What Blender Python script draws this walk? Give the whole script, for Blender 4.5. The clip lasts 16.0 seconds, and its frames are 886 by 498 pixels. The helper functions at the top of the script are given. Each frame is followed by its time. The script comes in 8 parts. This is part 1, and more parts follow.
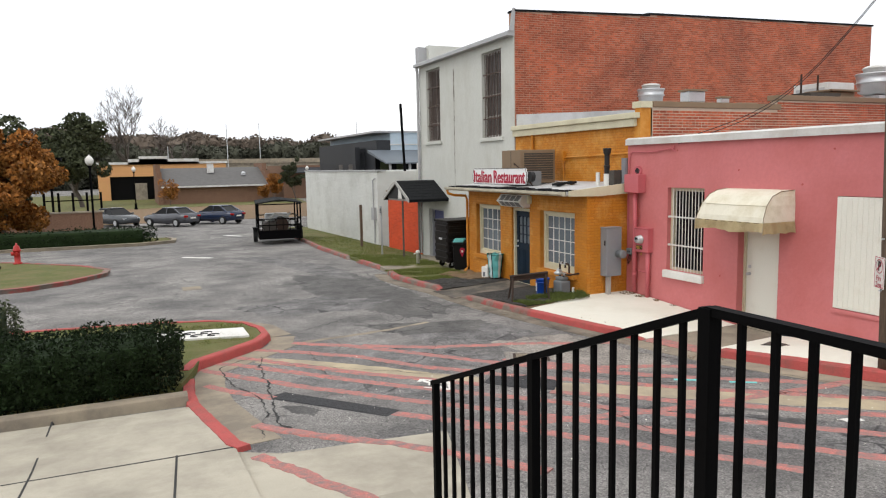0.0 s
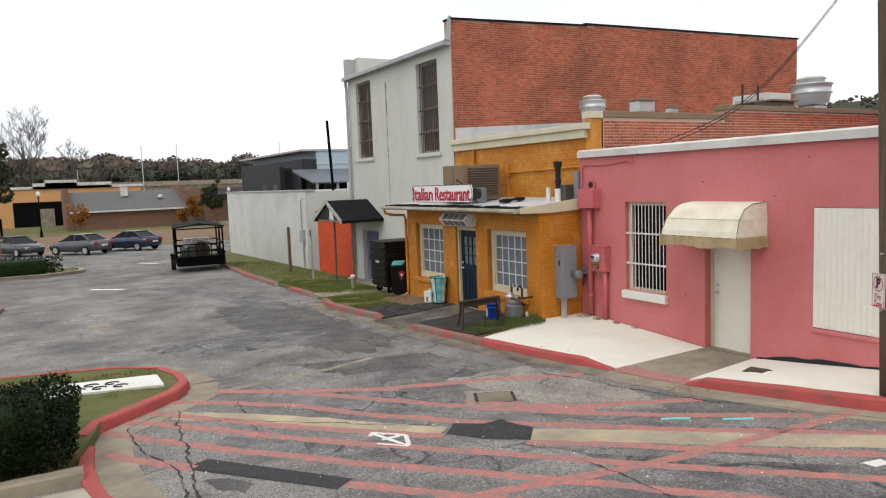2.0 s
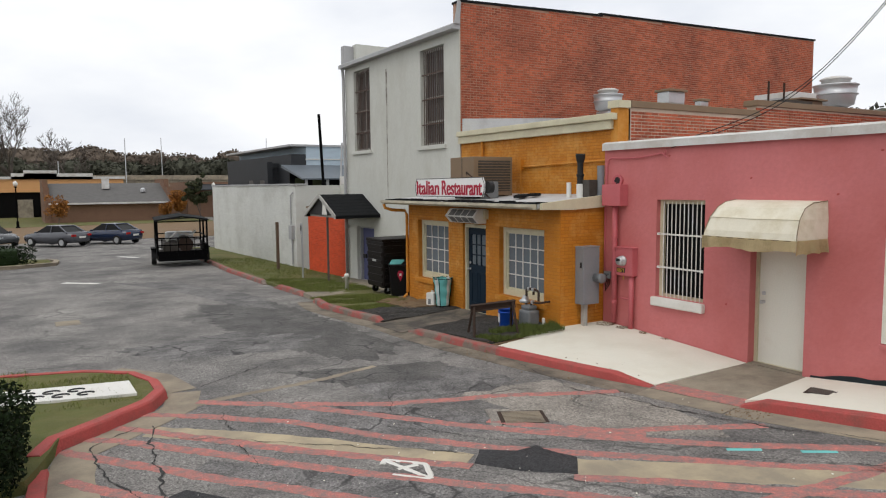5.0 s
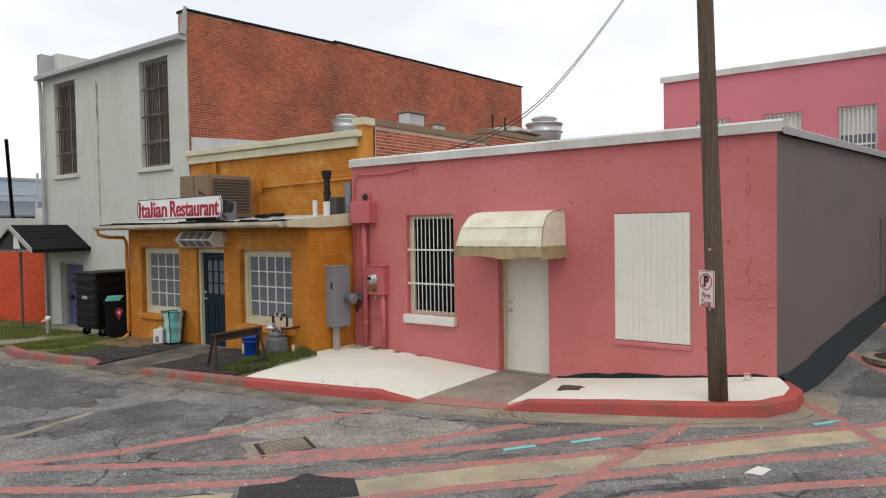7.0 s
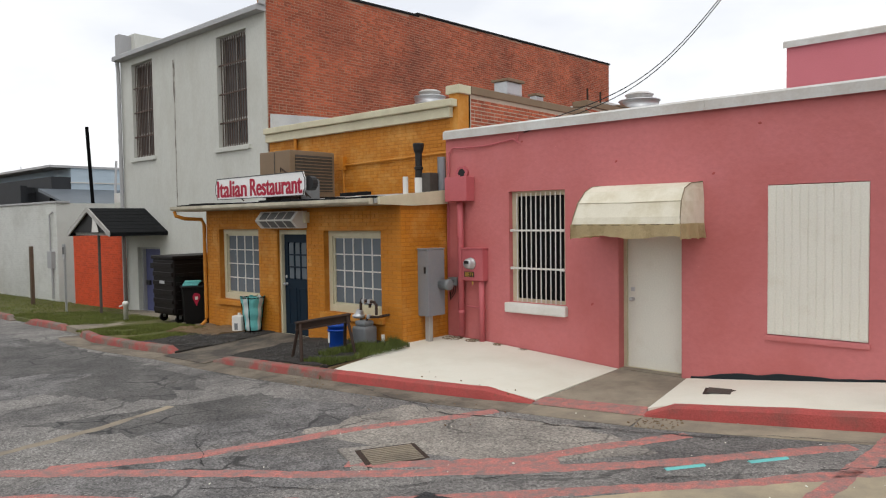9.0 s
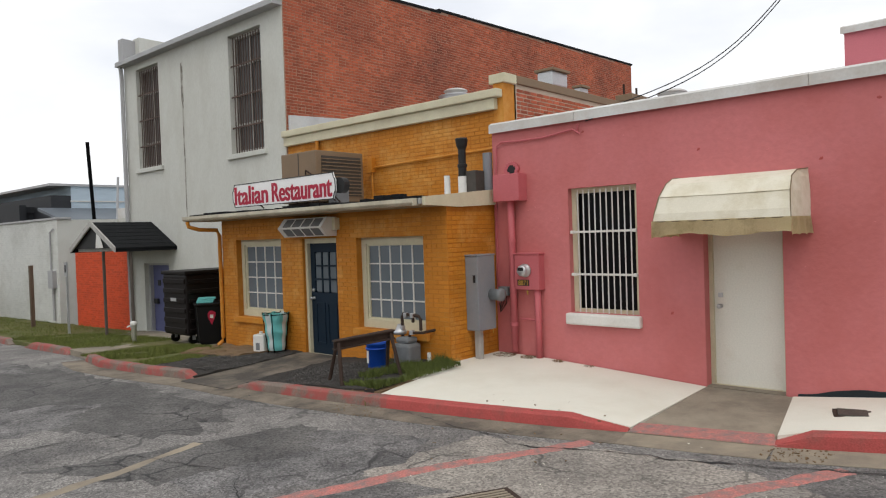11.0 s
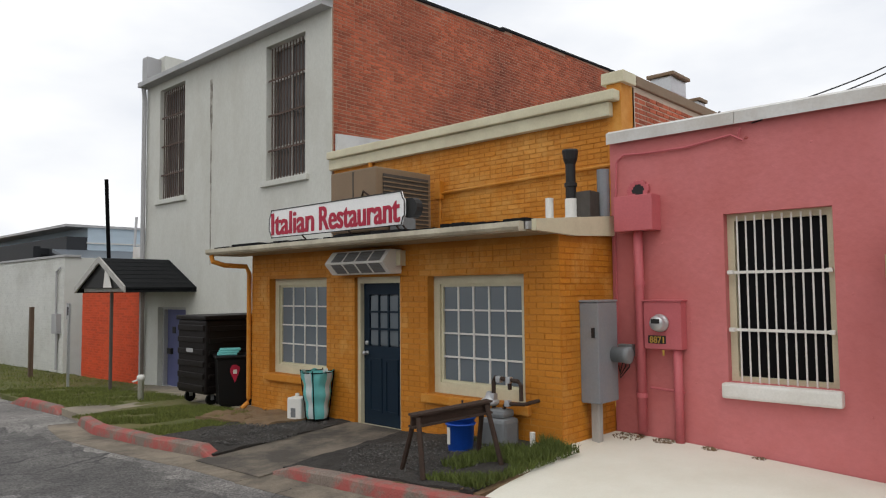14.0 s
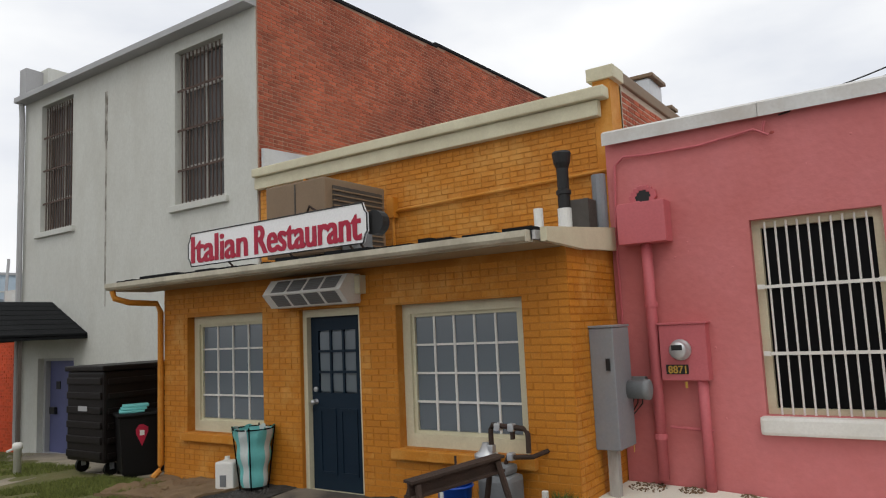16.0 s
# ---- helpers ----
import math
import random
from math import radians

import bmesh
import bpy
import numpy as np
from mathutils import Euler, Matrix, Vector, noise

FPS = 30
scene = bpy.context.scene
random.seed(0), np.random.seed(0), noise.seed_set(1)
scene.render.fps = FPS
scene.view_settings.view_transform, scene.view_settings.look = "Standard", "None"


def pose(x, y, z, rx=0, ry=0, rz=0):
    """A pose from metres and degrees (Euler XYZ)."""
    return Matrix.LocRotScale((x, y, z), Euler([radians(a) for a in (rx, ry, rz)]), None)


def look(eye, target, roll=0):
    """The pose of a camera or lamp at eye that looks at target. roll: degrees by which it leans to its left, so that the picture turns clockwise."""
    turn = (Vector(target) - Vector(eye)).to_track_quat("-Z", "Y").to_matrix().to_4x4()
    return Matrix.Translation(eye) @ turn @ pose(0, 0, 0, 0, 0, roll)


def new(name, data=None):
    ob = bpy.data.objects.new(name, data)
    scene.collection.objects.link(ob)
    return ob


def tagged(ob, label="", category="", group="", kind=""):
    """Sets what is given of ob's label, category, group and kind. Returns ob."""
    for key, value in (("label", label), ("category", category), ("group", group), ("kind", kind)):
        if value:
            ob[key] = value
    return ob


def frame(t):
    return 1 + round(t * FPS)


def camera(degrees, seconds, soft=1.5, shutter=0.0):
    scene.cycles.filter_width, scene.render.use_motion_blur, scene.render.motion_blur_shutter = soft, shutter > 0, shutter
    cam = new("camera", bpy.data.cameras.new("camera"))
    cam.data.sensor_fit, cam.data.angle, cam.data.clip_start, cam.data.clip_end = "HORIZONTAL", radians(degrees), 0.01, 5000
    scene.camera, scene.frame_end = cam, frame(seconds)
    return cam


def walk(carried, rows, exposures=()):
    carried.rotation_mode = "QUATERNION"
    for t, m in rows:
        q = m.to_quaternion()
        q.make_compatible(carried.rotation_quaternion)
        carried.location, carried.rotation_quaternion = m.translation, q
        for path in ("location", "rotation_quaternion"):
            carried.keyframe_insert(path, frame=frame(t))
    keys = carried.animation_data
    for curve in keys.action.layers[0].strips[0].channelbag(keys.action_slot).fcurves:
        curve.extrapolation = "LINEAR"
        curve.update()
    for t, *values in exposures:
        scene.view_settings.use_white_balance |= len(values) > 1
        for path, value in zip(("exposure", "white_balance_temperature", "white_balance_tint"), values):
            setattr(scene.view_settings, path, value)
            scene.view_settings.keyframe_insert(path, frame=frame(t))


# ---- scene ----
cam = camera(64.4, 16.0, soft=1.15)
PATH = [
    (0, (0.864, 2.617, 3.14), (1.684, 4.426, 2.905), -1.1),
    (0.5, (0.993, 3.062, 3.144), (1.975, 4.789, 2.916), -1.7),
    (1, (1.102, 3.48, 3.167), (2.069, 5.218, 2.961), -0.8),
    (1.5, (1.108, 3.768, 3.178), (2.216, 5.417, 2.95), -0.7),
    (2, (1.205, 4.075, 3.113), (2.211, 5.793, 2.924), -2.1),
    (2.5, (1.192, 4.312, 3.12), (2.28, 5.974, 2.887), 0.2),
    (3, (1.203, 4.581, 3.162), (2.329, 6.216, 2.923), -0.4),
    (3.2, (1.241, 4.679, 3.107), (2.322, 6.35, 2.905), -0.3),
    (5.3, (1.491, 5.655, 2.768), (2.535, 7.352, 2.597), -0.6),
    (5.5, (1.457, 5.718, 2.666), (2.544, 7.393, 2.554), -0.2),
    (6, (1.564, 5.972, 2.668), (2.722, 7.594, 2.495), -1.1),
    (6.5, (1.761, 6.109, 2.576), (3.102, 7.579, 2.369), 1.4),
    (7, (1.696, 6.367, 2.366), (3.305, 7.553, 2.302), -0.9),
    (7.5, (1.884, 6.626, 2.447), (3.57, 7.701, 2.391), -1.5),
    (8, (2.028, 6.914, 2.295), (3.619, 8.118, 2.148), -1.2),
    (8.5, (2.137, 7.315, 2.2), (3.754, 8.49, 2.132), -2.1),
    (9, (2.34, 7.725, 2.14), (3.836, 9.05, 2.057), -0.8),
    (9.2, (2.404, 7.884, 2.13), (3.875, 9.237, 2.064), -0.1),
    (11.3, (2.954, 9.387, 1.968), (4.453, 10.711, 1.927), -2.1),
    (11.5, (3.084, 9.557, 1.975), (4.547, 10.919, 1.924), -0.8),
    (12, (3.254, 9.961, 1.97), (4.763, 11.272, 1.926), -2.6),
    (12.5, (3.355, 10.402, 1.902), (4.821, 11.762, 1.959), -2.9),
    (13, (3.499, 10.841, 1.819), (4.91, 12.257, 1.867), -3.1),
    (13.5, (3.918, 11.227, 1.842), (5.436, 12.527, 1.908), -1.9),
    (14, (4.032, 11.629, 1.788), (5.501, 12.981, 1.906), -0.6),
    (14.5, (4.189, 12.025, 1.733), (5.688, 13.346, 1.812), -1.8),
    (15, (4.387, 12.433, 1.754), (5.95, 13.665, 1.948), -2.5),
    (15.5, (4.517, 12.858, 1.666), (6.143, 13.99, 1.939), -2.4),
    (16, (4.635, 13.226, 1.704), (6.279, 14.343, 1.928), -2.6),
]
walk(cam, [(t, look(eye, target, roll)) for t, eye, target, roll in PATH], [(0, 0.35), (3, 0.12), (6, -0.05), (7, 0.04), (9, 0.02), (12, 0.02), (14, -0.06), (16, -0.12)])

# ---- light ----
world = bpy.data.worlds.new("sky")
scene.world = world
world.use_nodes = True
wn, wl = world.node_tree.nodes, world.node_tree.links
sky_tex = wn.new("ShaderNodeTexSky")
sky_tex.sky_type = "NISHITA"
sky_tex.sun_disc = False
sky_tex.sun_elevation = radians(57)
sky_tex.sun_rotation = radians(250)
sky_tex.air_density, sky_tex.dust_density, sky_tex.ozone_density = 1.0, 6.0, 1.0
cloud_map = wn.new("ShaderNodeTexCoord")
cloud_scale = wn.new("ShaderNodeMapping")
cloud_scale.inputs["Scale"].default_value = (1.0, 1.0, 2.6)
cloud = wn.new("ShaderNodeTexNoise")
cloud.inputs["Scale"].default_value = 2.2
cloud.inputs["Detail"].default_value = 6.0
cloud_ramp = wn.new("ShaderNodeValToRGB")
cloud_ramp.color_ramp.elements[0].position = 0.36
cloud_ramp.color_ramp.elements[0].color = (10.4, 10.8, 11.6, 1)
cloud_ramp.color_ramp.elements[1].position = 0.60
cloud_ramp.color_ramp.elements[1].color = (13.6, 13.7, 13.8, 1)
cover = wn.new("ShaderNodeMix")
cover.data_type = "RGBA"
cover.inputs["Factor"].default_value = 0.94
wl.new(cloud_map.outputs["Generated"], cloud_scale.inputs["Vector"])
wl.new(cloud_scale.outputs["Vector"], cloud.inputs["Vector"])
wl.new(cloud.outputs["Fac"], cloud_ramp.inputs["Fac"])
wl.new(sky_tex.outputs["Color"], cover.inputs["A"])
wl.new(cloud_ramp.outputs["Color"], cover.inputs["B"])
wl.new(cover.outputs["Result"], wn["Background"].inputs["Color"])
wn["Background"].inputs["Strength"].default_value = 0.085

sun = new("sun", bpy.data.lights.new("sun", "SUN"))
sun.data.energy, sun.data.angle, sun.data.color = 0.75, radians(30), (1.0, 0.97, 0.93)
sun.matrix_world = look((-6, -3, 22), (4, 7.5, 0))


# ---- materials ----
def material(name, base, dark=None, scale=6.0, rough=0.85, bump=0.15, fine=60.0, metal=0.0, amount=0.5, random_tint=0.0, island=0.0, stretch=(1, 1, 1),
             stain=None, stain_scale=0.7, stain_amount=0.5, spec=0.35, edge=(0.40, 0.62), speckle=(0.94, 1.05)):
    """A procedural surface: broad mottling, fine grain, optional stains and per-piece tint."""
    m = bpy.data.materials.new(name)
    m.use_nodes = True
    n, l = m.node_tree.nodes, m.node_tree.links
    b = n["Principled BSDF"]
    b.inputs["Roughness"].default_value = rough
    b.inputs["Metallic"].default_value = metal
    b.inputs["Specular IOR Level"].default_value = spec
    dark = dark or tuple(c * 0.7 for c in base)
    tc = n.new("ShaderNodeTexCoord")
    mp = n.new("ShaderNodeMapping")
    mp.inputs["Scale"].default_value = stretch
    l.new(tc.outputs["Object"], mp.inputs["Vector"])
    broad = n.new("ShaderNodeTexNoise")
    broad.inputs["Scale"].default_value, broad.inputs["Detail"].default_value = scale, 5.0
    l.new(mp.outputs["Vector"], broad.inputs["Vector"])
    grain = n.new("ShaderNodeTexNoise")
    grain.inputs["Scale"].default_value, grain.inputs["Detail"].default_value = fine, 3.0
    l.new(mp.outputs["Vector"], grain.inputs["Vector"])
    ramp = n.new("ShaderNodeMapRange")
    ramp.inputs["From Min"].default_value, ramp.inputs["From Max"].default_value = 0.3, 0.7
    l.new(broad.outputs["Fac"], ramp.inputs["Value"])
    mx = n.new("ShaderNodeMix")
    mx.data_type = "RGBA"
    mx.inputs["A"].default_value, mx.inputs["B"].default_value = (*dark, 1), (*base, 1)
    mid = n.new("ShaderNodeMath")
    mid.operation = "MULTIPLY_ADD"
    mid.inputs[1].default_value, mid.inputs[2].default_value = amount, 1.0 - amount
    l.new(ramp.outputs["Result"], mid.inputs[0])
    l.new(mid.outputs["Value"], mx.inputs["Factor"])
    g2 = n.new("ShaderNodeMapRange")
    g2.inputs["From Min"].default_value, g2.inputs["From Max"].default_value = 0.25, 0.75
    g2.inputs["To Min"].default_value, g2.inputs["To Max"].default_value = speckle
    l.new(grain.outputs["Fac"], g2.inputs["Value"])
    mul = n.new("ShaderNodeMix")
    mul.data_type, mul.blend_type = "RGBA", "MULTIPLY"
    mul.inputs["Factor"].default_value = 1.0
    l.new(mx.outputs["Result"], mul.inputs["A"])
    l.new(g2.outputs["Result"], mul.inputs["B"])
    out = mul.outputs["Result"]
    if stain:
        st = n.new("ShaderNodeTexNoise")
        st.inputs["Scale"].default_value, st.inputs["Detail"].default_value, st.inputs["Roughness"].default_value = stain_scale, 9.0, 0.68
        l.new(mp.outputs["Vector"], st.inputs["Vector"])
        sr = n.new("ShaderNodeMapRange")
        sr.inputs["From Min"].default_value, sr.inputs["From Max"].default_value = edge
        sr.inputs["To Max"].default_value = stain_amount
        l.new(st.outputs["Fac"], sr.inputs["Value"])
        s2 = n.new("ShaderNodeMix")
        s2.data_type = "RGBA"
        s2.inputs["B"].default_value = (*stain, 1)
        l.new(sr.outputs["Result"], s2.inputs["Factor"])
        l.new(out, s2.inputs["A"])
        out = s2.outputs["Result"]
    if random_tint or island:
        hs = n.new("ShaderNodeHueSaturation")
        if random_tint:
            src = n.new("ShaderNodeObjectInfo").outputs["Random"]
        else:
            src = n.new("ShaderNodeNewGeometry").outputs["Random Per Island"]
        w = random_tint or island
        rr = n.new("ShaderNodeMapRange")
        rr.inputs["To Min"].default_value, rr.inputs["To Max"].default_value = 1 - w, 1 + w * 0.7
        l.new(src, rr.inputs["Value"])
        l.new(rr.outputs["Result"], hs.inputs["Value"])
        l.new(out, hs.inputs["Color"])
        out = hs.outputs["Color"]
    l.new(out, b.inputs["Base Color"])
    if bump:
        bp = n.new("ShaderNodeBump")
        bp.inputs["Strength"].default_value, bp.inputs["Distance"].default_value = bump, 0.02
        l.new(grain.outputs["Fac"], bp.inputs["Height"])
        l.new(bp.outputs["Normal"], b.inputs["Normal"])
    return m


def glass(name, colour, rough=0.03, spec=0.6):
    m = bpy.data.materials.new(name)
    m.use_nodes = True
    b = m.node_tree.nodes["Principled BSDF"]
    b.inputs["Base Color"].default_value = (*colour, 1)
    b.inputs["Roughness"].default_value = rough
    b.inputs["Specular IOR Level"].default_value = spec
    return m


def cracked(m, scale, width, shade, amount):
    """Adds a wandering crack network and a coarse aggregate to a road material."""
    n, l = m.node_tree.nodes, m.node_tree.links
    b = n["Principled BSDF"]
    src = b.inputs["Base Color"].links[0].from_socket
    tc = n.new("ShaderNodeTexCoord")
    warp = n.new("ShaderNodeTexNoise")
    warp.inputs["Scale"].default_value, warp.inputs["Detail"].default_value = 1.3, 6.0
    l.new(tc.outputs["Object"], warp.inputs["Vector"])
    mixv = n.new("ShaderNodeVectorMath")
    mixv.operation = "MULTIPLY_ADD"
    mixv.inputs[1].default_value = (0.9, 0.9, 0.0)
    l.new(warp.outputs["Color"], mixv.inputs[0])
    l.new(tc.outputs["Object"], mixv.inputs[2])
    vor = n.new("ShaderNodeTexVoronoi")
    vor.feature = "DISTANCE_TO_EDGE"
    vor.inputs["Scale"].default_value = scale
    l.new(mixv.outputs["Vector"], vor.inputs["Vector"])
    thin = n.new("ShaderNodeMapRange")
    thin.inputs["From Min"].default_value, thin.inputs["From Max"].default_value = width * 0.4, width
    thin.inputs["To Min"].default_value, thin.inputs["To Max"].default_value = amount, 0.0
    l.new(vor.outputs["Distance"], thin.inputs["Value"])
    where = n.new("ShaderNodeTexNoise")
    where.inputs["Scale"].default_value, where.inputs["Detail"].default_value = 0.45, 4.0
    l.new(tc.outputs["Object"], where.inputs["Vector"])
    wr = n.new("ShaderNodeMapRange")
    wr.inputs["From Min"].default_value, wr.inputs["From Max"].default_value = 0.46, 0.56
    l.new(where.outputs["Fac"], wr.inputs["Value"])
    fac = n.new("ShaderNodeMath")
    fac.operation = "MULTIPLY"
    l.new(thin.outputs["Result"], fac.inputs[0])
    l.new(wr.outputs["Result"], fac.inputs[1])
    stone = n.new("ShaderNodeTexVoronoi")
    stone.inputs["Scale"].default_value = 55.0
    l.new(tc.outputs["Object"], stone.inputs["Vector"])
    sr = n.new("ShaderNodeMapRange")
    sr.inputs["To Min"].default_value, sr.inputs["To Max"].default_value = 0.45, 1.55
    l.new(stone.outputs["Color"], sr.inputs["Value"])
    agg = n.new("ShaderNodeMix")
    agg.data_type, agg.blend_type = "RGBA", "MULTIPLY"
    agg.inputs["Factor"].default_value = 1.0
    l.new(src, agg.inputs["A"])
    l.new(sr.outputs["Result"], agg.inputs["B"])
    mx = n.new("ShaderNodeMix")
    mx.data_type = "RGBA"
    mx.inputs["B"].default_value = (*shade, 1)
    l.new(fac.outputs["Value"], mx.inputs["Factor"])
    l.new(agg.outputs["Result"], mx.inputs["A"])
    l.new(mx.outputs["Result"], b.inputs["Base Color"])
    return m


M = {}
M["asphalt"] = material("asphalt", (0.27, 0.255, 0.235), (0.175, 0.166, 0.157), 0.45, 0.9, 0.6, 90, stain=(0.085, 0.081, 0.080), stain_scale=0.55, stain_amount=0.8, amount=0.8, speckle=(0.36, 1.72))
cracked(M["asphalt"], 0.8, 0.018, (0.06, 0.058, 0.056), 0.6)
M["asphalt_dark"] = material("asphalt_dark", (0.040, 0.040, 0.042), (0.024, 0.024, 0.026), 2.0, 0.85, 0.7, 80)
cracked(M["asphalt_dark"], 1.6, 0.02, (0.014, 0.014, 0.014), 0.5)
M["crack"] = material("crack_filler", (0.04, 0.039, 0.038), None, 8.0, 0.9, 0.2, 60)
M["red_paint"] = material("worn_red_paint", (0.52, 0.185, 0.155), (0.42, 0.150, 0.128), 3.0, 0.85, 0.4, 70, stain=(0.19, 0.165, 0.155), stain_scale=10.0, stain_amount=0.95, edge=(0.38, 0.66), speckle=(0.55, 1.4))
M["brick_brown"] = material("brown_brick", (0.20, 0.115, 0.075), (0.14, 0.08, 0.055), 2.0, 0.9, 0.3, 12, speckle=(0.7, 1.3))
M["kerb_red"] = material("kerb_red_paint", (0.45, 0.085, 0.075), (0.30, 0.06, 0.055), 2.5, 0.8, 0.35, 60, stain=(0.20, 0.085, 0.07), stain_scale=3.0, stain_amount=0.7, edge=(0.50, 0.70), speckle=(0.8, 1.15))
M["kerb_worn"] = material("kerb_worn_paint", (0.22, 0.175, 0.145), (0.11, 0.09, 0.075), 3.5, 0.9, 0.5, 60, stain=(0.36, 0.075, 0.065), stain_scale=2.2, stain_amount=0.85, edge=(0.44, 0.58), speckle=(0.7, 1.25))
M["concrete"] = material("concrete", (0.47, 0.43, 0.345), (0.35, 0.315, 0.25), 1.3, 0.9, 0.25, 90, stain=(0.20, 0.175, 0.14), stain_scale=0.9, stain_amount=0.55)
M["gutter"] = material("gutter_concrete", (0.35, 0.295, 0.215), (0.24, 0.20, 0.15), 1.6, 0.9, 0.3, 90, stain=(0.14, 0.12, 0.10), stain_scale=1.3, stain_amount=0.65)
M["gutter_dirty"] = material("dirty_gutter_concrete", (0.25, 0.21, 0.16), (0.15, 0.125, 0.095), 1.6, 0.9, 0.35, 90, stain=(0.07, 0.06, 0.05), stain_scale=1.8, stain_amount=0.8, edge=(0.42, 0.62), speckle=(0.75, 1.25))
M["concrete_white"] = material("pale_concrete", (0.75, 0.735, 0.64), (0.66, 0.645, 0.55), 0.8, 0.85, 0.18, 90, stain=(0.55, 0.51, 0.40), stain_scale=0.9, stain_amount=0.4, edge=(0.46, 0.72))
M["concrete_wet"] = material("damp_concrete", (0.20, 0.168, 0.13), (0.10, 0.086, 0.07), 1.6, 0.8, 0.35, 90, stain=(0.05, 0.045, 0.04), stain_scale=1.3, stain_amount=0.85, edge=(0.42, 0.58), speckle=(0.8, 1.2))
M["concrete_old"] = material("old_concrete", (0.33, 0.285, 0.215), (0.21, 0.18, 0.14), 1.2, 0.9, 0.3, 90, stain=(0.16, 0.135, 0.105), stain_scale=1.6, stain_amount=0.7, speckle=(0.8, 1.18))
M["yellow_concrete"] = material("stained_concrete", (0.48, 0.40, 0.265), (0.36, 0.295, 0.20), 1.4, 0.9, 0.35, 90, stain=(0.19, 0.17, 0.145), stain_scale=1.2, stain_amount=0.6)
M["grass"] = material("dry_lawn", (0.115, 0.125, 0.034), (0.05, 0.07, 0.016), 3.0, 0.95, 0.8, 70, stain=(0.20, 0.15, 0.07), stain_scale=1.0, stain_amount=0.5)
M["blade"] = material("grass_blade", (0.155, 0.180, 0.042), (0.095, 0.115, 0.024), 1.2, 0.9, 0, 20, island=0.45)
M["gravel"] = material("dark_gravel", (0.055, 0.050, 0.045), (0.02, 0.018, 0.016), 22.0, 0.95, 1.0, 60, stain=(0.022, 0.019, 0.016), stain_scale=1.4, stain_amount=0.6, speckle=(0.6, 1.5))
M["stone_chip"] = material("grey_stone_chip", (0.11, 0.105, 0.098), (0.035, 0.033, 0.030), 3.0, 0.9, 0.3, 60, island=0.6)
M["dirt"] = material("straw_dirt", (0.22, 0.145, 0.08), (0.10, 0.066, 0.038), 5.0, 0.95, 0.9, 60)
M["pink"] = material("pink_stucco", (0.575, 0.186, 0.188), (0.50, 0.150, 0.150), 0.8, 0.75, 0.30, 14, stain=(0.47, 0.125, 0.112), stain_scale=0.6, stain_amount=0.6, speckle=(0.95, 1.04))
M["pink_far"] = material("pink_stucco_far", (0.60, 0.185, 0.215), (0.53, 0.155, 0.18), 0.8, 0.8, 0.2, 45)
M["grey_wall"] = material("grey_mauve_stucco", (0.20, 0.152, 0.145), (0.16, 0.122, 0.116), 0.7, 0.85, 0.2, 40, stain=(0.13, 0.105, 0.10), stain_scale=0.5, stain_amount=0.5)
M["tar"] = material("black_tar", (0.012, 0.020, 0.024), None, 4.0, 0.75, 0.5, 40)
M["white_stucco"] = material("pale_grey_stucco", (0.585, 0.59, 0.545), (0.50, 0.50, 0.455), 0.9, 0.85, 0.25, 30, stretch=(1, 1, 0.5), stain=(0.40, 0.385, 0.33), stain_scale=0.9, stain_amount=0.5, edge=(0.45, 0.68))
M["stain"] = material("black_streak", (0.20, 0.18, 0.15), (0.07, 0.06, 0.05), 5.0, 0.9, 0.2, 50, stretch=(1, 1, 0.5), stain=(0.44, 0.425, 0.375), stain_scale=4.0, stain_amount=0.95, edge=(0.44, 0.56))
M["trim_grey"] = material("grey_trim_paint", (0.40, 0.40, 0.40), (0.30, 0.30, 0.31), 2.0, 0.6, 0.1, 40)
M["metal_white"] = material("white_metal_coping", (0.66, 0.66, 0.64), (0.50, 0.50, 0.48), 1.0, 0.45, 0.05, 30, stain=(0.40, 0.34, 0.28), stain_scale=1.2, stain_amount=0.5)
M["brick_red"] = material("red_brick", (0.47, 0.120, 0.058), (0.33, 0.075, 0.038), 2.0, 0.9, 0.3, 70, island=0.30, stain=(0.13, 0.036, 0.025), stain_scale=0.55, stain_amount=0.65, edge=(0.44, 0.66), speckle=(0.8, 1.2))
M["brick_piece"] = material("orange_brick_piece", (0.54, 0.205, 0.016), (0.45, 0.16, 0.012), 2.0, 0.65, 0.25, 70, random_tint=0.08, stain=(0.64, 0.34, 0.085), stain_scale=2.2, stain_amount=0.6, edge=(0.48, 0.66), speckle=(0.88, 1.1))
M["mortar_red"] = material("red_wall_mortar", (0.44, 0.28, 0.20), (0.26, 0.125, 0.085), 1.5, 0.95, 0.3, 60)
M["mortar_old"] = material("old_lime_mortar", (0.58, 0.48, 0.38), (0.36, 0.25, 0.18), 1.5, 0.95, 0.3, 60)
M["orange"] = material("orange_painted_brick", (0.54, 0.205, 0.016), (0.45, 0.16, 0.012), 1.2, 0.65, 0.25, 60, island=0.08, stain=(0.64, 0.34, 0.085), stain_scale=2.2, stain_amount=0.6, edge=(0.48, 0.66), speckle=(0.88, 1.1))
M["orange_joint"] = material("orange_painted_joint", (0.44, 0.160, 0.012), (0.35, 0.120, 0.009), 1.2, 0.7, 0.25, 60, stain=(0.62, 0.32, 0.08), stain_scale=2.2, stain_amount=0.5, edge=(0.48, 0.66))
M["orange_red"] = material("orange_red_painted_brick", (0.62, 0.085, 0.025), (0.50, 0.065, 0.02), 1.2, 0.75, 0.3, 60, island=0.15)
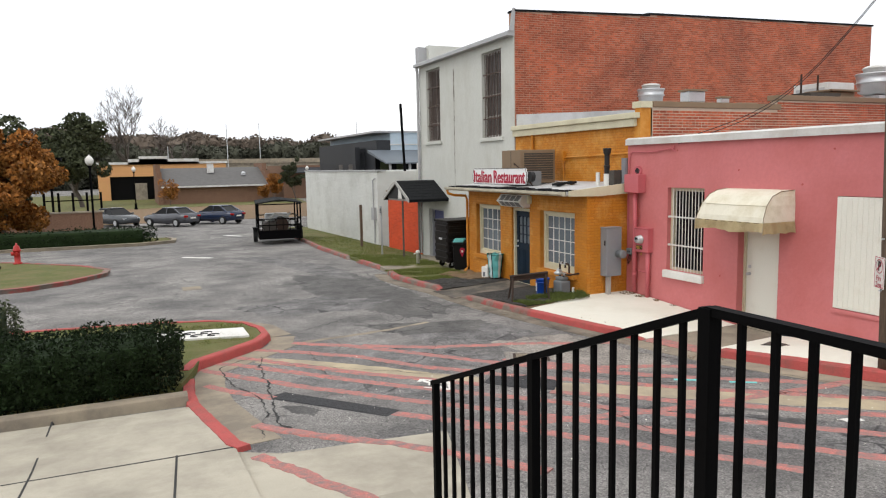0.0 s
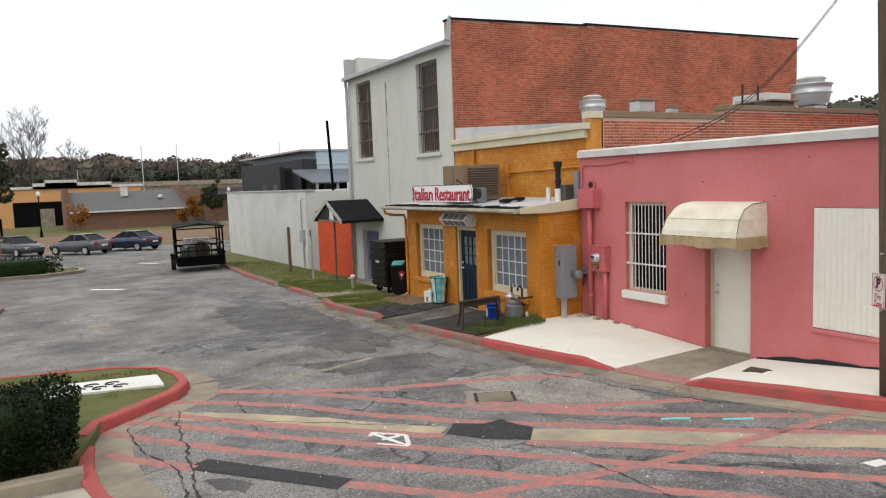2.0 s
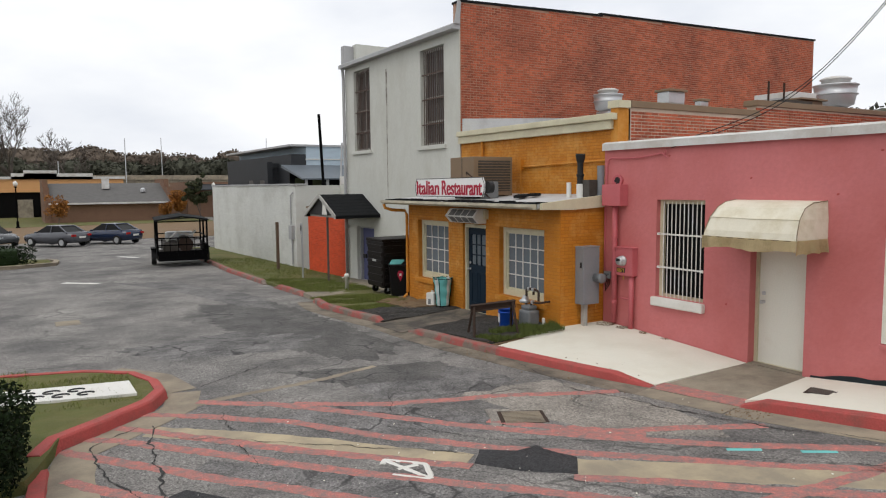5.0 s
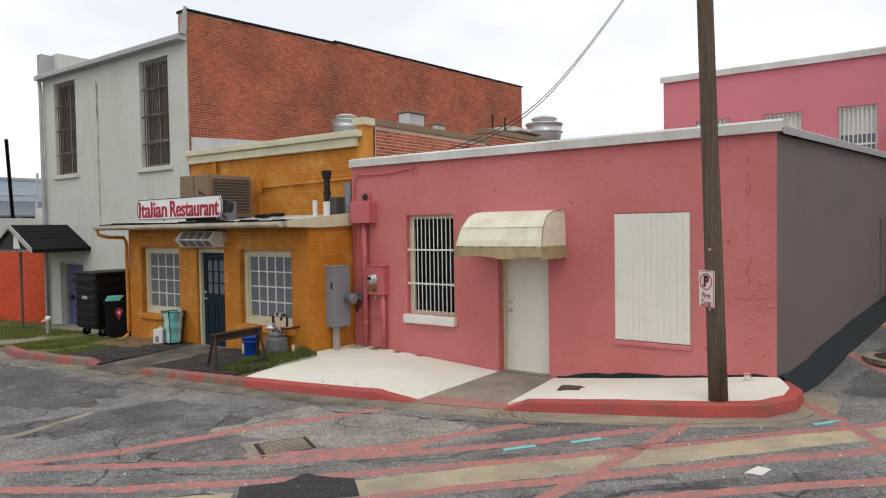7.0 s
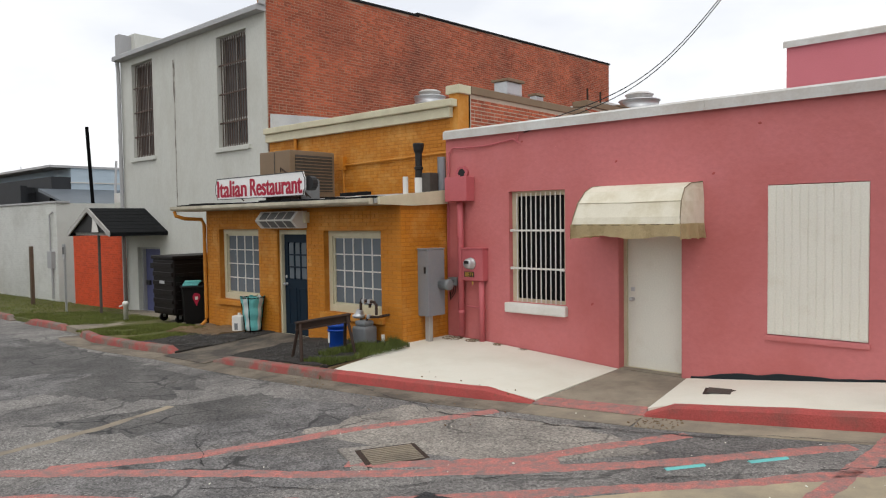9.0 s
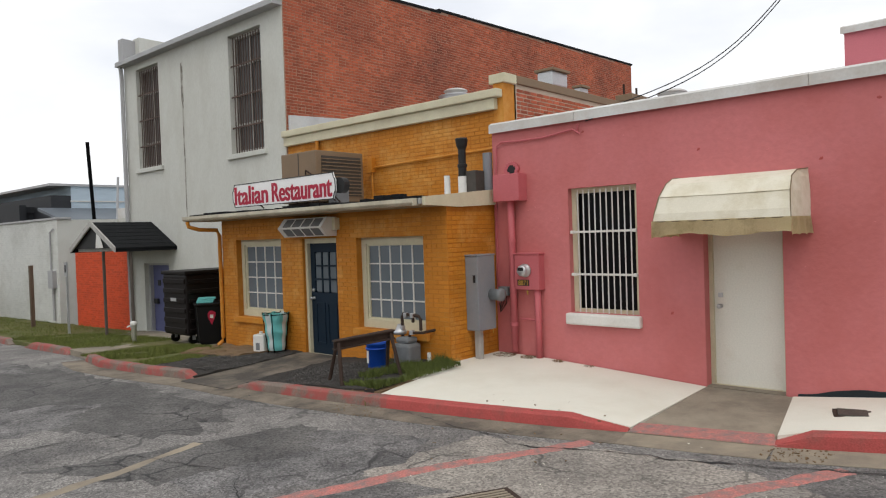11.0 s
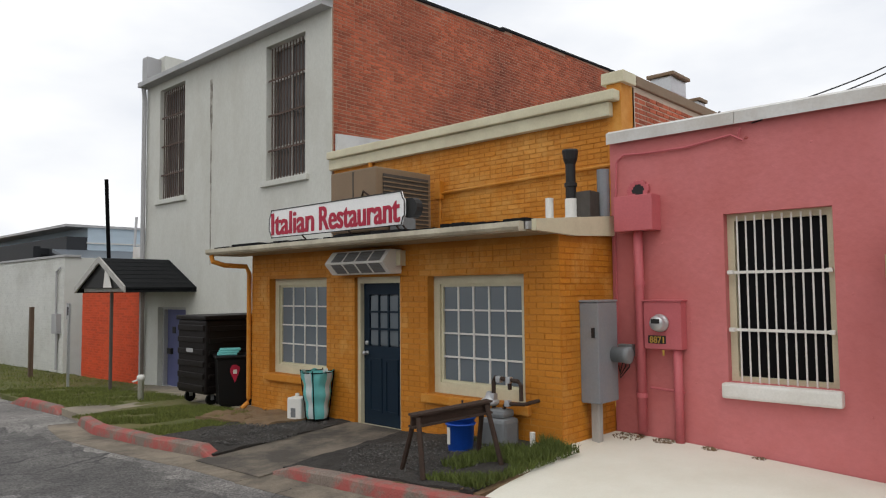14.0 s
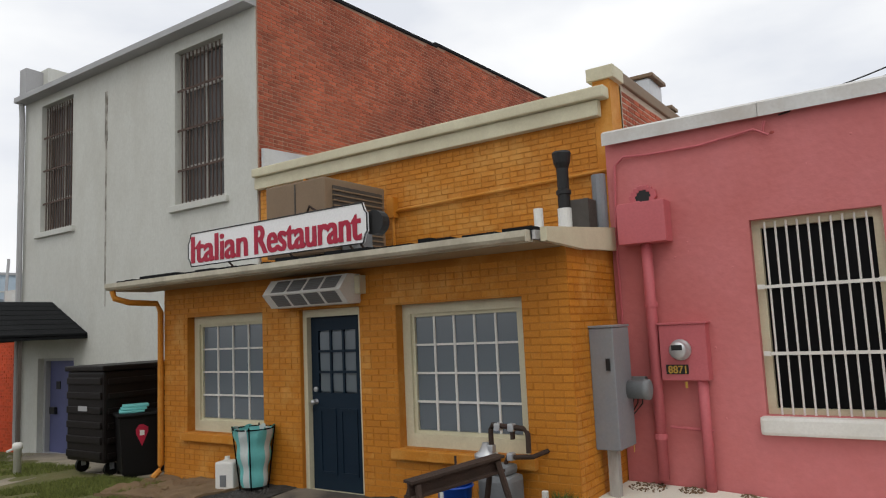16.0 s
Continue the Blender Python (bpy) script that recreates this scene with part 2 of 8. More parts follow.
M["white_brick"] = material("white_painted_brick", (0.66, 0.665, 0.63), (0.55, 0.555, 0.52), 0.8, 0.85, 0.3, 60, island=0.05, stain=(0.36, 0.35, 0.30), stain_scale=0.5, stain_amount=0.45, edge=(0.48, 0.72))
M["tan_brick"] = material("tan_brick", (0.42, 0.245, 0.125), (0.28, 0.155, 0.08), 2.0, 0.9, 0.3, 60, island=0.25)
M["tan_mortar"] = material("tan_mortar", (0.16, 0.11, 0.075), None, 2.0, 0.95, 0.2, 60)
M["cream"] = material("cream_paint", (0.64, 0.60, 0.43), (0.55, 0.51, 0.36), 2.0, 0.55, 0.08, 50, stain=(0.40, 0.34, 0.22), stain_scale=1.6, stain_amount=0.35)
M["gutter_paint"] = material("cream_gutter_paint", (0.60, 0.555, 0.43), (0.46, 0.42, 0.33), 2.5, 0.5, 0.05, 50, stain=(0.25, 0.21, 0.15), stain_scale=2.0, stain_amount=0.5)
M["white_paint"] = material("white_paint", (0.74, 0.73, 0.69), (0.64, 0.63, 0.59), 1.6, 0.55, 0.08, 50, stain=(0.50, 0.46, 0.38), stain_scale=1.5, stain_amount=0.3)
M["blue_door"] = material("navy_door_paint", (0.007, 0.019, 0.034), (0.005, 0.013, 0.025), 2.0, 0.55, 0.08, 40, spec=0.2)
M["purple_door"] = material("slate_blue_door_paint", (0.105, 0.115, 0.24), (0.07, 0.075, 0.16), 2.0, 0.6, 0.1, 40)
M["pane"] = glass("curtained_glass", (0.135, 0.16, 0.18), 0.12)
M["pane_dark"] = glass("dark_glass", (0.004, 0.004, 0.0045), 0.35, 0.12)
M["pane_old"] = glass("dusty_dark_glass", (0.055, 0.05, 0.048), 0.3)
M["bars"] = material("white_bar_paint", (0.72, 0.70, 0.66), (0.58, 0.55, 0.5), 4.0, 0.5, 0.05, 50)
M["rust_bars"] = material("rusty_bars", (0.10, 0.065, 0.05), (0.05, 0.035, 0.03), 5.0, 0.8, 0.2, 50)
M["old_wood"] = material("peeling_grey_wood", (0.46, 0.45, 0.42), (0.20, 0.19, 0.18), 4.0, 0.9, 0.3, 40, stretch=(3, 3, 0.6))
M["black_iron"] = material("black_iron_paint", (0.0025, 0.0025, 0.0028), None, 5.0, 0.6, 0.05, 50, spec=0.04)
M["shingle"] = material("black_shingle", (0.014, 0.015, 0.016), (0.006, 0.0065, 0.007), 5.0, 0.9, 0.5, 80, spec=0.15)
M["roof_white"] = material("white_roof_membrane", (0.62, 0.63, 0.63), (0.42, 0.42, 0.42), 0.9, 0.6, 0.1, 40, stain=(0.22, 0.21, 0.2), stain_scale=0.9, stain_amount=0.5)
M["canvas"] = material("cream_canvas", (0.74, 0.70, 0.575), (0.64, 0.60, 0.475), 1.6, 0.8, 0.15, 90, stain=(0.50, 0.43, 0.27), stain_scale=2.4, stain_amount=0.55, edge=(0.46, 0.68))
M["canvas_valance"] = material("yellowed_canvas", (0.68, 0.575, 0.345), (0.56, 0.455, 0.255), 2.0, 0.8, 0.15, 90, stain=(0.36, 0.27, 0.13), stain_scale=3.0, stain_amount=0.6, edge=(0.48, 0.66))
M["canvas_seam"] = material("dark_canvas_seam", (0.22, 0.17, 0.10), None, 4.0, 0.8, 0.1, 60)
M["door_cream"] = material("cream_door_paint", (0.75, 0.735, 0.655), (0.69, 0.67, 0.59), 1.4, 0.5, 0.06, 50, stain=(0.52, 0.45, 0.33), stain_scale=2.2, stain_amount=0.3, edge=(0.56, 0.74))
M["sign_white"] = material("white_sign_face", (0.84, 0.84, 0.83), (0.78, 0.78, 0.77), 1.5, 0.4, 0.0, 40)
# Cream soffit paint darkened to brown: the eave's shade is in this colour.
M["soffit"] = material("shaded_cream_soffit", (0.36, 0.275, 0.165), (0.25, 0.19, 0.115), 2.0, 0.8, 0.1, 50)
M["pole_wood"] = material("weathered_pole_wood", (0.165, 0.120, 0.084), (0.045, 0.033, 0.025), 5.0, 0.95, 0.8, 30, stretch=(7, 7, 0.22), speckle=(0.7, 1.25))
M["galv"] = material("galvanised_metal", (0.55, 0.56, 0.57), (0.42, 0.43, 0.44), 3.0, 0.4, 0.05, 40, metal=0.6)
M["box_grey"] = material("grey_box_paint", (0.225, 0.24, 0.265), (0.18, 0.19, 0.21), 2.0, 0.5, 0.06, 40, stain=(0.30, 0.27, 0.2), stain_scale=2.0, stain_amount=0.2)
M["plastic_black"] = material("black_plastic", (0.005, 0.0045, 0.0045), (0.003, 0.003, 0.003), 3.0, 0.5, 0.1, 40, spec=0.2)
M["brown_plastic"] = material("dark_brown_plastic", (0.010, 0.007, 0.006), (0.006, 0.0045, 0.004), 3.0, 0.5, 0.1, 40, spec=0.2)
M["brown_metal"] = material("tan_unit_paint", (0.225, 0.155, 0.095), (0.17, 0.115, 0.07), 2.0, 0.6, 0.08, 40)
M["unit_grille"] = material("dark_coil", (0.075, 0.065, 0.055), (0.04, 0.035, 0.03), 9.0, 0.7, 0.3, 60)
M["rust"] = material("rusty_steel", (0.05, 0.03, 0.021), (0.022, 0.015, 0.012), 7.0, 0.85, 0.4, 50)
M["blue_plastic"] = material("blue_plastic", (0.010, 0.075, 0.42), None, 3.0, 0.4, 0.03, 40)
M["red_letter"] = material("red_sign_letter", (0.43, 0.014, 0.045), None, 4.0, 0.5, 0.0, 40)
M["black_paint"] = material("black_paint", (0.015, 0.015, 0.015), None, 4.0, 0.5, 0.0, 40)
M["yellow_paint"] = material("gold_numeral", (0.55, 0.33, 0.06), None, 4.0, 0.5, 0.0, 40)
M["pink_paint"] = material("pink_painted_metal", (0.52, 0.13, 0.145), (0.42, 0.095, 0.105), 2.0, 0.6, 0.1, 40)
M["meter_grey"] = material("meter_grey", (0.19, 0.20, 0.205), (0.13, 0.135, 0.14), 6.0, 0.6, 0.15, 40)
M["leaf_dark"] = material("boxwood_leaf", (0.014, 0.025, 0.008), (0.004, 0.009, 0.003), 1.5, 0.75, 0, 30, island=0.6, spec=0.12)
M["leaf_green"] = material("dark_tree_leaf", (0.055, 0.065, 0.028), (0.03, 0.035, 0.016), 0.3, 0.8, 0, 30, island=0.45)
M["leaf_orange"] = material("autumn_leaf", (0.36, 0.13, 0.022), (0.15, 0.09, 0.02), 0.35, 0.8, 0, 30, island=0.5)
# Leaf tones paled and greyed: distance haze is mixed into both woods colours.
M["woods_brown"] = material("hazy_winter_woods", (0.135, 0.105, 0.080), (0.075, 0.060, 0.048), 0.05, 0.95, 0, 30, island=0.3)
M["woods_green"] = material("hazy_evergreen_woods", (0.070, 0.072, 0.050), (0.045, 0.046, 0.033), 0.05, 0.95, 0, 30, island=0.3)
M["asphalt_damp"] = material("damp_dark_asphalt", (0.145, 0.138, 0.130), (0.085, 0.081, 0.078), 0.8, 0.85, 0.6, 80, stain=(0.05, 0.048, 0.047), stain_scale=1.1, stain_amount=0.7)
cracked(M["asphalt_damp"], 1.4, 0.03, (0.03, 0.03, 0.03), 0.9)
M["ac_grille"] = material("grey_louvre", (0.17, 0.16, 0.15), (0.11, 0.105, 0.1), 6.0, 0.6, 0.1, 40)
M["leaf_brown"] = material("brown_tree_leaf", (0.115, 0.072, 0.042), (0.06, 0.045, 0.028), 0.2, 0.9, 0, 30, island=0.4)
M["bark"] = material("grey_bark", (0.12, 0.10, 0.085), (0.06, 0.05, 0.045), 4.0, 0.95, 0.5, 40)


# ---- helpers for meshes ----
def part(name, bm, mat, parent=None, label="", smooth=False):
    me = bpy.data.meshes.new(name)
    bm.to_mesh(me)
    bm.free()
    if isinstance(mat, str):
        mat = M[mat]
    me.materials.append(mat)
    if smooth:
        me.polygons.foreach_set("use_smooth", [True] * len(me.polygons))
    ob = new(name, me)
    if parent:
        ob.parent = parent
    if label:
        ob["label"] = label
    return ob


def thing(name, label, category, at=(0, 0, 0), kind="", group="", turn=0):
    ob = new(name)
    ob.matrix_world = pose(*at, 0, 0, turn)
    ob.empty_display_size = 0.1
    return tagged(ob, label, category, group, kind)


def box(x0, x1, y0, y1, z0, z1, bevel=0.0, bm=None):
    own = bmesh.new()
    bmesh.ops.create_cube(own, size=1.0)
    for v in own.verts:
        v.co = Vector(((x0 + x1) / 2 + v.co.x * (x1 - x0), (y0 + y1) / 2 + v.co.y * (y1 - y0), (z0 + z1) / 2 + v.co.z * (z1 - z0)))
    if bevel:
        bmesh.ops.bevel(own, geom=own.edges[:], offset=bevel, segments=2, affect="EDGES", profile=0.6)
    if bm is None:
        return own
    tmp = bpy.data.meshes.new("t")
    own.to_mesh(tmp)
    own.free()
    bm.from_mesh(tmp)
    bpy.data.meshes.remove(tmp)
    return bm


def tube(points, radius, sides=10, bm=None, cap=True, radii=None):
    """A round bar along points."""
    bm = bm or bmesh.new()
    pts = [Vector(p) for p in points]
    rings = []
    for i, p in enumerate(pts):
        d = (pts[min(i + 1, len(pts) - 1)] - pts[max(i - 1, 0)]).normalized()
        side = d.cross(Vector((0, 0, 1)) if abs(d.z) < 0.95 else Vector((1, 0, 0))).normalized()
        up = side.cross(d)
        r = radii[i] if radii else radius
        rings.append([bm.verts.new(p + r * (math.cos(2 * math.pi * k / sides) * side + math.sin(2 * math.pi * k / sides) * up)) for k in range(sides)])
    for a, b in zip(rings, rings[1:]):
        for k in range(sides):
            bm.faces.new((a[k], a[(k + 1) % sides], b[(k + 1) % sides], b[k]))
    if cap:
        bm.faces.new(rings[0][::-1])
        bm.faces.new(rings[-1])
    return bm


def lathe(profile, at=(0, 0, 0), sides=20, bm=None):
    """A turned body from (radius, z) pairs round the upright axis at at."""
    bm = bm or bmesh.new()
    rings = [[bm.verts.new((at[0] + r * math.cos(2 * math.pi * k / sides), at[1] + r * math.sin(2 * math.pi * k / sides), at[2] + z)) for k in range(sides)] for r, z in profile]
    for a, b in zip(rings, rings[1:]):
        for k in range(sides):
            bm.faces.new((a[k], a[(k + 1) % sides], b[(k + 1) % sides], b[k]))
    bm.faces.new(rings[0][::-1])
    bm.faces.new(rings[-1])
    return bm


def prism(outline, axis, a0, a1, bm=None):
    """A plane outline pushed from a0 to a1 along an axis; the outline holds the other two coordinates in order."""
    bm = bm or bmesh.new()

    def place(p, a):
        q = list(p)
        q.insert("xyz".index(axis), a)
        return q
    lo = [bm.verts.new(place(p, a0)) for p in outline]
    hi = [bm.verts.new(place(p, a1)) for p in outline]
    n = len(outline)
    bm.faces.new(lo[::-1])
    bm.faces.new(hi)
    for i in range(n):
        bm.faces.new((lo[i], lo[(i + 1) % n], hi[(i + 1) % n], hi[i]))
    bmesh.ops.recalc_face_normals(bm, faces=bm.faces[:])
    return bm


def wall_with_holes(axis, at, thick, u0, u1, z0, z1, holes):
    """A wall across an axis ('x' or 'y') from at to at + thick, with openings (u0, u1, z0, z1) cut right through."""
    us = sorted({u0, u1, *[h[0] for h in holes], *[h[1] for h in holes]})
    zs = sorted({z0, z1, *[h[2] for h in holes], *[h[3] for h in holes]})
    bm = bmesh.new()

    def solid(i, j):
        if not (0 <= i < len(us) - 1 and 0 <= j < len(zs) - 1):
            return False
        u, z = (us[i] + us[i + 1]) / 2, (zs[j] + zs[j + 1]) / 2
        return not any(h[0] < u < h[1] and h[2] < z < h[3] for h in holes)
    cache = {}

    def vert(i, j, k):
        key = (i, j, k)
        if key not in cache:
            a = at + thick * k
            cache[key] = bm.verts.new((a, us[i], zs[j]) if axis == "x" else (us[i], a, zs[j]))
        return cache[key]
    for i in range(len(us) - 1):
        for j in range(len(zs) - 1):
            if not solid(i, j):
                continue
            for k in (0, 1):
                bm.faces.new((vert(i, j, k), vert(i + 1, j, k), vert(i + 1, j + 1, k), vert(i, j + 1, k)))
            for di, dj, e in ((-1, 0, ((i, j), (i, j + 1))), (1, 0, ((i + 1, j), (i + 1, j + 1))), (0, -1, ((i, j), (i + 1, j))), (0, 1, ((i, j + 1), (i + 1, j + 1)))):
                if not solid(i + di, j + dj):
                    (a, b), (c, d) = e
                    bm.faces.new((vert(a, b, 0), vert(c, d, 0), vert(c, d, 1), vert(a, b, 1)))
    bmesh.ops.recalc_face_normals(bm, faces=bm.faces[:])
    return bm


def stuff_mesh(name, verts, faces, mat, parent=None, label="", smooth=False):
    me = bpy.data.meshes.new(name)
    me.from_pydata(verts, [], faces)
    me.materials.append(M[mat])
    if smooth:
        me.polygons.foreach_set("use_smooth", [True] * len(me.polygons))
    ob = new(name, me)
    if parent:
        ob.parent = parent
    if label:
        ob["label"] = label
    return ob


def bricks(axis, face, out, u0, u1, z0, z1, holes=(), length=0.203, course=0.0677, joint=0.010, proud=0.006, rng=None, keep=None, header=6):
    """Bricks of a wall in running bond: list of (u0, u1, z0, z1, depth) clipped to the wall and its openings."""
    rng = rng or random.Random(3)
    rows = int((z1 - z0) / course)
    made = []
    for r in range(rows):
        a, b = z0 + r * course + joint / 2, z0 + (r + 1) * course - joint / 2
        step = length if (header == 0 or r % header) else length / 2
        u = u0 - (step / 2 if r % 2 else 0)
        while u < u1:
            p, q = max(u + joint / 2, u0), min(u + step - joint / 2, u1)
            u += step
            spans = [(p, q)]
            for h in holes:
                if b > h[2] + 0.004 and a < h[3] - 0.004:
                    nxt = []
                    for s, e in spans:
                        if e <= h[0] or s >= h[1]:
                            nxt.append((s, e))
                        else:
                            if s < h[0] - 0.03:
                                nxt.append((s, h[0]))
                            if e > h[1] + 0.03:
                                nxt.append((h[1], e))
                    spans = nxt
            for s, e in spans:
                if e - s > 0.03:
                    made.append((s, e, a, b, proud * rng.uniform(0.5, 1.4)))
    return made


def brick_mesh(name, axis, face, out, blist, mat, parent, label=""):
    """Joins bricks into one mesh; out is the sign of the way that the wall faces."""
    V, F = [], []
    for s, e, a, b, d in blist:
        k = len(V)
        c = 0.003
        f, o = face + out * d, face - out * 0.01
        ring = [(s, a), (e, a), (e, b), (s, b)]
        inn = [(s + c, a + c), (e - c, a + c), (e - c, b - c), (s + c, b - c)]
        for u, z in ring:
            V.append((o, u, z) if axis == "x" else (u, o, z))
        for u, z in inn:
            V.append((f, u, z) if axis == "x" else (u, f, z))
        flip = (axis == "x") == (out < 0)
        quads = [(4, 5, 6, 7), (0, 1, 5, 4), (1, 2, 6, 5), (2, 3, 7, 6), (3, 0, 4, 7)]
        for q in quads:
            q = q[::-1] if flip else q
            F.append(tuple(k + i for i in q))
    ob = stuff_mesh(name, V, F, mat, parent, label)
    ob["kind"] = "stuff"
    return ob


# ---- ground ----
def smooth01(t):
    t = min(1.0, max(0.0, t))
    return t * t * (3 - 2 * t)


def G(x, y):
    """Height of the roadway."""
    rise = 0.56 + 0.64 * (1 - smooth01((x - 2.0) / 6.0))
    s = 12.8 - y
    near = 0.5 * (s + math.sqrt(s * s + 0.8))
    near = 7.0 - 0.5 * ((7.0 - near) + math.sqrt((7.0 - near) ** 2 + 0.4))
    z = -0.095 + 0.082 * near * rise
    f = y - 19.0
    far = 0.5 * (f + math.sqrt(f * f + 4.0))
    far = 44.0 - 0.5 * ((44.0 - far) + math.sqrt((44.0 - far) ** 2 + 4.0))
    z -= 0.0235 * far
    z += 0.105 * max(0.0, min(x, 24.0) - 11.9) * smooth01((9.2 - y) / 1.0) * smooth01((x - 11.9) / 2.0)
    return z

def axis_steps(lo, hi, step, far):
    c = list(np.arange(lo, hi + 1e-6, step))
    left, right, w = [lo], [hi], step
    while right[-1] < far:
        w *= 1.5
        left.append(left[-1] - w)
        right.append(right[-1] + w)
    return left[:0:-1] + [float(v) for v in c] + right[1:]


def ground_sheet():
    xs, ys = axis_steps(-9.0, 22.0, 0.3, 1600.0), axis_steps(-6.0, 46.0, 0.3, 1600.0)
    def under(x, y):
        edge_x = float(np.interp(y, [8.2, 8.6, 9.7, 11.1, 12.45, 15.3, 18, 22, 24.4, 33, 45, 56, 57], [11.9, 10.3, 9.72, 9.36, 9.2, 8.62, 8.28, 8.02, 8.4, 8.6, 9.5, 11, 60])) + 0.35
        return 0.35 if 8.3 < y < 57 and edge_x < x < 30 else 0.0
    V = [(x, y, G(x, y) - under(x, y)) for y in ys for x in xs]
    n = len(xs)
    F = [(j * n + i, j * n + i + 1, (j + 1) * n + i + 1, (j + 1) * n + i) for j in range(len(ys) - 1) for i in range(n - 1)]
    return tagged(stuff_mesh("ground", V, F, "asphalt", smooth=True), "grey cracked weathered asphalt roadway sloping down the street", "road", kind="structure")


ground_sheet()


def resample(pts, step):
    pts = [Vector(p) for p in pts]
    out = [pts[0]]
    for a, b in zip(pts, pts[1:]):
        n = max(1, int((b - a).length / step))
        out += [a.lerp(b, k / n) for k in range(1, n + 1)]
    return out


def along(pts, n):
    """n + 1 points evenly spaced along a polyline."""
    pts = [Vector(p) for p in pts]
    lens = [0.0]
    for a, b in zip(pts, pts[1:]):
        lens.append(lens[-1] + (b - a).length)
    out = []
    for k in range(n + 1):
        d, i = lens[-1] * k / n, 0
        while i < len(pts) - 2 and lens[i + 1] < d:
            i += 1
        out.append(pts[i].lerp(pts[i + 1], (d - lens[i]) / max(1e-9, lens[i + 1] - lens[i])))
    return out


def loft(name, A, B, mat, label="", category="", rows=24, cols=10, drop=0.25, kind="structure", rough=0.0, parent=None, above=None):
    """A slab whose top spans two edge lines; points without a height lie on the roadway plus above."""
    def lift(p):
        return p if len(p) == 3 else (p[0], p[1], G(*p) + (above or 0.0))
    A, B = along([lift(p) for p in A], rows), along([lift(p) for p in B], rows)
    bm = bmesh.new()
    grid = []
    for a, b in zip(A, B):
        line = []
        for k in range(cols + 1):
            p = a.lerp(b, k / cols)
            if rough:
                p.z += rough * noise.noise((p.x * 3, p.y * 3, 0.0)) + rough * 0.6 * noise.noise((p.x * 11, p.y * 11, 4.0))
            line.append(bm.verts.new(p))
        grid.append(line)
    for r in range(rows):
        for k in range(cols):
            bm.faces.new((grid[r][k], grid[r][k + 1], grid[r + 1][k + 1], grid[r + 1][k]))
    rim = [grid[0][k] for k in range(cols + 1)] + [grid[r][cols] for r in range(1, rows + 1)] + [grid[rows][k] for k in range(cols - 1, -1, -1)] + [grid[r][0] for r in range(rows - 1, 0, -1)]
    low = [bm.verts.new(v.co - Vector((0, 0, drop))) for v in rim]
    n = len(rim)
    for i in range(n):
        bm.faces.new((rim[i], low[i], low[(i + 1) % n], rim[(i + 1) % n]))
    bmesh.ops.recalc_face_normals(bm, faces=bm.faces[:])
    ob = part(name, bm, mat, parent)
    return tagged(ob, label, category, kind=kind) if label else ob


def kerb(path, heights, mat, label, width=0.16, name="kerb", step=0.25):
    """A kerbstone line; the path is its road-side foot, the kerb lies on the right of it."""
    path3 = resample([(p[0], p[1], h) for p, h in zip(path, heights)], step)
    bm = bmesh.new()
    rings = []
    for i, p in enumerate(path3):
        d = (path3[min(i + 1, len(path3) - 1)] - path3[max(i - 1, 0)])
        d.z = 0
        d.normalize()
        side = Vector((d.y, -d.x, 0))
        h = p.z
        wob = 0.006 * noise.noise((p.x * 2.3, p.y * 2.3, 1.0))
        prof = [(0, -0.12), (0.0, 0.0), (0.012, h * 0.55), (0.022, h * 0.85), (0.045, h), (width, h + 0.004), (width, -0.12)]
        rings.append([bm.verts.new(Vector((p.x, p.y, G(p.x, p.y) + z + (wob if z > 0 else 0))) + side * (o + wob)) for o, z in prof])
    m = len(rings[0])
    for a, b in zip(rings, rings[1:]):
        for k in range(m - 1):
            bm.faces.new((a[k], a[k + 1], b[k + 1], b[k]))
    bm.faces.new(rings[0])
    bm.faces.new(rings[-1][::-1])
    bmesh.ops.recalc_face_normals(bm, faces=bm.faces[:])
    return tagged(part(name, bm, mat), label, "kerb", kind="structure")


H = 0.13
K_CORNER = [(11.72, 8.14), (11.3, 7.92), (10.75, 7.9), (10.3, 8.13), (10.0, 8.75), (9.72, 9.7), (9.42, 10.8), (9.36, 11.1)]
K_PINK = [(9.22, 12.45), (9.07, 13.05), (8.95, 13.6), (8.62, 15.3)]
K_WORN = [(8.62, 15.3), (8.42, 16.5), (8.3, 17.75), (8.28, 18.05)]
K_LAWN = [(8.24, 19.15), (8.2, 19.4), (8.08, 20.5), (8.02, 22.0), (8.2, 23.0), (8.3, 23.3)]
K_MID = [(8.4, 24.4), (8.4, 24.7), (8.42, 26.6), (8.42, 27.0)]
K_FAR = [(8.4, 28.0), (8.45, 28.4), (8.6, 33.0), (8.95, 37.0), (9.5, 45.0), (10.5, 53.0)]
kerb(K_CORNER, [H + 0.03] * 6 + [H, 0.02], "kerb_red", "red-painted rounded concrete corner kerb below the pink wall")
kerb(K_PINK, [0.02, H, H, H], "kerb_red", "red-painted concrete kerb beside the pale apron")
kerb(K_WORN, [H, H, H * 0.8, 0.02], "kerb_worn", "broken kerb with worn red paint")
kerb(K_LAWN, [0.02, H, H, H, H, 0.02], "kerb_worn", "worn red-painted kerb along the lawn")
kerb(K_MID, [0.02, H, H, 0.02], "kerb_worn", "short worn red-painted kerb between walkways")
kerb(K_FAR, [0.02, H, H, H, H, H], "kerb_worn", "worn concrete kerb along the far lawn")


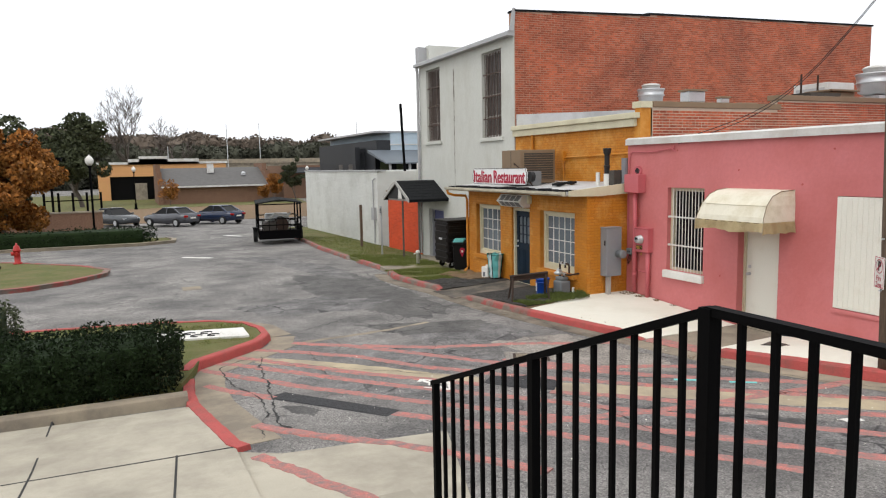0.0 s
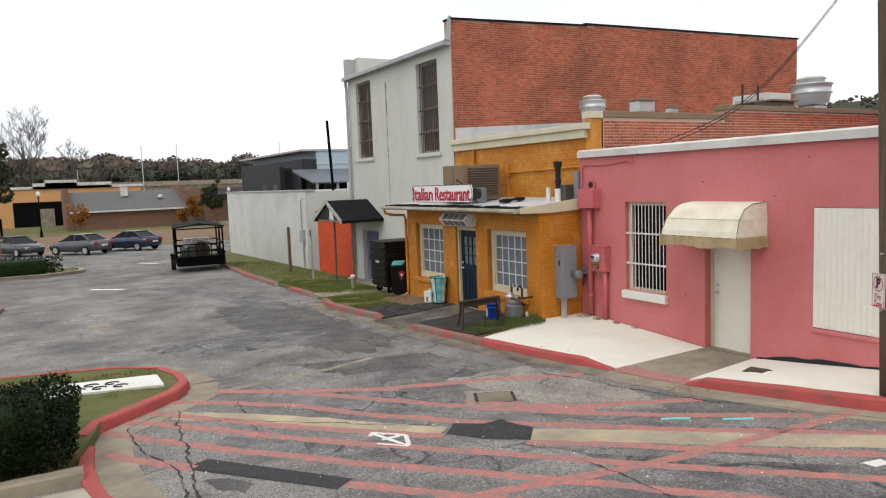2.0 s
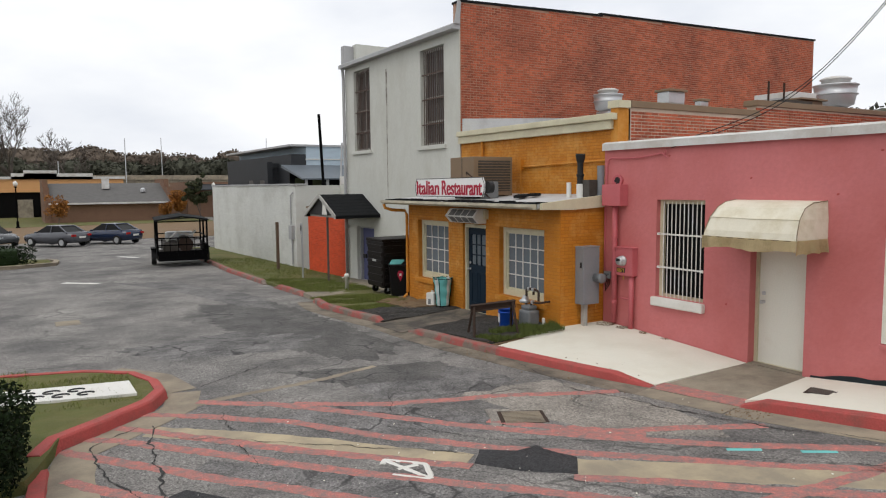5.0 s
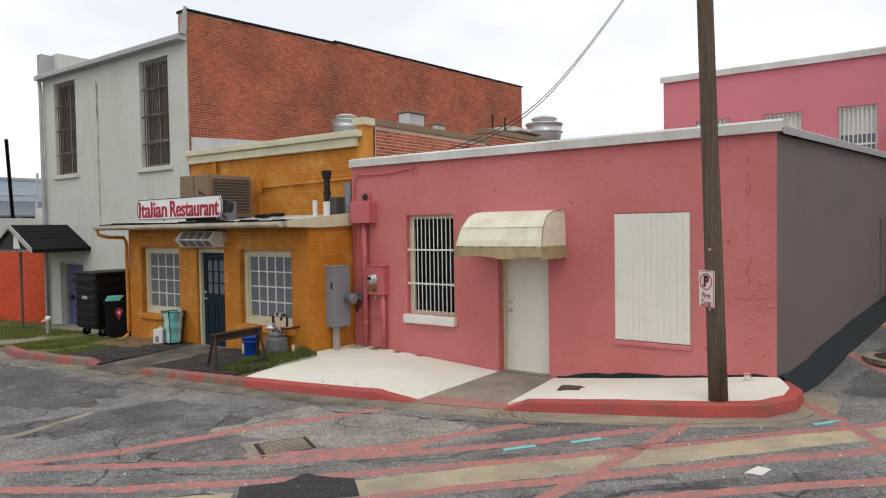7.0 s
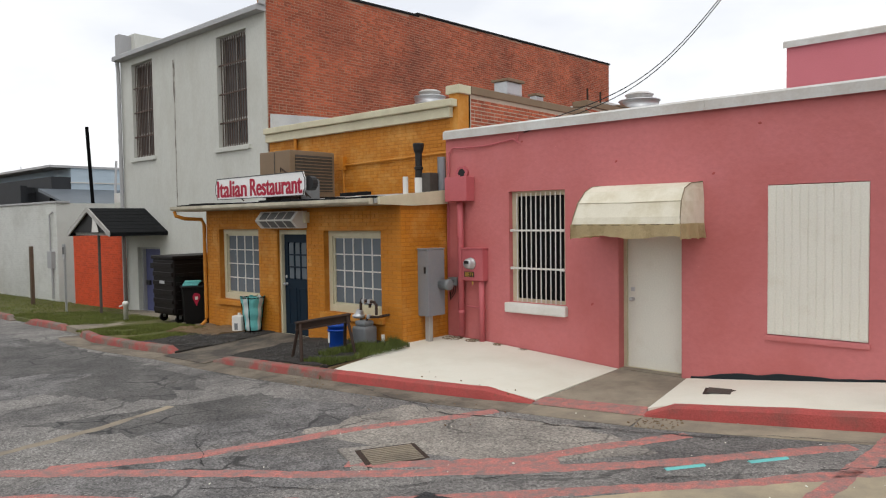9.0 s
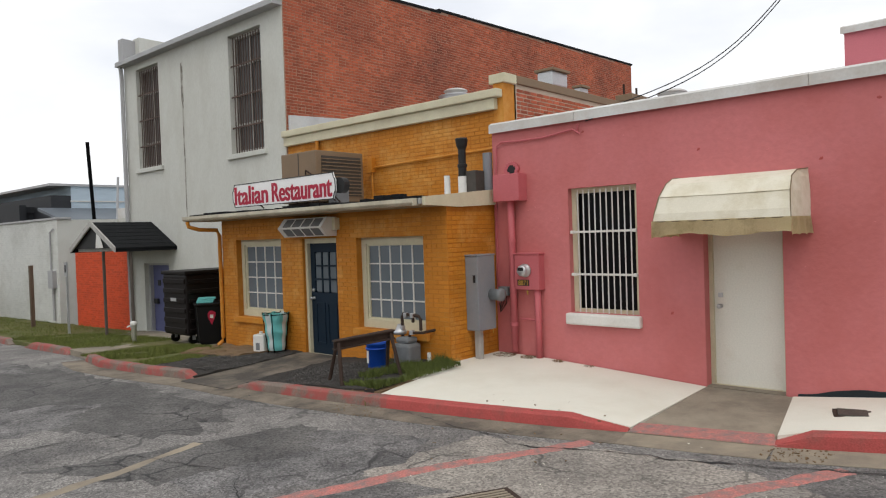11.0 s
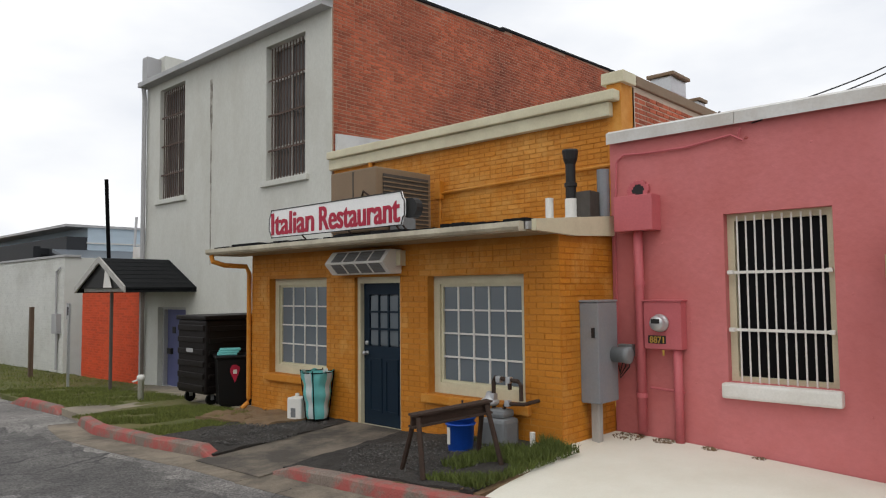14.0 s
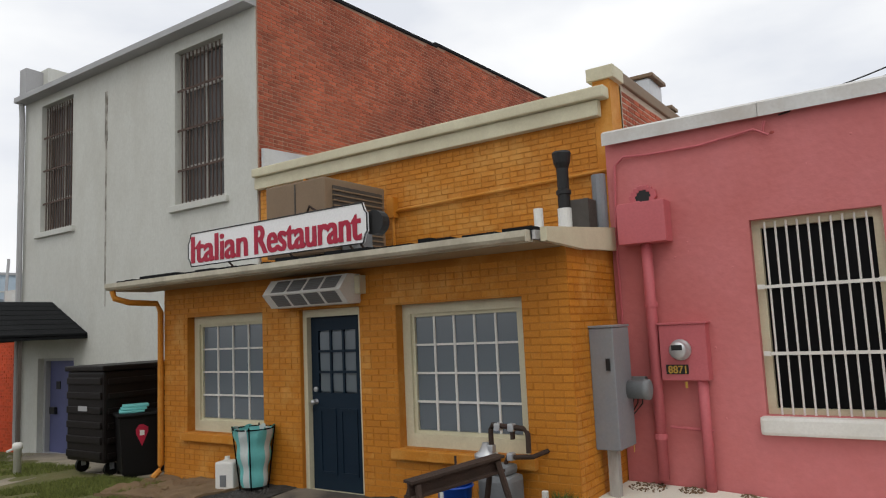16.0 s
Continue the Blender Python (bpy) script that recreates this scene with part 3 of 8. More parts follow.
def gutter(path, w, name="gutter", mat="gutter", label="stained concrete gutter strip along the kerb", side=-1, above=0.006):
    path = resample([(*p, 0) for p in path], 0.4)
    A, B = [], []
    for i, p in enumerate(path):
        d = (path[min(i + 1, len(path) - 1)] - path[max(i - 1, 0)]).normalized()
        q = p + side * w * Vector((d.y, -d.x, 0))
        A.append((p.x, p.y, G(p.x, p.y) + above))
        B.append((q.x, q.y, G(q.x, q.y) + above))
    return loft(name, A, B, mat, label, "gutter", rows=len(path) * 2, cols=4, drop=0.08)


gutter(K_CORNER, 0.42)
gutter([(9.36, 11.1), (9.2, 12.45)], 0.40)
gutter(K_PINK + K_WORN[1:], 0.42, mat="gutter_dirty")
gutter([(8.28, 18.05)] + K_LAWN, 0.40, mat="gutter_dirty")

# pale apron, ramp and corner pavement before the pink wall
def kb(p, h):
    return (p[0] + 0.15, p[1] + 0.02, G(*p) + h)


loft("apron", [(9.34, 12.47, G(9.2, 12.45) + 0.03)] + [kb(p, H) for p in K_PINK[1:]] + [(8.80, 15.42, G(8.62, 15.3) + H)],
     [(11.62, 12.57, -0.06), (11.62, 13.5, 0.0), (11.62, 15.0, 0.09), (11.62, 15.80, 0.11)], "concrete_white",
     "pale smooth concrete apron before the pink wall", "pavement", rows=30, cols=14)
loft("apron_wedge", [(8.80, 15.42, G(8.62, 15.3) + H - 0.002), (11.62, 15.80, 0.108)], [(8.62, 15.5, G(8.62, 15.3) + H - 0.01), (10.5, 15.87, 0.11), (11.62, 15.86, 0.11)], "concrete_white",
     "edge of the pale concrete apron", "pavement", rows=12, cols=3)
loft("ramp", [(9.36, 11.1, G(9.36, 11.1) + 0.012), (9.2, 12.45, G(9.2, 12.45) + 0.012)], [(11.62, 11.55, -0.065), (11.62, 12.57, -0.062)], "concrete_old",
     "stained old concrete ramp to the white door", "pavement", rows=10, cols=14)
loft("ramp_lip", [(9.37, 11.08, G(9.36, 11.1) + 0.018), (9.21, 12.44, G(9.2, 12.45) + 0.018)], [(9.70, 11.2, G(9.36, 11.1) + 0.025), (9.56, 12.48, G(9.2, 12.45) + 0.022)], "red_paint",
     "faded red paint across the ramp lip", "paint", rows=8, cols=3, drop=0.01)
loft("corner_pavement", [(9.52, 11.12, G(9.42, 11) + 0.06), kb(K_CORNER[6], H), kb(K_CORNER[5], H + .02), (10.14, 8.82, G(10, 8.75) + H + .03), (10.42, 8.27, G(10.3, 8.13) + H + .03), (10.8, 8.06, G(10.75, 7.9) + H + .03), (11.28, 8.08, G(11.3, 7.92) + H + .03), (11.62, 8.26, .32)],
     [(11.62, 11.55, -0.058), (11.62, 10.5, 0.06), (11.62, 9.5, 0.18), (11.62, 8.6, 0.30), (11.62, 8.30, 0.325)], "concrete_white",
     "pale concrete corner pavement beneath the utility pole", "pavement", rows=34, cols=12)


def wall_foot(y):
    return float(np.interp(y, [15.8, 18.5, 22, 25, 29, 34, 49, 55], [0.12, -0.06, -0.17, -0.32, -0.50, -0.58, -0.78, -0.9]))


# strip between kerb and buildings
ys_l = [20.3, 22, 24, 26, 28, 31, 34, 38, 42, 46, 50]
kx = [float(np.interp(y, [15.3, 16.5, 18, 19.15, 20.5, 22, 24.4, 27, 28, 33, 37, 45, 53], [8.62, 8.42, 8.28, 8.24, 8.08, 8.02, 8.4, 8.42, 8.4, 8.6, 8.95, 9.5, 10.5])) + 0.14 for y in ys_l]
loft("lawn", [(x, y, G(x, y) + 0.085) for x, y in zip(kx, ys_l)], [(12.05, y, wall_foot(y)) for y in ys_l], "grass",
     "patchy dry green and brown lawn strip beside the kerb", "lawn", rows=110, cols=14, rough=0.02)
loft("kerb_soil", [(8.74, 15.55, 0.045), (8.55, 16.5, 0.025), (8.40, 18.0, -0.075)], [(12.0, 15.9, 0.1), (12.0, 16.9, 0.03), (12.0, 18.2, -0.06)], "dirt",
     "brown soil edge behind the broken kerb", "soil", rows=20, cols=8, rough=0.015)
loft("gravel_bed", [(8.72, 15.62, 0.07), (8.58, 16.5, 0.05), (8.46, 18.05, -0.06)], [(10.5, 15.88, 0.14), (10.5, 16.9, 0.07), (10.5, 18.3, -0.026)], "gravel",
     "dark wet gravel and soil before the orange wall", "gravel", rows=30, cols=20, rough=0.02)
loft("entry_path", [(8.12, 17.98, G(8.1, 18) + 0.018), (8.08, 19.2, G(8.1, 19.2) + 0.018)], [(10.52, 18.2, -0.03), (10.52, 19.4, -0.034)], "concrete_wet",
     "stained concrete path to the navy door", "pavement", rows=8, cols=12)
loft("gravel_patch", [(8.28, 19.17, -0.068), (8.22, 20.42, -0.012)], [(10.5, 19.38, -0.026), (10.5, 20.9, -0.06)], "gravel",
     "dark crushed gravel patch beside the path", "gravel", rows=18, cols=24, rough=0.03)
loft("straw_soil", [(9.5, 20.1, -0.02), (9.4, 21.7, -0.06)], [(10.5, 20.0, -0.005), (10.5, 22.0, -0.10)], "dirt",
     "tan straw and bare soil along the wall foot", "soil", rows=16, cols=12, rough=0.04)
loft("door_walkway", [(8.35, 23.3, -0.09), (8.45, 24.4, -0.11)], [(10.6, 24.6, -0.24), (10.6, 26.2, -0.32)], "concrete_old",
     "old concrete walkway to the blue door", "pavement", rows=8, cols=14)
loft("bin_pad", [(10.45, 22.0, -0.12), (10.55, 24.2, -0.22), (10.2, 25.5, -0.28), (10.3, 28.6, -0.42)], [(12.0, 22.0, -0.14), (12.0, 24.2, -0.25), (12.0, 25.5, -0.30), (12.0, 28.9, -0.46)], "concrete_old",
     "old concrete pad under the bins", "pavement", rows=20, cols=8)

# landing and stairs under the start of the walk
stairs = thing("stairs", "grey concrete landing and steps with an iron rail", "stairs", kind="structure")
part("landing", box(-4.5, 2.55, -3.0, 4.85, -0.4, 1.55, 0.02), "concrete", stairs)
for k in range(5):
    part("step", box(-1.2, 2.55, 4.85 + 0.38 * k, 4.85 + 0.38 * (k + 1), -0.2, 1.55 - 0.175 * (k + 1), 0.01), "concrete", stairs)


# ---- pink building ----
pink = thing("pink_building", "low pink stucco shop with white metal coping", "building")
PX = 11.64
P_WIN, P_DOOR, P_BOARD = (13.46, 14.52, 0.79, 2.58), (11.63, 12.57, -0.3, 1.98), (9.41, 10.52, 0.64, 2.52)
part("front_wall", wall_with_holes("x", PX, 0.30, 8.30, 15.86, -0.6, 3.56, [P_WIN, P_DOOR, P_BOARD]), "pink", pink)
side = bmesh.new()
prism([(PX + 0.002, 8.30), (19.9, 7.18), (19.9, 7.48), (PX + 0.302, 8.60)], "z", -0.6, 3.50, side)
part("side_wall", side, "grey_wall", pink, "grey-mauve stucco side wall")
foot = bmesh.new()
for (xa, ya), (xb, yb), za, zb in [((PX + 0.06, 8.285), (15.6, 7.745), 0.0, 0.0), ((15.6, 7.745), (19.85, 7.17), 0.0, 0.0)]:
    n = 14
    rows_ = []
    for k in range(n + 1):
        t = k / n
        x, y = xa + (xb - xa) * t, ya + (yb - ya) * t
        z = G(x, y - 0.3)
        up = 0.22 + 0.05 * noise.noise((x * 1.7, 2.0, 0))
        rows_.append([foot.verts.new((x, y - 0.006, z + up)), foot.verts.new((x, y - 0.05, z + up - 0.03)), foot.verts.new((x - 0.03, y - 0.26, z + 0.012)), foot.verts.new((x - 0.03, y - 0.29, z - 0.1))])
    for a, b in zip(rows_, rows_[1:]):
        for k in range(3):
            foot.faces.new((a[k], a[k + 1], b[k + 1], b[k]))
bmesh.ops.recalc_face_normals(foot, faces=foot.faces[:])
part("tar_foot", foot, "tar", pink, "black tar fillet along the wall foot")
part("rear_wall", box(19.6, 19.9, 7.5, 15.86, -0.6, 3.5), "pink", pink)
part("north_wall", box(PX + 0.3, 19.6, 15.56, 15.86, -0.6, 3.5), "pink", pink)
part("roof", box(PX + 0.3, 19.6, 8.4, 15.56, 3.2, 3.3), "roof_white", pink)


def coping(pts, z, w, h, lip=0.05):
    bm = bmesh.new()
    for (xa, ya), (xb, yb) in zip(pts, pts[1:]):
        a, b = Vector((xa, ya, 0)), Vector((xb, yb, 0))
        d = (b - a).normalized()
        s = Vector((-d.y, d.x, 0))
        prof = [(-lip, z - h * 0.6), (-lip - 0.02, z - h), (-lip - 0.02, z), (0, z + 0.035), (w, z + 0.02), (w, z - h * 0.6)]
        ra = [bm.verts.new(a + s * o + Vector((0, 0, q))) for o, q in prof]
        rb = [bm.verts.new(b + s * o + Vector((0, 0, q))) for o, q in prof]
        for k in range(len(prof)):
            bm.faces.new((ra[k], ra[(k + 1) % 6], rb[(k + 1) % 6], rb[k]))
        bm.faces.new(ra[::-1])
        bm.faces.new(rb)
    bmesh.ops.recalc_face_normals(bm, faces=bm.faces[:])
    return bm


for ya, yb in ((15.87, 14.35), (14.345, 11.3), (11.295, 8.22)):
    part("coping", coping([(PX, yb), (PX, ya)][::-1], 3.655, 0.36, 0.13), "metal_white", pink)
part("side_coping", coping([(PX + 0.02, 8.29), (19.9, 7.17)], 3.60, 0.34, 0.10), "trim_grey", pink, "dark weathered metal coping")

win = part("window", wall_with_holes("x", PX + 0.10, 0.07, P_WIN[0], P_WIN[1], P_WIN[2], P_WIN[3], [(P_WIN[0] + 0.075, P_WIN[1] - 0.075, P_WIN[2] + 0.05, P_WIN[3] - 0.075)]), "cream", pink, "barred sash window in a cream frame")
part("pane", box(PX + 0.19, PX + 0.20, P_WIN[0] + 0.01, P_WIN[1] - 0.01, P_WIN[2] + 0.01, P_WIN[3] - 0.01), "pane_dark", win)
part("sill", box(PX - 0.09, PX + 0.14, P_WIN[0] - 0.04, P_WIN[1] + 0.05, 0.62, 0.785, 0.03), "white_paint", win, "thick white chipped sill")
nb = 10
for k in range(nb):
    y = P_WIN[0] + 0.075 + (P_WIN[1] - P_WIN[0] - 0.15) * (k + 0.5) / nb
    part("bar", tube([(PX + 0.06, y, P_WIN[2] - 0.0), (PX + 0.06, y, P_WIN[3] - 0.03)], 0.0095, 8), "bars", win)
for z in (1.34, 1.95):
    part("cross_bar", box(PX + 0.035, PX + 0.046, P_WIN[0] + 0.02, P_WIN[1] - 0.02, z - 0.015, z + 0.015), "bars", win)
    for y in (P_WIN[0] + 0.05, P_WIN[1] - 0.05):
        part("bracket", box(PX + 0.0, PX + 0.05, y - 0.03, y + 0.03, z - 0.022, z + 0.022, 0.008), "bars", win)

door = part("door", box(PX + 0.20, PX + 0.25, P_DOOR[0] + 0.05, P_DOOR[1] - 0.05, -0.05, P_DOOR[3] - 0.05, 0.004), "door_cream", pink, "plain cream-white steel door")
part("frame", wall_with_holes("x", PX + 0.16, 0.12, P_DOOR[0], P_DOOR[1], -0.06, P_DOOR[3], [(P_DOOR[0] + 0.05, P_DOOR[1] - 0.05, -0.05, P_DOOR[3] - 0.05)]), "cream", door)
part("threshold", box(PX + 0.0, PX + 0.3, P_DOOR[0], P_DOOR[1], -0.3, -0.055), "concrete_old", door)
knob = lathe([(0.028, 0), (0.028, 0.01), (0.012, 0.015), (0.012, 0.04), (0.03, 0.05), (0.03, 0.075), (0.012, 0.085)], sides=14)
bmesh.ops.rotate(knob, verts=knob.verts[:], cent=(0, 0, 0), matrix=Matrix.Rotation(radians(-90), 3, "Y"))
bmesh.ops.translate(knob, verts=knob.verts[:], vec=(PX + 0.20, P_DOOR[1] - 0.13, 0.95))
part("knob", knob, "galv", door, "tarnished metal knob", True)
part("deadbolt", box(PX + 0.18, PX + 0.20, P_DOOR[1] - 0.16, P_DOOR[1] - 0.10, 1.06, 1.12, 0.01), "galv", door)
for z in (0.15, 0.95, 1.7):
    part("hinge", tube([(PX + 0.19, P_DOOR[0] + 0.05, z), (PX + 0.19, P_DOOR[0] + 0.05, z + 0.1)], 0.01, 8), "galv", door)

shutter = part("boarded_window", box(PX - 0.012, PX + 0.06, P_BOARD[0] + 0.003, P_BOARD[1] - 0.003, P_BOARD[2] + 0.01, P_BOARD[3] - 0.01), "door_cream", pink, "window boarded with white ribbed sheet")
nr = 12
for k in range(nr):
    y0 = P_BOARD[0] + 0.004 + (P_BOARD[1] - P_BOARD[0] - 0.008) * k / nr
    y1 = y0 + (P_BOARD[1] - P_BOARD[0] - 0.008) / nr - 0.003
    part("board", prism([(PX - 0.014, y0 + 0.003), (PX - 0.02, y0 + 0.012), (PX - 0.02, y1 - 0.012), (PX - 0.014, y1 - 0.003), (PX - 0.004, y1), (PX - 0.004, y0)], "z", P_BOARD[2] + 0.012 + 0.02 * (k % 3 == 0), P_BOARD[3] - 0.012), "door_cream", shutter)
part("sill", box(PX - 0.035, PX + 0.04, P_BOARD[0] - 0.02, P_BOARD[1] + 0.02, P_BOARD[2] - 0.07, P_BOARD[2] - 0.003, 0.008), "pink", shutter)

# ---- awning ----
awning = thing("door_awning", "cream canvas awning with a yellowed valance over the white door", "awning", (PX, 12.10, 0))
aw = bmesh.new()
AW = [(-0.004, 2.60), (-0.30, 2.575), (-0.50, 2.50), (-0.66, 2.34), (-0.75, 2.14), (-0.78, 2.02)]
AW_IN = [0.975, 0.93, 0.925, 0.955, 0.985, 1.0]
ncol = 16
lines = []
for k in range(ncol + 1):
    y = -0.78 + 1.56 * k / ncol
    sag = 0.004 * math.cos(k / ncol * 2 * math.pi)
    lines.append([aw.verts.new((x - (0.016 * noise.noise((x * 4, y * 4, 0)) if x < -0.1 else 0), y * AW_IN[i], z + (sag if 0 < i < 3 else 0) - (0.012 * abs(noise.noise((y * 3, x * 5, 2.0))) if i in (1, 2, 3) else 0))) for i, (x, z) in enumerate(AW)])
for a, b in zip(lines, lines[1:]):
    for i in range(len(AW) - 1):
        aw.faces.new((a[i], b[i], b[i + 1], a[i + 1]))
for line in (lines[0], lines[-1]):
    y_end = line[-1].co.y
    back = [aw.verts.new((-0.004, y_end * f, z)) for f, z in ((0.985, 2.50), (1.0, 2.34), (1.0, 2.14), (1.0, 2.02))]
    mid = [aw.verts.new((v.co.x * 0.5, v.co.y * 0.35 + b.co.y * 0.65, v.co.z * 0.5 + b.co.z * 0.5)) for v, b in zip(line[2:], back)]
    aw.faces.new((line[0], line[1], line[2], mid[0], back[0]))
    for i in range(3):
        aw.faces.new((line[2 + i], line[3 + i], mid[i + 1], mid[i]))
        aw.faces.new((mid[i], mid[i + 1], back[i + 1], back[i]))
bmesh.ops.recalc_face_normals(aw, faces=aw.faces[:])
part("canopy", aw, "canvas", awning)
for y0 in (-0.39, 0.39):
    part("piping", tube([(x - 0.004, 2 * y0 * f, z + 0.002) for (x, z), f in zip(AW, AW_IN)], 0.007, 6), "canvas_seam", awning)
va = bmesh.new()
row_a, row_b = [], []
for k in range(49):
    y = -0.79 + 1.58 * k / 48
    row_a.append(va.verts.new((-0.79 - 0.004 * math.sin(k * 1.1), y, 2.05)))
    row_b.append(va.verts.new((-0.80 - 0.016 * math.sin(k * 0.35 + 1) - 0.006 * math.sin(k * 0.9), y, 1.875 + 0.02 * math.sin(k * 0.21 + 0.6) + 0.004 * math.sin(k * 0.8))))
for k in range(48):
    va.faces.new((row_a[k], row_a[k + 1], row_b[k + 1], row_b[k]))
for y in (-0.79, 0.79):
    ra = [va.verts.new((-0.79 + 0.79 * i / 10, y + 0.01 * math.sin(i * 2), 2.05)) for i in range(11)]
    rb = [va.verts.new((-0.80 + 0.80 * i / 10, y + 0.015 * math.sin(i * 1.7), 1.84 + 0.02 * abs(math.sin(i * 0.9)))) for i in range(11)]
    for i in range(10):
        va.faces.new((ra[i], ra[i + 1], rb[i + 1], rb[i]))
bmesh.ops.solidify(va, geom=va.faces[:], thickness=0.004)
part("valance", va, "canvas_valance", awning, "yellowed wavy canvas valance")
for x, z, f, m in ((-0.664, 2.342, 0.955, "canvas"), (-0.787, 2.045, 1.0, "canvas_seam")):
    part("seam", tube([(x, -0.78 * f, z), (x, 0.0, z - 0.008), (x, 0.78 * f, z)], 0.006, 6), m, awning)
for y in (-0.74, 0.74):
    part("bracket", tube([(-0.02, y, 2.05), (-0.76, y, 2.04)], 0.012, 8), "galv", awning)


# ---- orange restaurant ----
orange = thing("orange_restaurant", "orange painted brick restaurant with a low front wing", "building")
OX, OY0, OY1 = 10.5, 15.87, 21.90
O_W1, O_W2, O_DOOR = (19.92, 21.39, 0.51, 2.0), (16.35, 17.85, 0.50, 1.97), (18.36, 19.28, -0.06, 1.985)
holes = [O_W1, O_W2, O_DOOR]
part("front_wall", wall_with_holes("x", OX, 0.26, OY0, OY1, -0.5, 2.42, holes), "orange_joint", orange)
part("side_wall", box(OX + 0.26, 12.3, OY0, OY0 + 0.22, -0.5, 2.42), "orange_joint", orange)
part("far_side_wall", box(OX + 0.26, 12.0, OY1 - 0.22, OY1, -0.5, 2.42), "orange_joint", orange)
UPX = 12.03
part("upper_wall", box(UPX, UPX + 0.30, 15.92, 21.66, 2.2, 4.16), "orange_joint", orange)
part("corner_pier", box(UPX - 0.004, UPX + 0.34, 15.90, 16.10, 2.2, 4.40), "orange", orange)
part("pier_cap", box(UPX - 0.04, UPX + 0.30, 15.84, 16.16, 4.40, 4.55, 0.01), "cream", orange)
part("parapet_trim", box(UPX - 0.10, UPX + 0.02, 16.02, 21.69, 3.98, 4.16, 0.012), "cream", orange, "cream board trim along the parapet")
part("parapet_lip", box(UPX - 0.16, UPX + 0.36, 15.92, 21.69, 4.165, 4.30, 0.02), "cream", orange, "cream metal parapet lip")
part("south_wall", box(UPX + 0.3, 26.0, 15.90, 16.18, 2.0, 4.42), "mortar_old", orange)
part("south_wall_raised", box(16.55, 26.0, 15.904, 16.176, 4.42, 4.66), "mortar_old", orange)
part("south_cap", box(UPX + 0.34, 16.6, 15.86, 16.24, 4.42, 4.56, 0.015), "brown_metal", orange, "brown weathered parapet cap")
part("south_cap", box(16.5, 26.0, 15.855, 16.245, 4.665, 4.80, 0.015), "brown_metal", orange, "brown weathered parapet cap")
part("upper_roof", box(UPX + 0.3, 26.0, 16.18, 21.66, 3.6, 3.75), "roof_white", orange)
part("roof_flashing", prism([(12.06, 3.75), (12.06, 4.66), (16.0, 4.84), (21.0, 5.0), (21.0, 3.75)], "y", 21.60, 21.66), "roof_white", orange, "white roof flashing on the brick wall")
# low roof with eave, soffit and gutter
lowroof = bmesh.new()
prism([(9.97, 2.50), (12.03, 2.66), (12.03, 2.56), (9.97, 2.42)], "y", 15.90, 22.28, lowroof)
part("low_roof", lowroof, "roof_white", orange, "low sloping white roof with torn dark edge")
edge = bmesh.new()
rng = random.Random(11)
y = 15.92
while y < 22.2:
    w = rng.uniform(0.12, 0.5)
    h = rng.uniform(0.02, 0.08)
    box(9.93 + rng.uniform(0, 0.03), 10.12 + rng.uniform(0, 0.25), y, min(y + w, 22.25), 2.502, 2.512 + h * 0.5, 0.0, edge)
    y += w + rng.uniform(-0.02, 0.15)
part("roof_edge", edge, "shingle", orange, "curled torn roofing felt edge")["kind"] = "stuff"
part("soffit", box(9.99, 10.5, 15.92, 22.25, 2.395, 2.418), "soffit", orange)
part("gutter_end", box(9.884, 9.985, 15.945, 15.957, 2.40, 2.502), "gutter_paint", orange)
gut = bmesh.new()
prism([(10.0, 2.40), (9.91, 2.415), (9.885, 2.445), (9.885, 2.50), (9.90, 2.50), (9.90, 2.45), (9.925, 2.425), (10.0, 2.41)], "y", 15.96, 22.34, gut)
part("gutter", gut, "gutter_paint", orange, "dented cream metal gutter")
part("fascia", box(9.97, 9.985, 15.93, 22.26, 2.40, 2.50), "gutter_paint", orange)
fas = bmesh.new()
prism([(9.985, 2.40), (9.985, 2.52), (11.62, 2.66), (11.62, 2.42), (10.75, 2.38)], "y", 15.80, 15.86, fas)
part("side_fascia", fas, "cream", orange, "cream fascia board at the roof end")
part("downspout", tube([(9.93, 22.22, 2.40), (9.95, 22.2, 2.30), (10.1, 22.1, 2.24), (10.42, 21.96, 2.22), (10.46, 21.93, 2.10), (10.46, 21.93, 0.05), (10.44, 21.93, -0.02), (10.33, 21.93, -0.10)], 0.04, 8), "orange", orange, "orange-painted downspout")


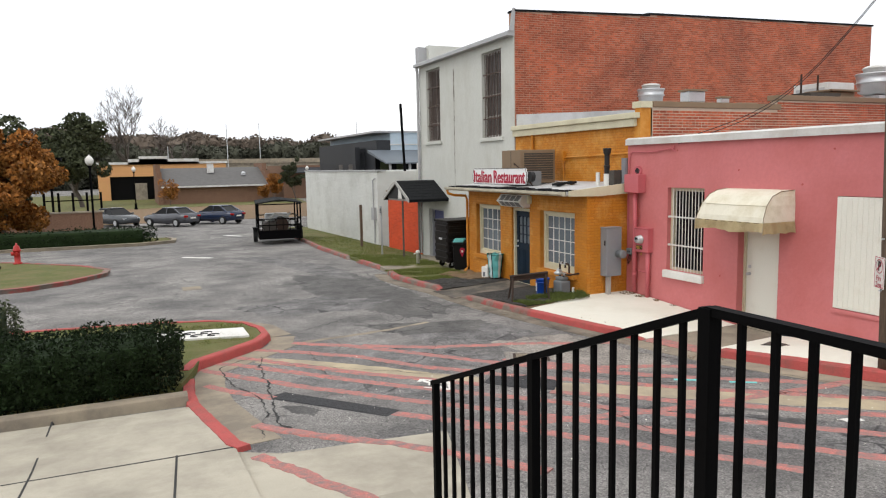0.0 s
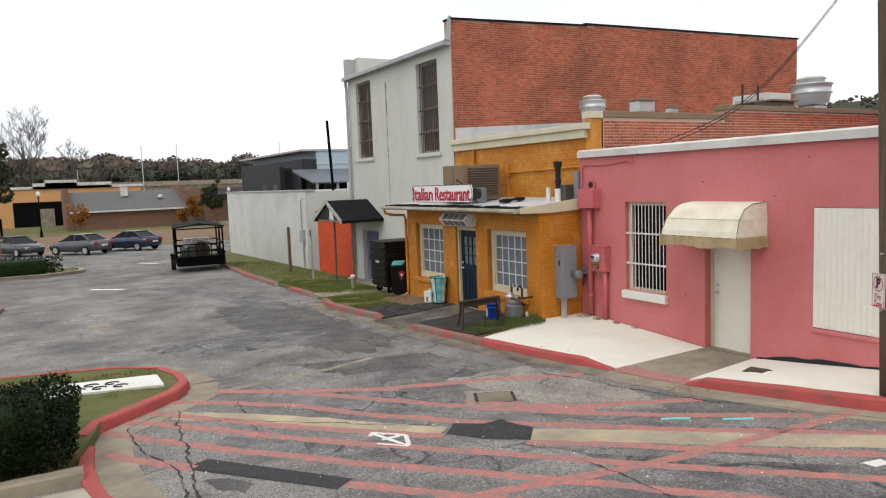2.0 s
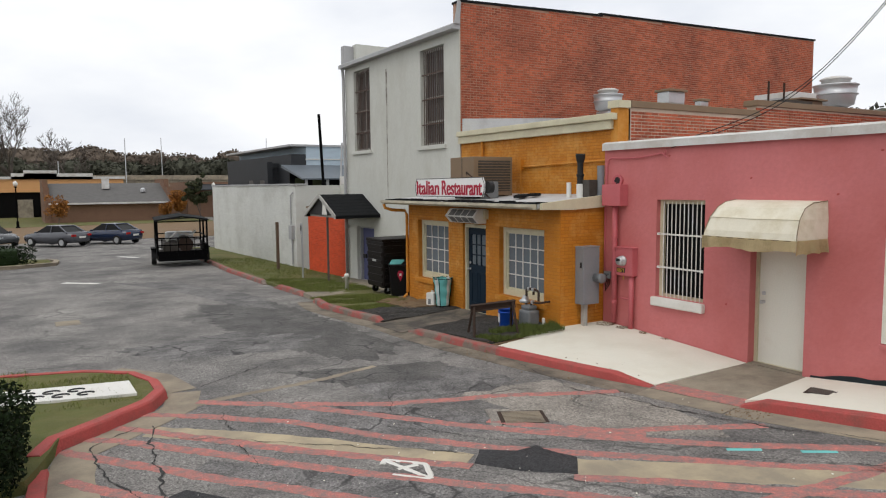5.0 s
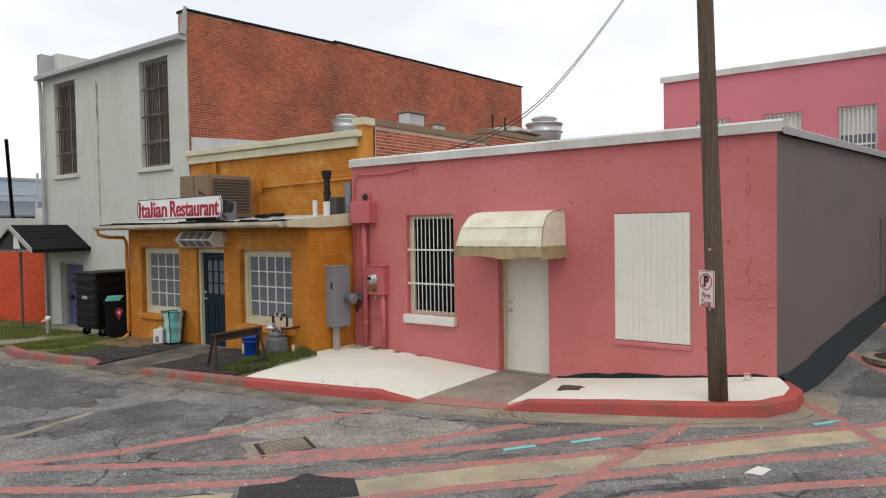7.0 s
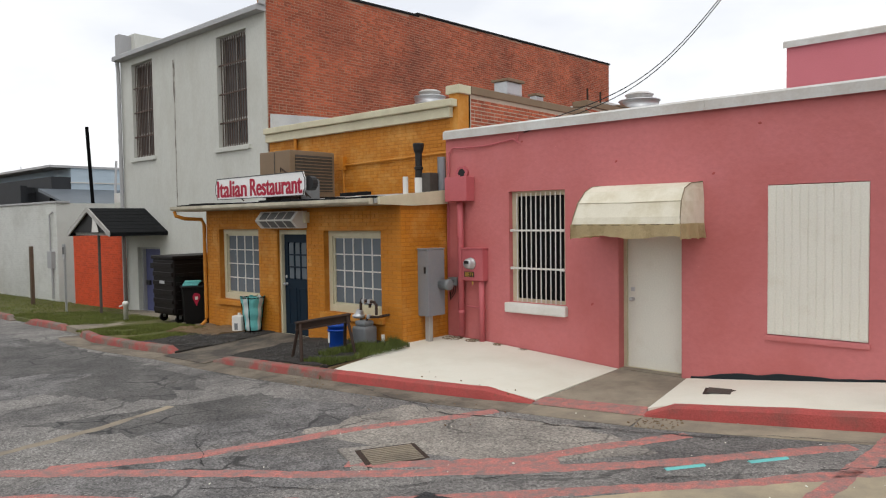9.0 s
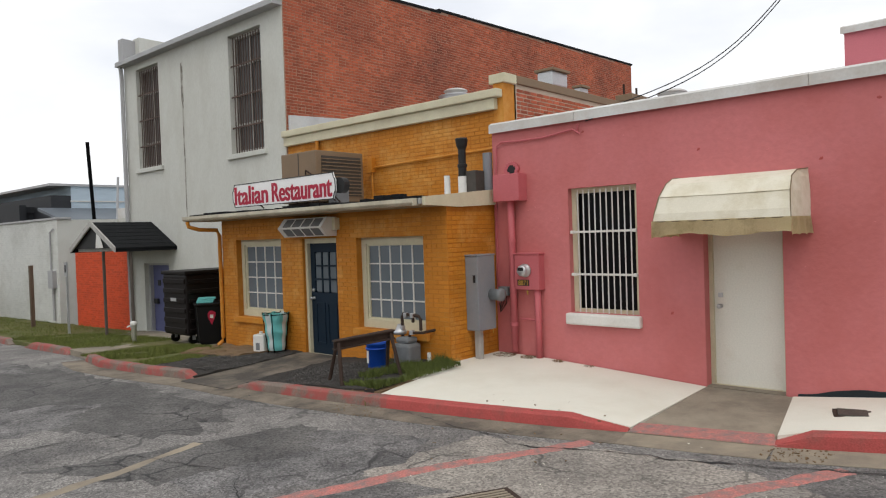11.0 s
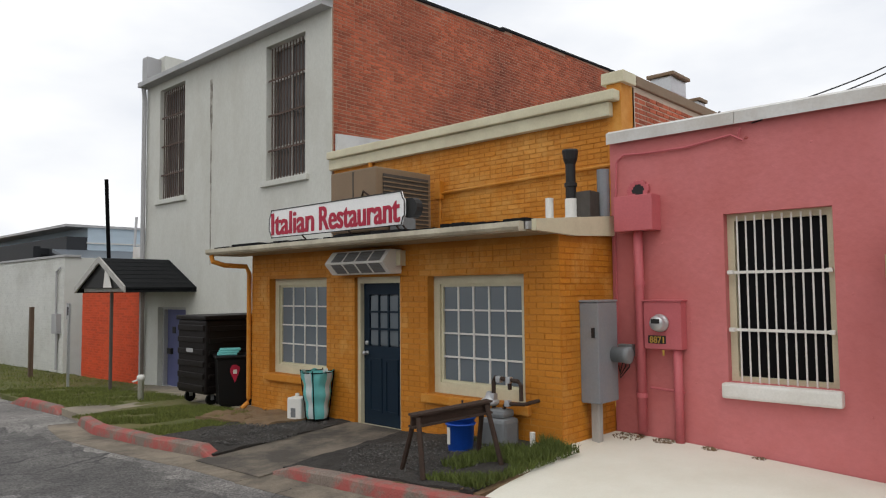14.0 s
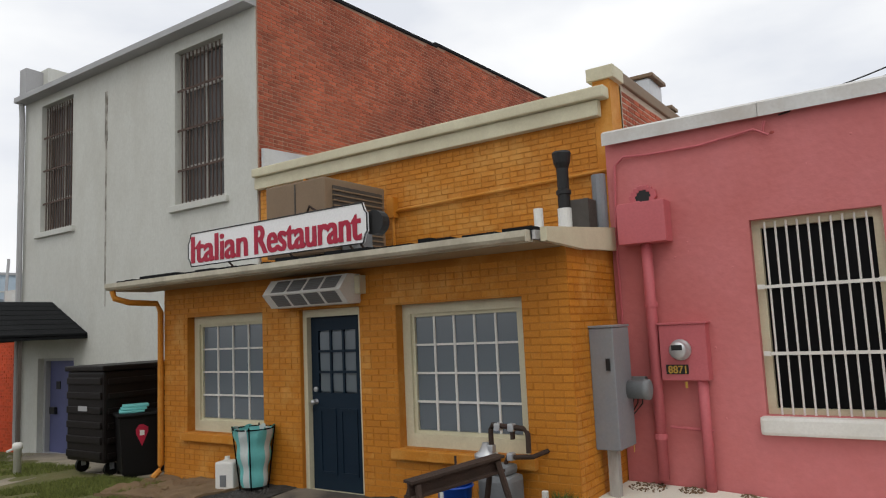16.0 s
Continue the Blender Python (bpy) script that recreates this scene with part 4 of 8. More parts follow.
def pane_window(y0, y1, z0, z1, cols, rows, parent):
    w = part("window", wall_with_holes("x", OX + 0.11, 0.09, y0, y1, z0, z1, [(y0 + 0.10, y1 - 0.10, z0 + 0.13, z1 - 0.10)]), "cream", parent, "cream multi-pane window")
    iy0, iy1, iz0, iz1 = y0 + 0.10, y1 - 0.10, z0 + 0.13, z1 - 0.10
    part("sash", wall_with_holes("x", OX + 0.14, 0.03, iy0, iy1, iz0, iz1, [(iy0 + 0.035, iy1 - 0.035, iz0 + 0.035, iz1 - 0.035)]), "cream", w)
    gy0, gy1, gz0, gz1 = iy0 + 0.035, iy1 - 0.035, iz0 + 0.035, iz1 - 0.035
    for i in range(cols):
        for j in range(rows):
            part("pane", box(OX + 0.163, OX + 0.167, gy0 + (gy1 - gy0) * i / cols + 0.008, gy0 + (gy1 - gy0) * (i + 1) / cols - 0.008, gz0 + (gz1 - gz0) * j / rows + 0.008, gz0 + (gz1 - gz0) * (j + 1) / rows - 0.008), "pane", w)
    part("backing", box(OX + 0.18, OX + 0.20, iy0, iy1, iz0, iz1), "trim_grey", w)
    for i in range(1, cols):
        yy = gy0 + (gy1 - gy0) * i / cols
        part("muntin", box(OX + 0.146, OX + 0.164, yy - 0.011, yy + 0.011, gz0, gz1), "white_paint", w)
    for j in range(1, rows):
        zz = gz0 + (gz1 - gz0) * j / rows
        part("muntin", box(OX + 0.144, OX + 0.162, gy0, gy1, zz - 0.011, zz + 0.011), "white_paint", w)
    part("sill", box(OX - 0.07, OX + 0.11, y0 - 0.08, y1 + 0.08, z0 - 0.11, z0 - 0.005, 0.012), "orange", w, "orange brick sill")
    return w


pane_window(*O_W1, 4, 4, orange)
pane_window(*O_W2, 5, 4, orange)

odoor = part("door", wall_with_holes("x", OX + 0.12, 0.05, 18.42, 19.22, -0.05, 1.90, [(18.53, 19.11, 1.03, 1.74)]), "blue_door", orange, "navy door with nine glass lights")
for i in range(3):
    for j in range(3):
        part("light", box(OX + 0.14, OX + 0.145, 18.54 + 0.19 * i + 0.012, 18.54 + 0.19 * (i + 1) - 0.012, 1.035 + 0.233 * j + 0.012, 1.035 + 0.233 * (j + 1) - 0.012), "pane", odoor, "pale curtained glass light")
for i in (1, 2):
    part("muntin", box(OX + 0.118, OX + 0.15, 18.53 + 0.193 * i - 0.014, 18.53 + 0.193 * i + 0.014, 1.03, 1.74), "blue_door", odoor)
    part("muntin", box(OX + 0.116, OX + 0.148, 18.53, 19.11, 1.03 + 0.2366 * i - 0.014, 1.03 + 0.2366 * i + 0.014), "blue_door", odoor)
part("backing", box(OX + 0.172, OX + 0.18, 18.43, 19.21, -0.04, 1.89), "pane", odoor)
for y0, y1 in ((18.53, 18.79), (18.85, 19.11)):
    pn = wall_with_holes("x", OX + 0.108, 0.014, y0, y1, 0.12, 0.86, [(y0 + 0.035, y1 - 0.035, 0.155, 0.825)])
    part("panel", pn, "blue_door", odoor)
for zz in (0.93, 1.07):
    kn = lathe([(0.03, 0), (0.03, 0.012), (0.012, 0.018), (0.013, 0.04), (0.03, 0.05), (0.028, 0.075), (0.01, 0.085)] if zz < 1 else [(0.03, 0), (0.03, 0.02), (0.02, 0.025)], sides=14)
    bmesh.ops.rotate(kn, verts=kn.verts[:], cent=(0, 0, 0), matrix=Matrix.Rotation(radians(-90), 3, "Y"))
    bmesh.ops.translate(kn, verts=kn.verts[:], vec=(OX + 0.12, 19.15, zz))
    part("knob" if zz < 1 else "deadbolt", kn, "galv", odoor, "", True)
part("frame", wall_with_holes("x", OX + 0.05, 0.14, O_DOOR[0], O_DOOR[1], -0.058, O_DOOR[3], [(18.42, 19.22, -0.05, 1.90)]), "cream", odoor)
part("step", box(OX - 0.06, OX + 0.25, 18.34, 19.3, -0.3, -0.056, 0.01), "concrete_old", odoor)

# ---- tall pale building with brick side ----
white = thing("stucco_building", "tall pale grey stucco building with red brick side", "building")
WX, WY0, WY1 = 12.02, 21.70, 29.25
W_W1, W_W2, W_DOOR = (27.25, 28.52, 4.09, 6.84), (22.52, 23.84, 4.03, 6.80), (27.1, 28.5, -0.46, 1.46)
part("front_wall", wall_with_holes("x", WX, 0.35, WY0 + 0.02, WY1, -1.2, 7.05, [W_W1, W_W2, W_DOOR]), "white_stucco", white)
def brick_top(x):
    return 7.74 + 0.040 * (x - 12.0) if x < 17.15 else 7.99 + 0.028 * (x - 17.15)


part("brick_side", prism([(WX + 0.02, 3.4), (28.4, 3.4), (28.4, brick_top(28.4)), (17.15, brick_top(17.15)), (17.149, brick_top(17.149)), (WX + 0.02, brick_top(WX))], "y", WY0, WY0 + 0.35), "mortar_red", white)
part("side_cap", prism([(WX, brick_top(WX) + 0.002), (17.2, brick_top(17.149) + 0.002), (17.2, brick_top(17.149) + 0.06), (WX, brick_top(WX) + 0.06)], "y", WY0 - 0.04, WY0 + 0.39), "shingle", white, "thin dark wall cap")
part("side_cap", prism([(17.12, brick_top(17.15) + 0.002), (28.45, brick_top(28.45) + 0.002), (28.45, brick_top(28.45) + 0.06), (17.12, brick_top(17.15) + 0.06)], "y", WY0 - 0.04, WY0 + 0.39), "shingle", white, "thin dark wall cap")
part("far_side", box(WX + 0.3, 28.2, WY1 - 0.35, WY1, -1.2, 7.9), "white_stucco", white)
part("rear_wall", box(27.9, 28.2, WY0 + 0.35, WY1 - 0.35, 0, 7.7), "mortar_red", white)
part("roof", box(WX + 0.35, 27.9, WY0 + 0.35, WY1 - 0.35, 6.9, 7.0), "trim_grey", white)
part("eave", prism([(11.78, 7.03), (11.78, 7.14), (11.83, 7.18), (12.6, 7.30), (12.6, 7.03)], "y", 21.705, 29.28), "trim_grey", white, "pale grey metal eave")
part("corner_flashing", prism([(11.83, 7.16), (12.0, 7.16), (12.05, 7.78), (12.05, 7.84), (11.96, 7.84)], "y", 21.66, 21.692), "trim_grey", white)
part("far_parapet", prism([(11.95, 7.2), (11.95, 7.85), (15.8, 7.72), (15.8, 7.2)], "y", 29.12, 29.40), "trim_grey", white, "grey metal-clad end parapet")
part("downspout", tube([(11.9, 29.2, 7.1), (11.93, 29.2, 6.7), (11.93, 29.2, -0.4)], 0.06, 8), "trim_grey", white, "grey downspout")


def barred_window(y0, y1, z0, z1, parent):
    w = part("window", wall_with_holes("x", WX + 0.13, 0.08, y0, y1, z0, z1, [(y0 + 0.09, y1 - 0.09, z0 + 0.08, z1 - 0.09)]), "old_wood", parent, "tall barred window in peeling grey wood")
    part("pane", box(WX + 0.195, WX + 0.20, y0 + 0.05, y1 - 0.05, z0 + 0.04, z1 - 0.04), "pane_old", w)
    for k in range(1, 4):
        zz = z0 + (z1 - z0) * k / 4
        part("rail", box(WX + 0.165, WX + 0.19, y0 + 0.09, y1 - 0.09, zz - 0.025, zz + 0.025), "old_wood", w)
    part("mullion", box(WX + 0.167, WX + 0.192, (y0 + y1) / 2 - 0.02, (y0 + y1) / 2 + 0.02, z0 + 0.08, z1 - 0.09), "old_wood", w)
    for k in range(11):
        yy = y0 + 0.09 + (y1 - y0 - 0.18) * (k + 0.5) / 11
        part("bar", tube([(WX + 0.05, yy, z0 + 0.02), (WX + 0.05, yy, z1 - 0.06)], 0.013, 6), "rust_bars", w)
    for k in (0.22, 0.48, 0.74):
        zz = z0 + (z1 - z0) * k
        part("cross_bar", box(WX + 0.03, WX + 0.04, y0 + 0.03, y1 - 0.03, zz - 0.02, zz + 0.02), "rust_bars", w)
    part("sill", box(WX - 0.07, WX + 0.12, y0 - 0.12, y1 + 0.12, z0 - 0.12, z0 - 0.004, 0.012), "white_stucco", w)


barred_window(*W_W1, white)
barred_window(*W_W2, white)
st = bmesh.new()
for k, (z0_, z1_, w_) in enumerate([(5.6, 6.6, 0.05), (5.0, 5.7, 0.035), (3.2, 5.1, 0.025), (2.4, 3.3, 0.018)]):
    box(WX - 0.0045 - 0.0005 * k, WX + 0.004, 26.02 - w_, 26.02 + w_, z0_, z1_, 0, st)
part("streak", st, "stain", white, "black weather streak down the stucco")
wdoor = part("door", box(WX + 0.22, WX + 0.27, 27.18, 28.42, -0.45, 1.40, 0.005), "purple_door", white, "scuffed slate-blue steel door")
part("frame", wall_with_holes("x", WX + 0.12, 0.14, 27.1, 28.5, -0.455, 1.46, [(27.18, 28.42, -0.45, 1.40)]), "trim_grey", wdoor)
part("lock_box", box(WX + 0.15, WX + 0.22, 28.12, 28.32, 0.32, 0.46, 0.01), "black_paint", wdoor)
part("handle", box(WX + 0.15, WX + 0.22, 27.35, 27.55, 0.28, 0.33, 0.01), "black_paint", wdoor)
part("peephole", box(WX + 0.205, WX + 0.22, 28.0, 28.16, 0.82, 0.98, 0.005), "black_paint", wdoor)

# ---- low walls and buildings up the street ----
low = thing("orange_red_wall", "low orange-red painted brick building", "building")
part("front_wall", box(12.0, 12.3, 29.27, 33.2, -1.2, 1.98), "orange_red", low)
part("cap", box(11.93, 12.35, 29.27, 33.26, 1.985, 2.07, 0.01), "brown_metal", low)
part("roof", box(12.3, 14.0, 29.3, 33.1, 1.8, 1.9), "shingle", low)
lw = thing("white_brick_building", "long low white painted brick building", "building")
part("front_wall", box(11.95, 12.3, 34.5, 48.8, -1.6, 2.92), "white_brick", lw)
part("recessed_wall", box(14.0, 14.3, 29.3, 34.5, -1.2, 2.95), "white_stucco", lw)
part("return_wall", box(12.3, 14.3, 34.5, 34.8, -1.4, 2.92), "white_brick", lw)
part("end_wall", box(12.3, 20.0, 48.5, 48.8, -1.6, 2.92), "white_brick", lw)
part("cap", box(11.9, 12.4, 34.45, 48.9, 2.925, 3.0, 0.01), "trim_grey", lw)
part("roof", box(12.3, 20.0, 34.8, 48.5, 2.6, 2.7), "roof_white", lw)
part("roof_band", box(14.0, 14.1, 29.3, 34.5, 2.955, 3.3), "metal_white", lw)

# ---- utility pole, sign and wires ----
pole = thing("utility_pole", "weathered grey-brown wooden utility pole on the corner pavement", "pole", (10.28, 8.67, 0))
pl = bmesh.new()
tube([(0, 0, 0.1), (0.0, 0.03, 1.2), (-0.01, 0.095, 3.5), (-0.02, 0.18, 6.5), (-0.03, 0.265, 9.5)], 0.15, 20, pl, radii=[0.112, 0.106, 0.096, 0.088, 0.08])
part("shaft", pl, "pole_wood", pole, "", True)
for z in (1.35, 2.05):
    part("bolt", tube([(-0.14, 0.05, z), (-0.185, 0.05, z)], 0.012, 8), "galv", pole)


def text_mesh(body, size, width=None, depth=0.002, bold=0.0):
    cu = bpy.data.curves.new("letters", "FONT")
    cu.body, cu.size, cu.extrude, cu.offset = body, size, depth, bold
    ob = bpy.data.objects.new("letters", cu)
    scene.collection.objects.link(ob)
    me = bpy.data.meshes.new_from_object(ob.evaluated_get(bpy.context.evaluated_depsgraph_get()))
    scene.collection.objects.unlink(ob)
    bpy.data.objects.remove(ob)
    bpy.data.curves.remove(cu)
    xs = [v.co.x for v in me.vertices]
    x0, x1 = min(xs), max(xs)
    k = (width / (x1 - x0)) if width else 1.0
    for v in me.vertices:
        v.co.x = (v.co.x - x0) * k
    return me


def text_on_x(name, me, x, y_left, z_base, mat, parent, lean=0.0):
    """Letters on a face that looks to -x; they run towards smaller y."""
    me.materials.append(M[mat])
    ob = new(name, me)
    ob.parent = parent
    inv = parent.matrix_world.inverted() if parent else Matrix()
    ob.matrix_local = inv @ Matrix(((0, 0, -1, x), (-1, 0, 0, y_left), (0, 1, 0, z_base), (0, 0, 0, 1)))
    return ob


sign = thing("no_parking_sign", "white metal no-parking fire zone sign on the pole", "sign", (10.145, 8.715, 1.37))
part("plate", box(-0.004, 0.004, -0.13, 0.13, 0.0, 0.43, 0.003), "white_paint", sign)
part("bracket", box(0.004, 0.06, -0.02, 0.02, 0.05, 0.36), "galv", sign)
part("border", wall_with_holes("x", -0.0062, 0.004, -0.123, 0.123, 0.007, 0.423, [(-0.116, 0.116, 0.014, 0.416)]), "red_letter", sign, "thin red printed border")
ring = bmesh.new()
for r0, r1 in ((0.098, 0.085),):
    n = 32
    a = [ring.verts.new((-0.007, r0 * math.cos(2 * math.pi * k / n), 0.30 + r0 * math.sin(2 * math.pi * k / n))) for k in range(n)]
    b = [ring.verts.new((-0.007, r1 * math.cos(2 * math.pi * k / n), 0.30 + r1 * math.sin(2 * math.pi * k / n))) for k in range(n)]
    for k in range(n):
        ring.faces.new((a[k], a[(k + 1) % n], b[(k + 1) % n], b[k]))
q = [ring.verts.new((-0.0085, y, 0.30 + z)) for y, z in ((-0.065, 0.056), (-0.056, 0.065), (0.065, -0.056), (0.056, -0.065))]
ring.faces.new(q)
part("symbol", ring, "red_letter", sign, "red ring with a bar")
text_on_x("letter", text_mesh("P", 0.165, 0.082, 0.001, 0.011), 10.139, 8.752, 1.62, "black_paint", sign)
text_on_x("lettering", text_mesh("Fire", 0.10, 0.125, 0.001, 0.001), 10.139, 8.778, 1.475, "red_letter", sign)
text_on_x("lettering", text_mesh("Zone", 0.10, 0.16, 0.001, 0.001), 10.139, 8.796, 1.388, "red_letter", sign)


sign.matrix_world = pose(10.165, 8.775, 1.37, 0, 0, -31)


def wire(name, ks, off, r=0.008):
    pts = [(11.58 + k + off, 14.17 - 1.4 * k, 3.5 + 0.5 * k + 0.46 * math.log(1 + math.exp((k - 1.2) / 0.25)) + off * 1.5) for k in ks]
    return tagged(part(name, tube(pts, r, 6), "black_paint"), "thin black overhead service cable", "cable", group="service cables")


wire("overhead_cable", [0.1 * k for k in range(26)] + [3.2, 5.0, 8.0], 0.0)
wire("overhead_cable", [0.1 * k for k in range(26)] + [3.2, 5.0, 8.0], 0.06)
wc = [(11.60, 14.30, 3.48), (11.61, 14.33, 3.36), (11.60, 14.27, 3.34), (11.61, 14.4, 3.42), (11.61, 14.9, 3.36), (11.61, 15.4, 3.36), (11.61, 15.66, 3.38), (11.61, 15.76, 3.30), (11.61, 15.80, 2.6), (11.61, 15.80, 1.0), (11.62, 15.79, 0.9)]
tagged(part("wall_cable", tube(wc, 0.013, 6), "pink_paint"), "painted-over service cable clipped to the wall", "cable")

# ---- electrical fittings on the pink wall ----
sbox = thing("junction_box", "pink painted metal box with a conduit below a broken hole", "electrical box", (PX, 15.47, 0))
part("cover", box(-0.22, 0.0, -0.24, 0.24, 2.45, 2.86, 0.008), "pink_paint", sbox)
hole = bmesh.new()
tube([(-0.03, 0.02, 2.94), (0.005, 0.02, 2.94)], 0.095, 12, hole)
part("hole", hole, "black_paint", sbox, "dark broken hole in the stucco")
tor = bmesh.new()
for k in range(14):
    a = 2 * math.pi * k / 14
    r = 0.11 + 0.025 * noise.noise((k * 1.3, 0, 0))
    box(-0.035, 0.0, 0.02 + r * math.cos(a) - 0.03, 0.02 + r * math.cos(a) + 0.03, 2.94 + 0.8 * r * math.sin(a) - 0.025, 2.94 + 0.8 * r * math.sin(a) + 0.025, 0.008, tor)
part("hole_rim", tor, "pink_paint", sbox)
part("conduit", tube([(-0.10, 0.0, 2.46), (-0.10, 0.0, 1.8), (-0.10, -0.0, 0.16)], 0.055, 12), "pink_paint", sbox, "thick pink conduit", True)
for z in (1.82, 0.55):
    part("clamp", tube([(-0.10, 0, z), (-0.10, 0, z + 0.05)], 0.066, 12), "pink_paint", sbox)
meter = thing("meter_box", "pink painted electric meter box with glass meter", "electric meter", (PX, 15.18, 0))
part("cabinet", box(-0.15, 0.0, -0.22, 0.22, 1.11, 1.64, 0.008), "pink_paint", meter)
part("lip", box(-0.165, 0.0, -0.235, 0.235, 1.64, 1.66, 0.004), "pink_paint", meter)
dial = lathe([(0.10, 0), (0.10, 0.03), (0.088, 0.035), (0.085, 0.10), (0.07, 0.13)], sides=20)
bmesh.ops.rotate(dial, verts=dial.verts[:], cent=(0, 0, 0), matrix=Matrix.Rotation(radians(-90), 3, "Y"))
bmesh.ops.translate(dial, verts=dial.verts[:], vec=(-0.15, 0.02, 1.40))
part("meter", dial, "galv", meter, "round glass electric meter", True)
part("dial_face", box(-0.284, -0.278, -0.03, 0.07, 1.40, 1.45), "black_paint", meter)
part("number_plate", box(-0.156, -0.15, -0.04, 0.17, 1.17, 1.26), "black_paint", meter)
text_on_x("lettering", text_mesh("8871", 0.10, 0.17, 0.001, 0.002), PX - 0.160, 15.18 + 0.15, 1.18, "yellow_paint", meter)
part("conduit", tube([(-0.08, -0.14, 1.12), (-0.08, -0.14, 0.05)], 0.05, 12), "pink_paint", meter, "", True)
part("elbow", tube([(-0.06, 0.2, 0.66), (-0.06, -0.20, 0.64)], 0.015, 8), "pink_paint", meter)
part("seal", box(-0.16, -0.15, -0.02, 0.0, 1.04, 1.10), "yellow_paint", meter)
ob = thing("outlet_box", "small grey weatherproof box lettered 809", "electrical box", (PX, 15.68, 0))
part("case", box(-0.09, 0.0, -0.09, 0.09, 1.0, 1.14, 0.01), "meter_grey", ob)
text_on_x("lettering", text_mesh("809", 0.06, 0.10, 0.001), PX - 0.093, 15.73, 1.05, "black_paint", ob)
for k in range(3):
    part("lead", tube([(-0.04, 0.03 - 0.03 * k, 1.0), (-0.06, 0.06 - 0.05 * k, 0.88), (-0.04, 0.09, 0.80 - 0.03 * k), (-0.02, 0.12, 0.88)], 0.007, 6), "black_paint", ob)

cab = thing("switch_cabinet", "grey metal switch cabinet on the orange side wall", "electrical box", (0, OY0, 0))
part("case", box(10.88, 11.30, -0.24, -0.004, 0.53, 1.64, 0.012), "box_grey", cab)
part("lid", box(10.87, 11.31, -0.245, 0.0, 1.642, 1.665, 0.006), "box_grey", cab)
hub = lathe([(0.085, 0), (0.085, 0.14), (0.095, 0.15), (0.095, 0.20), (0.06, 0.21)], sides=18)
bmesh.ops.rotate(hub, verts=hub.verts[:], cent=(0, 0, 0), matrix=Matrix.Rotation(radians(90), 3, "X"))
bmesh.ops.translate(hub, verts=hub.verts[:], vec=(11.20, -0.24, 1.05))
part("meter", hub, "meter_grey", cab, "round grey meter hub", True)
part("post", box(10.98, 11.07, -0.16, -0.07, 0.08, 0.53), "old_wood", cab, "grey wooden post")
part("latch", box(10.862, 10.87, -0.20, -0.16, 1.25, 1.36), "black_paint", cab)
part("tag", box(11.2, 11.215, -0.248, -0.244, 0.47, 0.53), "yellow_paint", cab)

# ---- restaurant sign ----
rs = thing("restaurant_sign", "long white sign with red Italian Restaurant lettering on the roof edge", "sign", (10.13, 19.35, 2.585))
outline = [(1.44, 0.03), (1.47, 0.11), (1.50, 0.14), (1.50, 0.32), (1.47, 0.35), (1.44, 0.445), (-1.40, 0.455), (-1.43, 0.37), (-1.46, 0.34), (-1.46, 0.15), (-1.43, 0.12), (-1.40, 0.03)]
part("board", prism(outline, "x", 0.0, 0.03), "sign_white", rs)
oz = bmesh.new()
for (ya, za), (yb, zb) in zip(outline, outline[1:] + outline[:1]):
    tube([(-0.001, ya, za), (-0.001, yb, zb)], 0.008, 6, oz)
part("border", oz, "black_paint", rs, "thin black edging")
for k, shift in enumerate((-0.010, 0.0, 0.010)):
    text_on_x("lettering", text_mesh("Italian", 0.47, 1.05, 0.001, 0.006), 10.124 - 0.0004 * k, 20.78 + shift, 2.66, "red_letter", rs)
    text_on_x("lettering", text_mesh("Restaurant", 0.47, 1.63, 0.001, 0.006), 10.124 - 0.0004 * k, 19.60 + shift, 2.66, "red_letter", rs)
part("lamp_end", tube([(0.05, -1.50, 0.24), (0.16, -1.50, 0.24)], 0.13, 16), "black_paint", rs, "round black end fitting")
for y in (-1.1, 0.0, 1.1):
    part("leg", tube([(0.03, y, 0.3), (0.4, y, -0.0)], 0.012, 6), "rust", rs)

# ---- roof units ----
ru = thing("roof_air_conditioner", "brown boxed air conditioner on the low roof", "air conditioner", (11.05, 19.32, 2.57))
part("case", box(-0.55, 0.55, -0.49, 0.50, 0.06, 0.95, 0.02), "brown_metal", ru)
for x in (-0.4, 0.4):
    part("skid", box(x - 0.05, x + 0.05, -0.46, 0.46, 0.0, 0.06), "rust", ru)
part("grille", box(-0.42, 0.48, -0.505, -0.49, 0.16, 0.86), "unit_grille", ru)
for k in range(11):
    part("louvre", box(-0.43, 0.49, -0.52, -0.50, 0.18 + 0.062 * k, 0.196 + 0.062 * k), "brown_metal", ru)
part("seam", box(-0.556, -0.55, -0.02, 0.0, 0.1, 0.92), "unit_grille", ru)
part("hose", tube([(-0.55, -0.2, 0.55), (-0.66, -0.35, 0.60), (-0.55, -0.6, 0.4), (-0.35, -0.75, 0.05)], 0.014, 6), "rust", ru)
part("disconnect", box(-0.35, -0.08, -0.80, -0.55, 0.0, 0.38, 0.02), "meter_grey", ru)
wu = thing("window_air_conditioner", "white through-wall air conditioner above the navy door", "air conditioner", (OX, 18.95, 2.02))
part("case", prism([(0.1, 0.0), (-0.20, 0.0), (-0.34, 0.15), (-0.20, 0.32), (0.1, 0.32)], "y", -0.62, 0.58), "white_paint", wu)
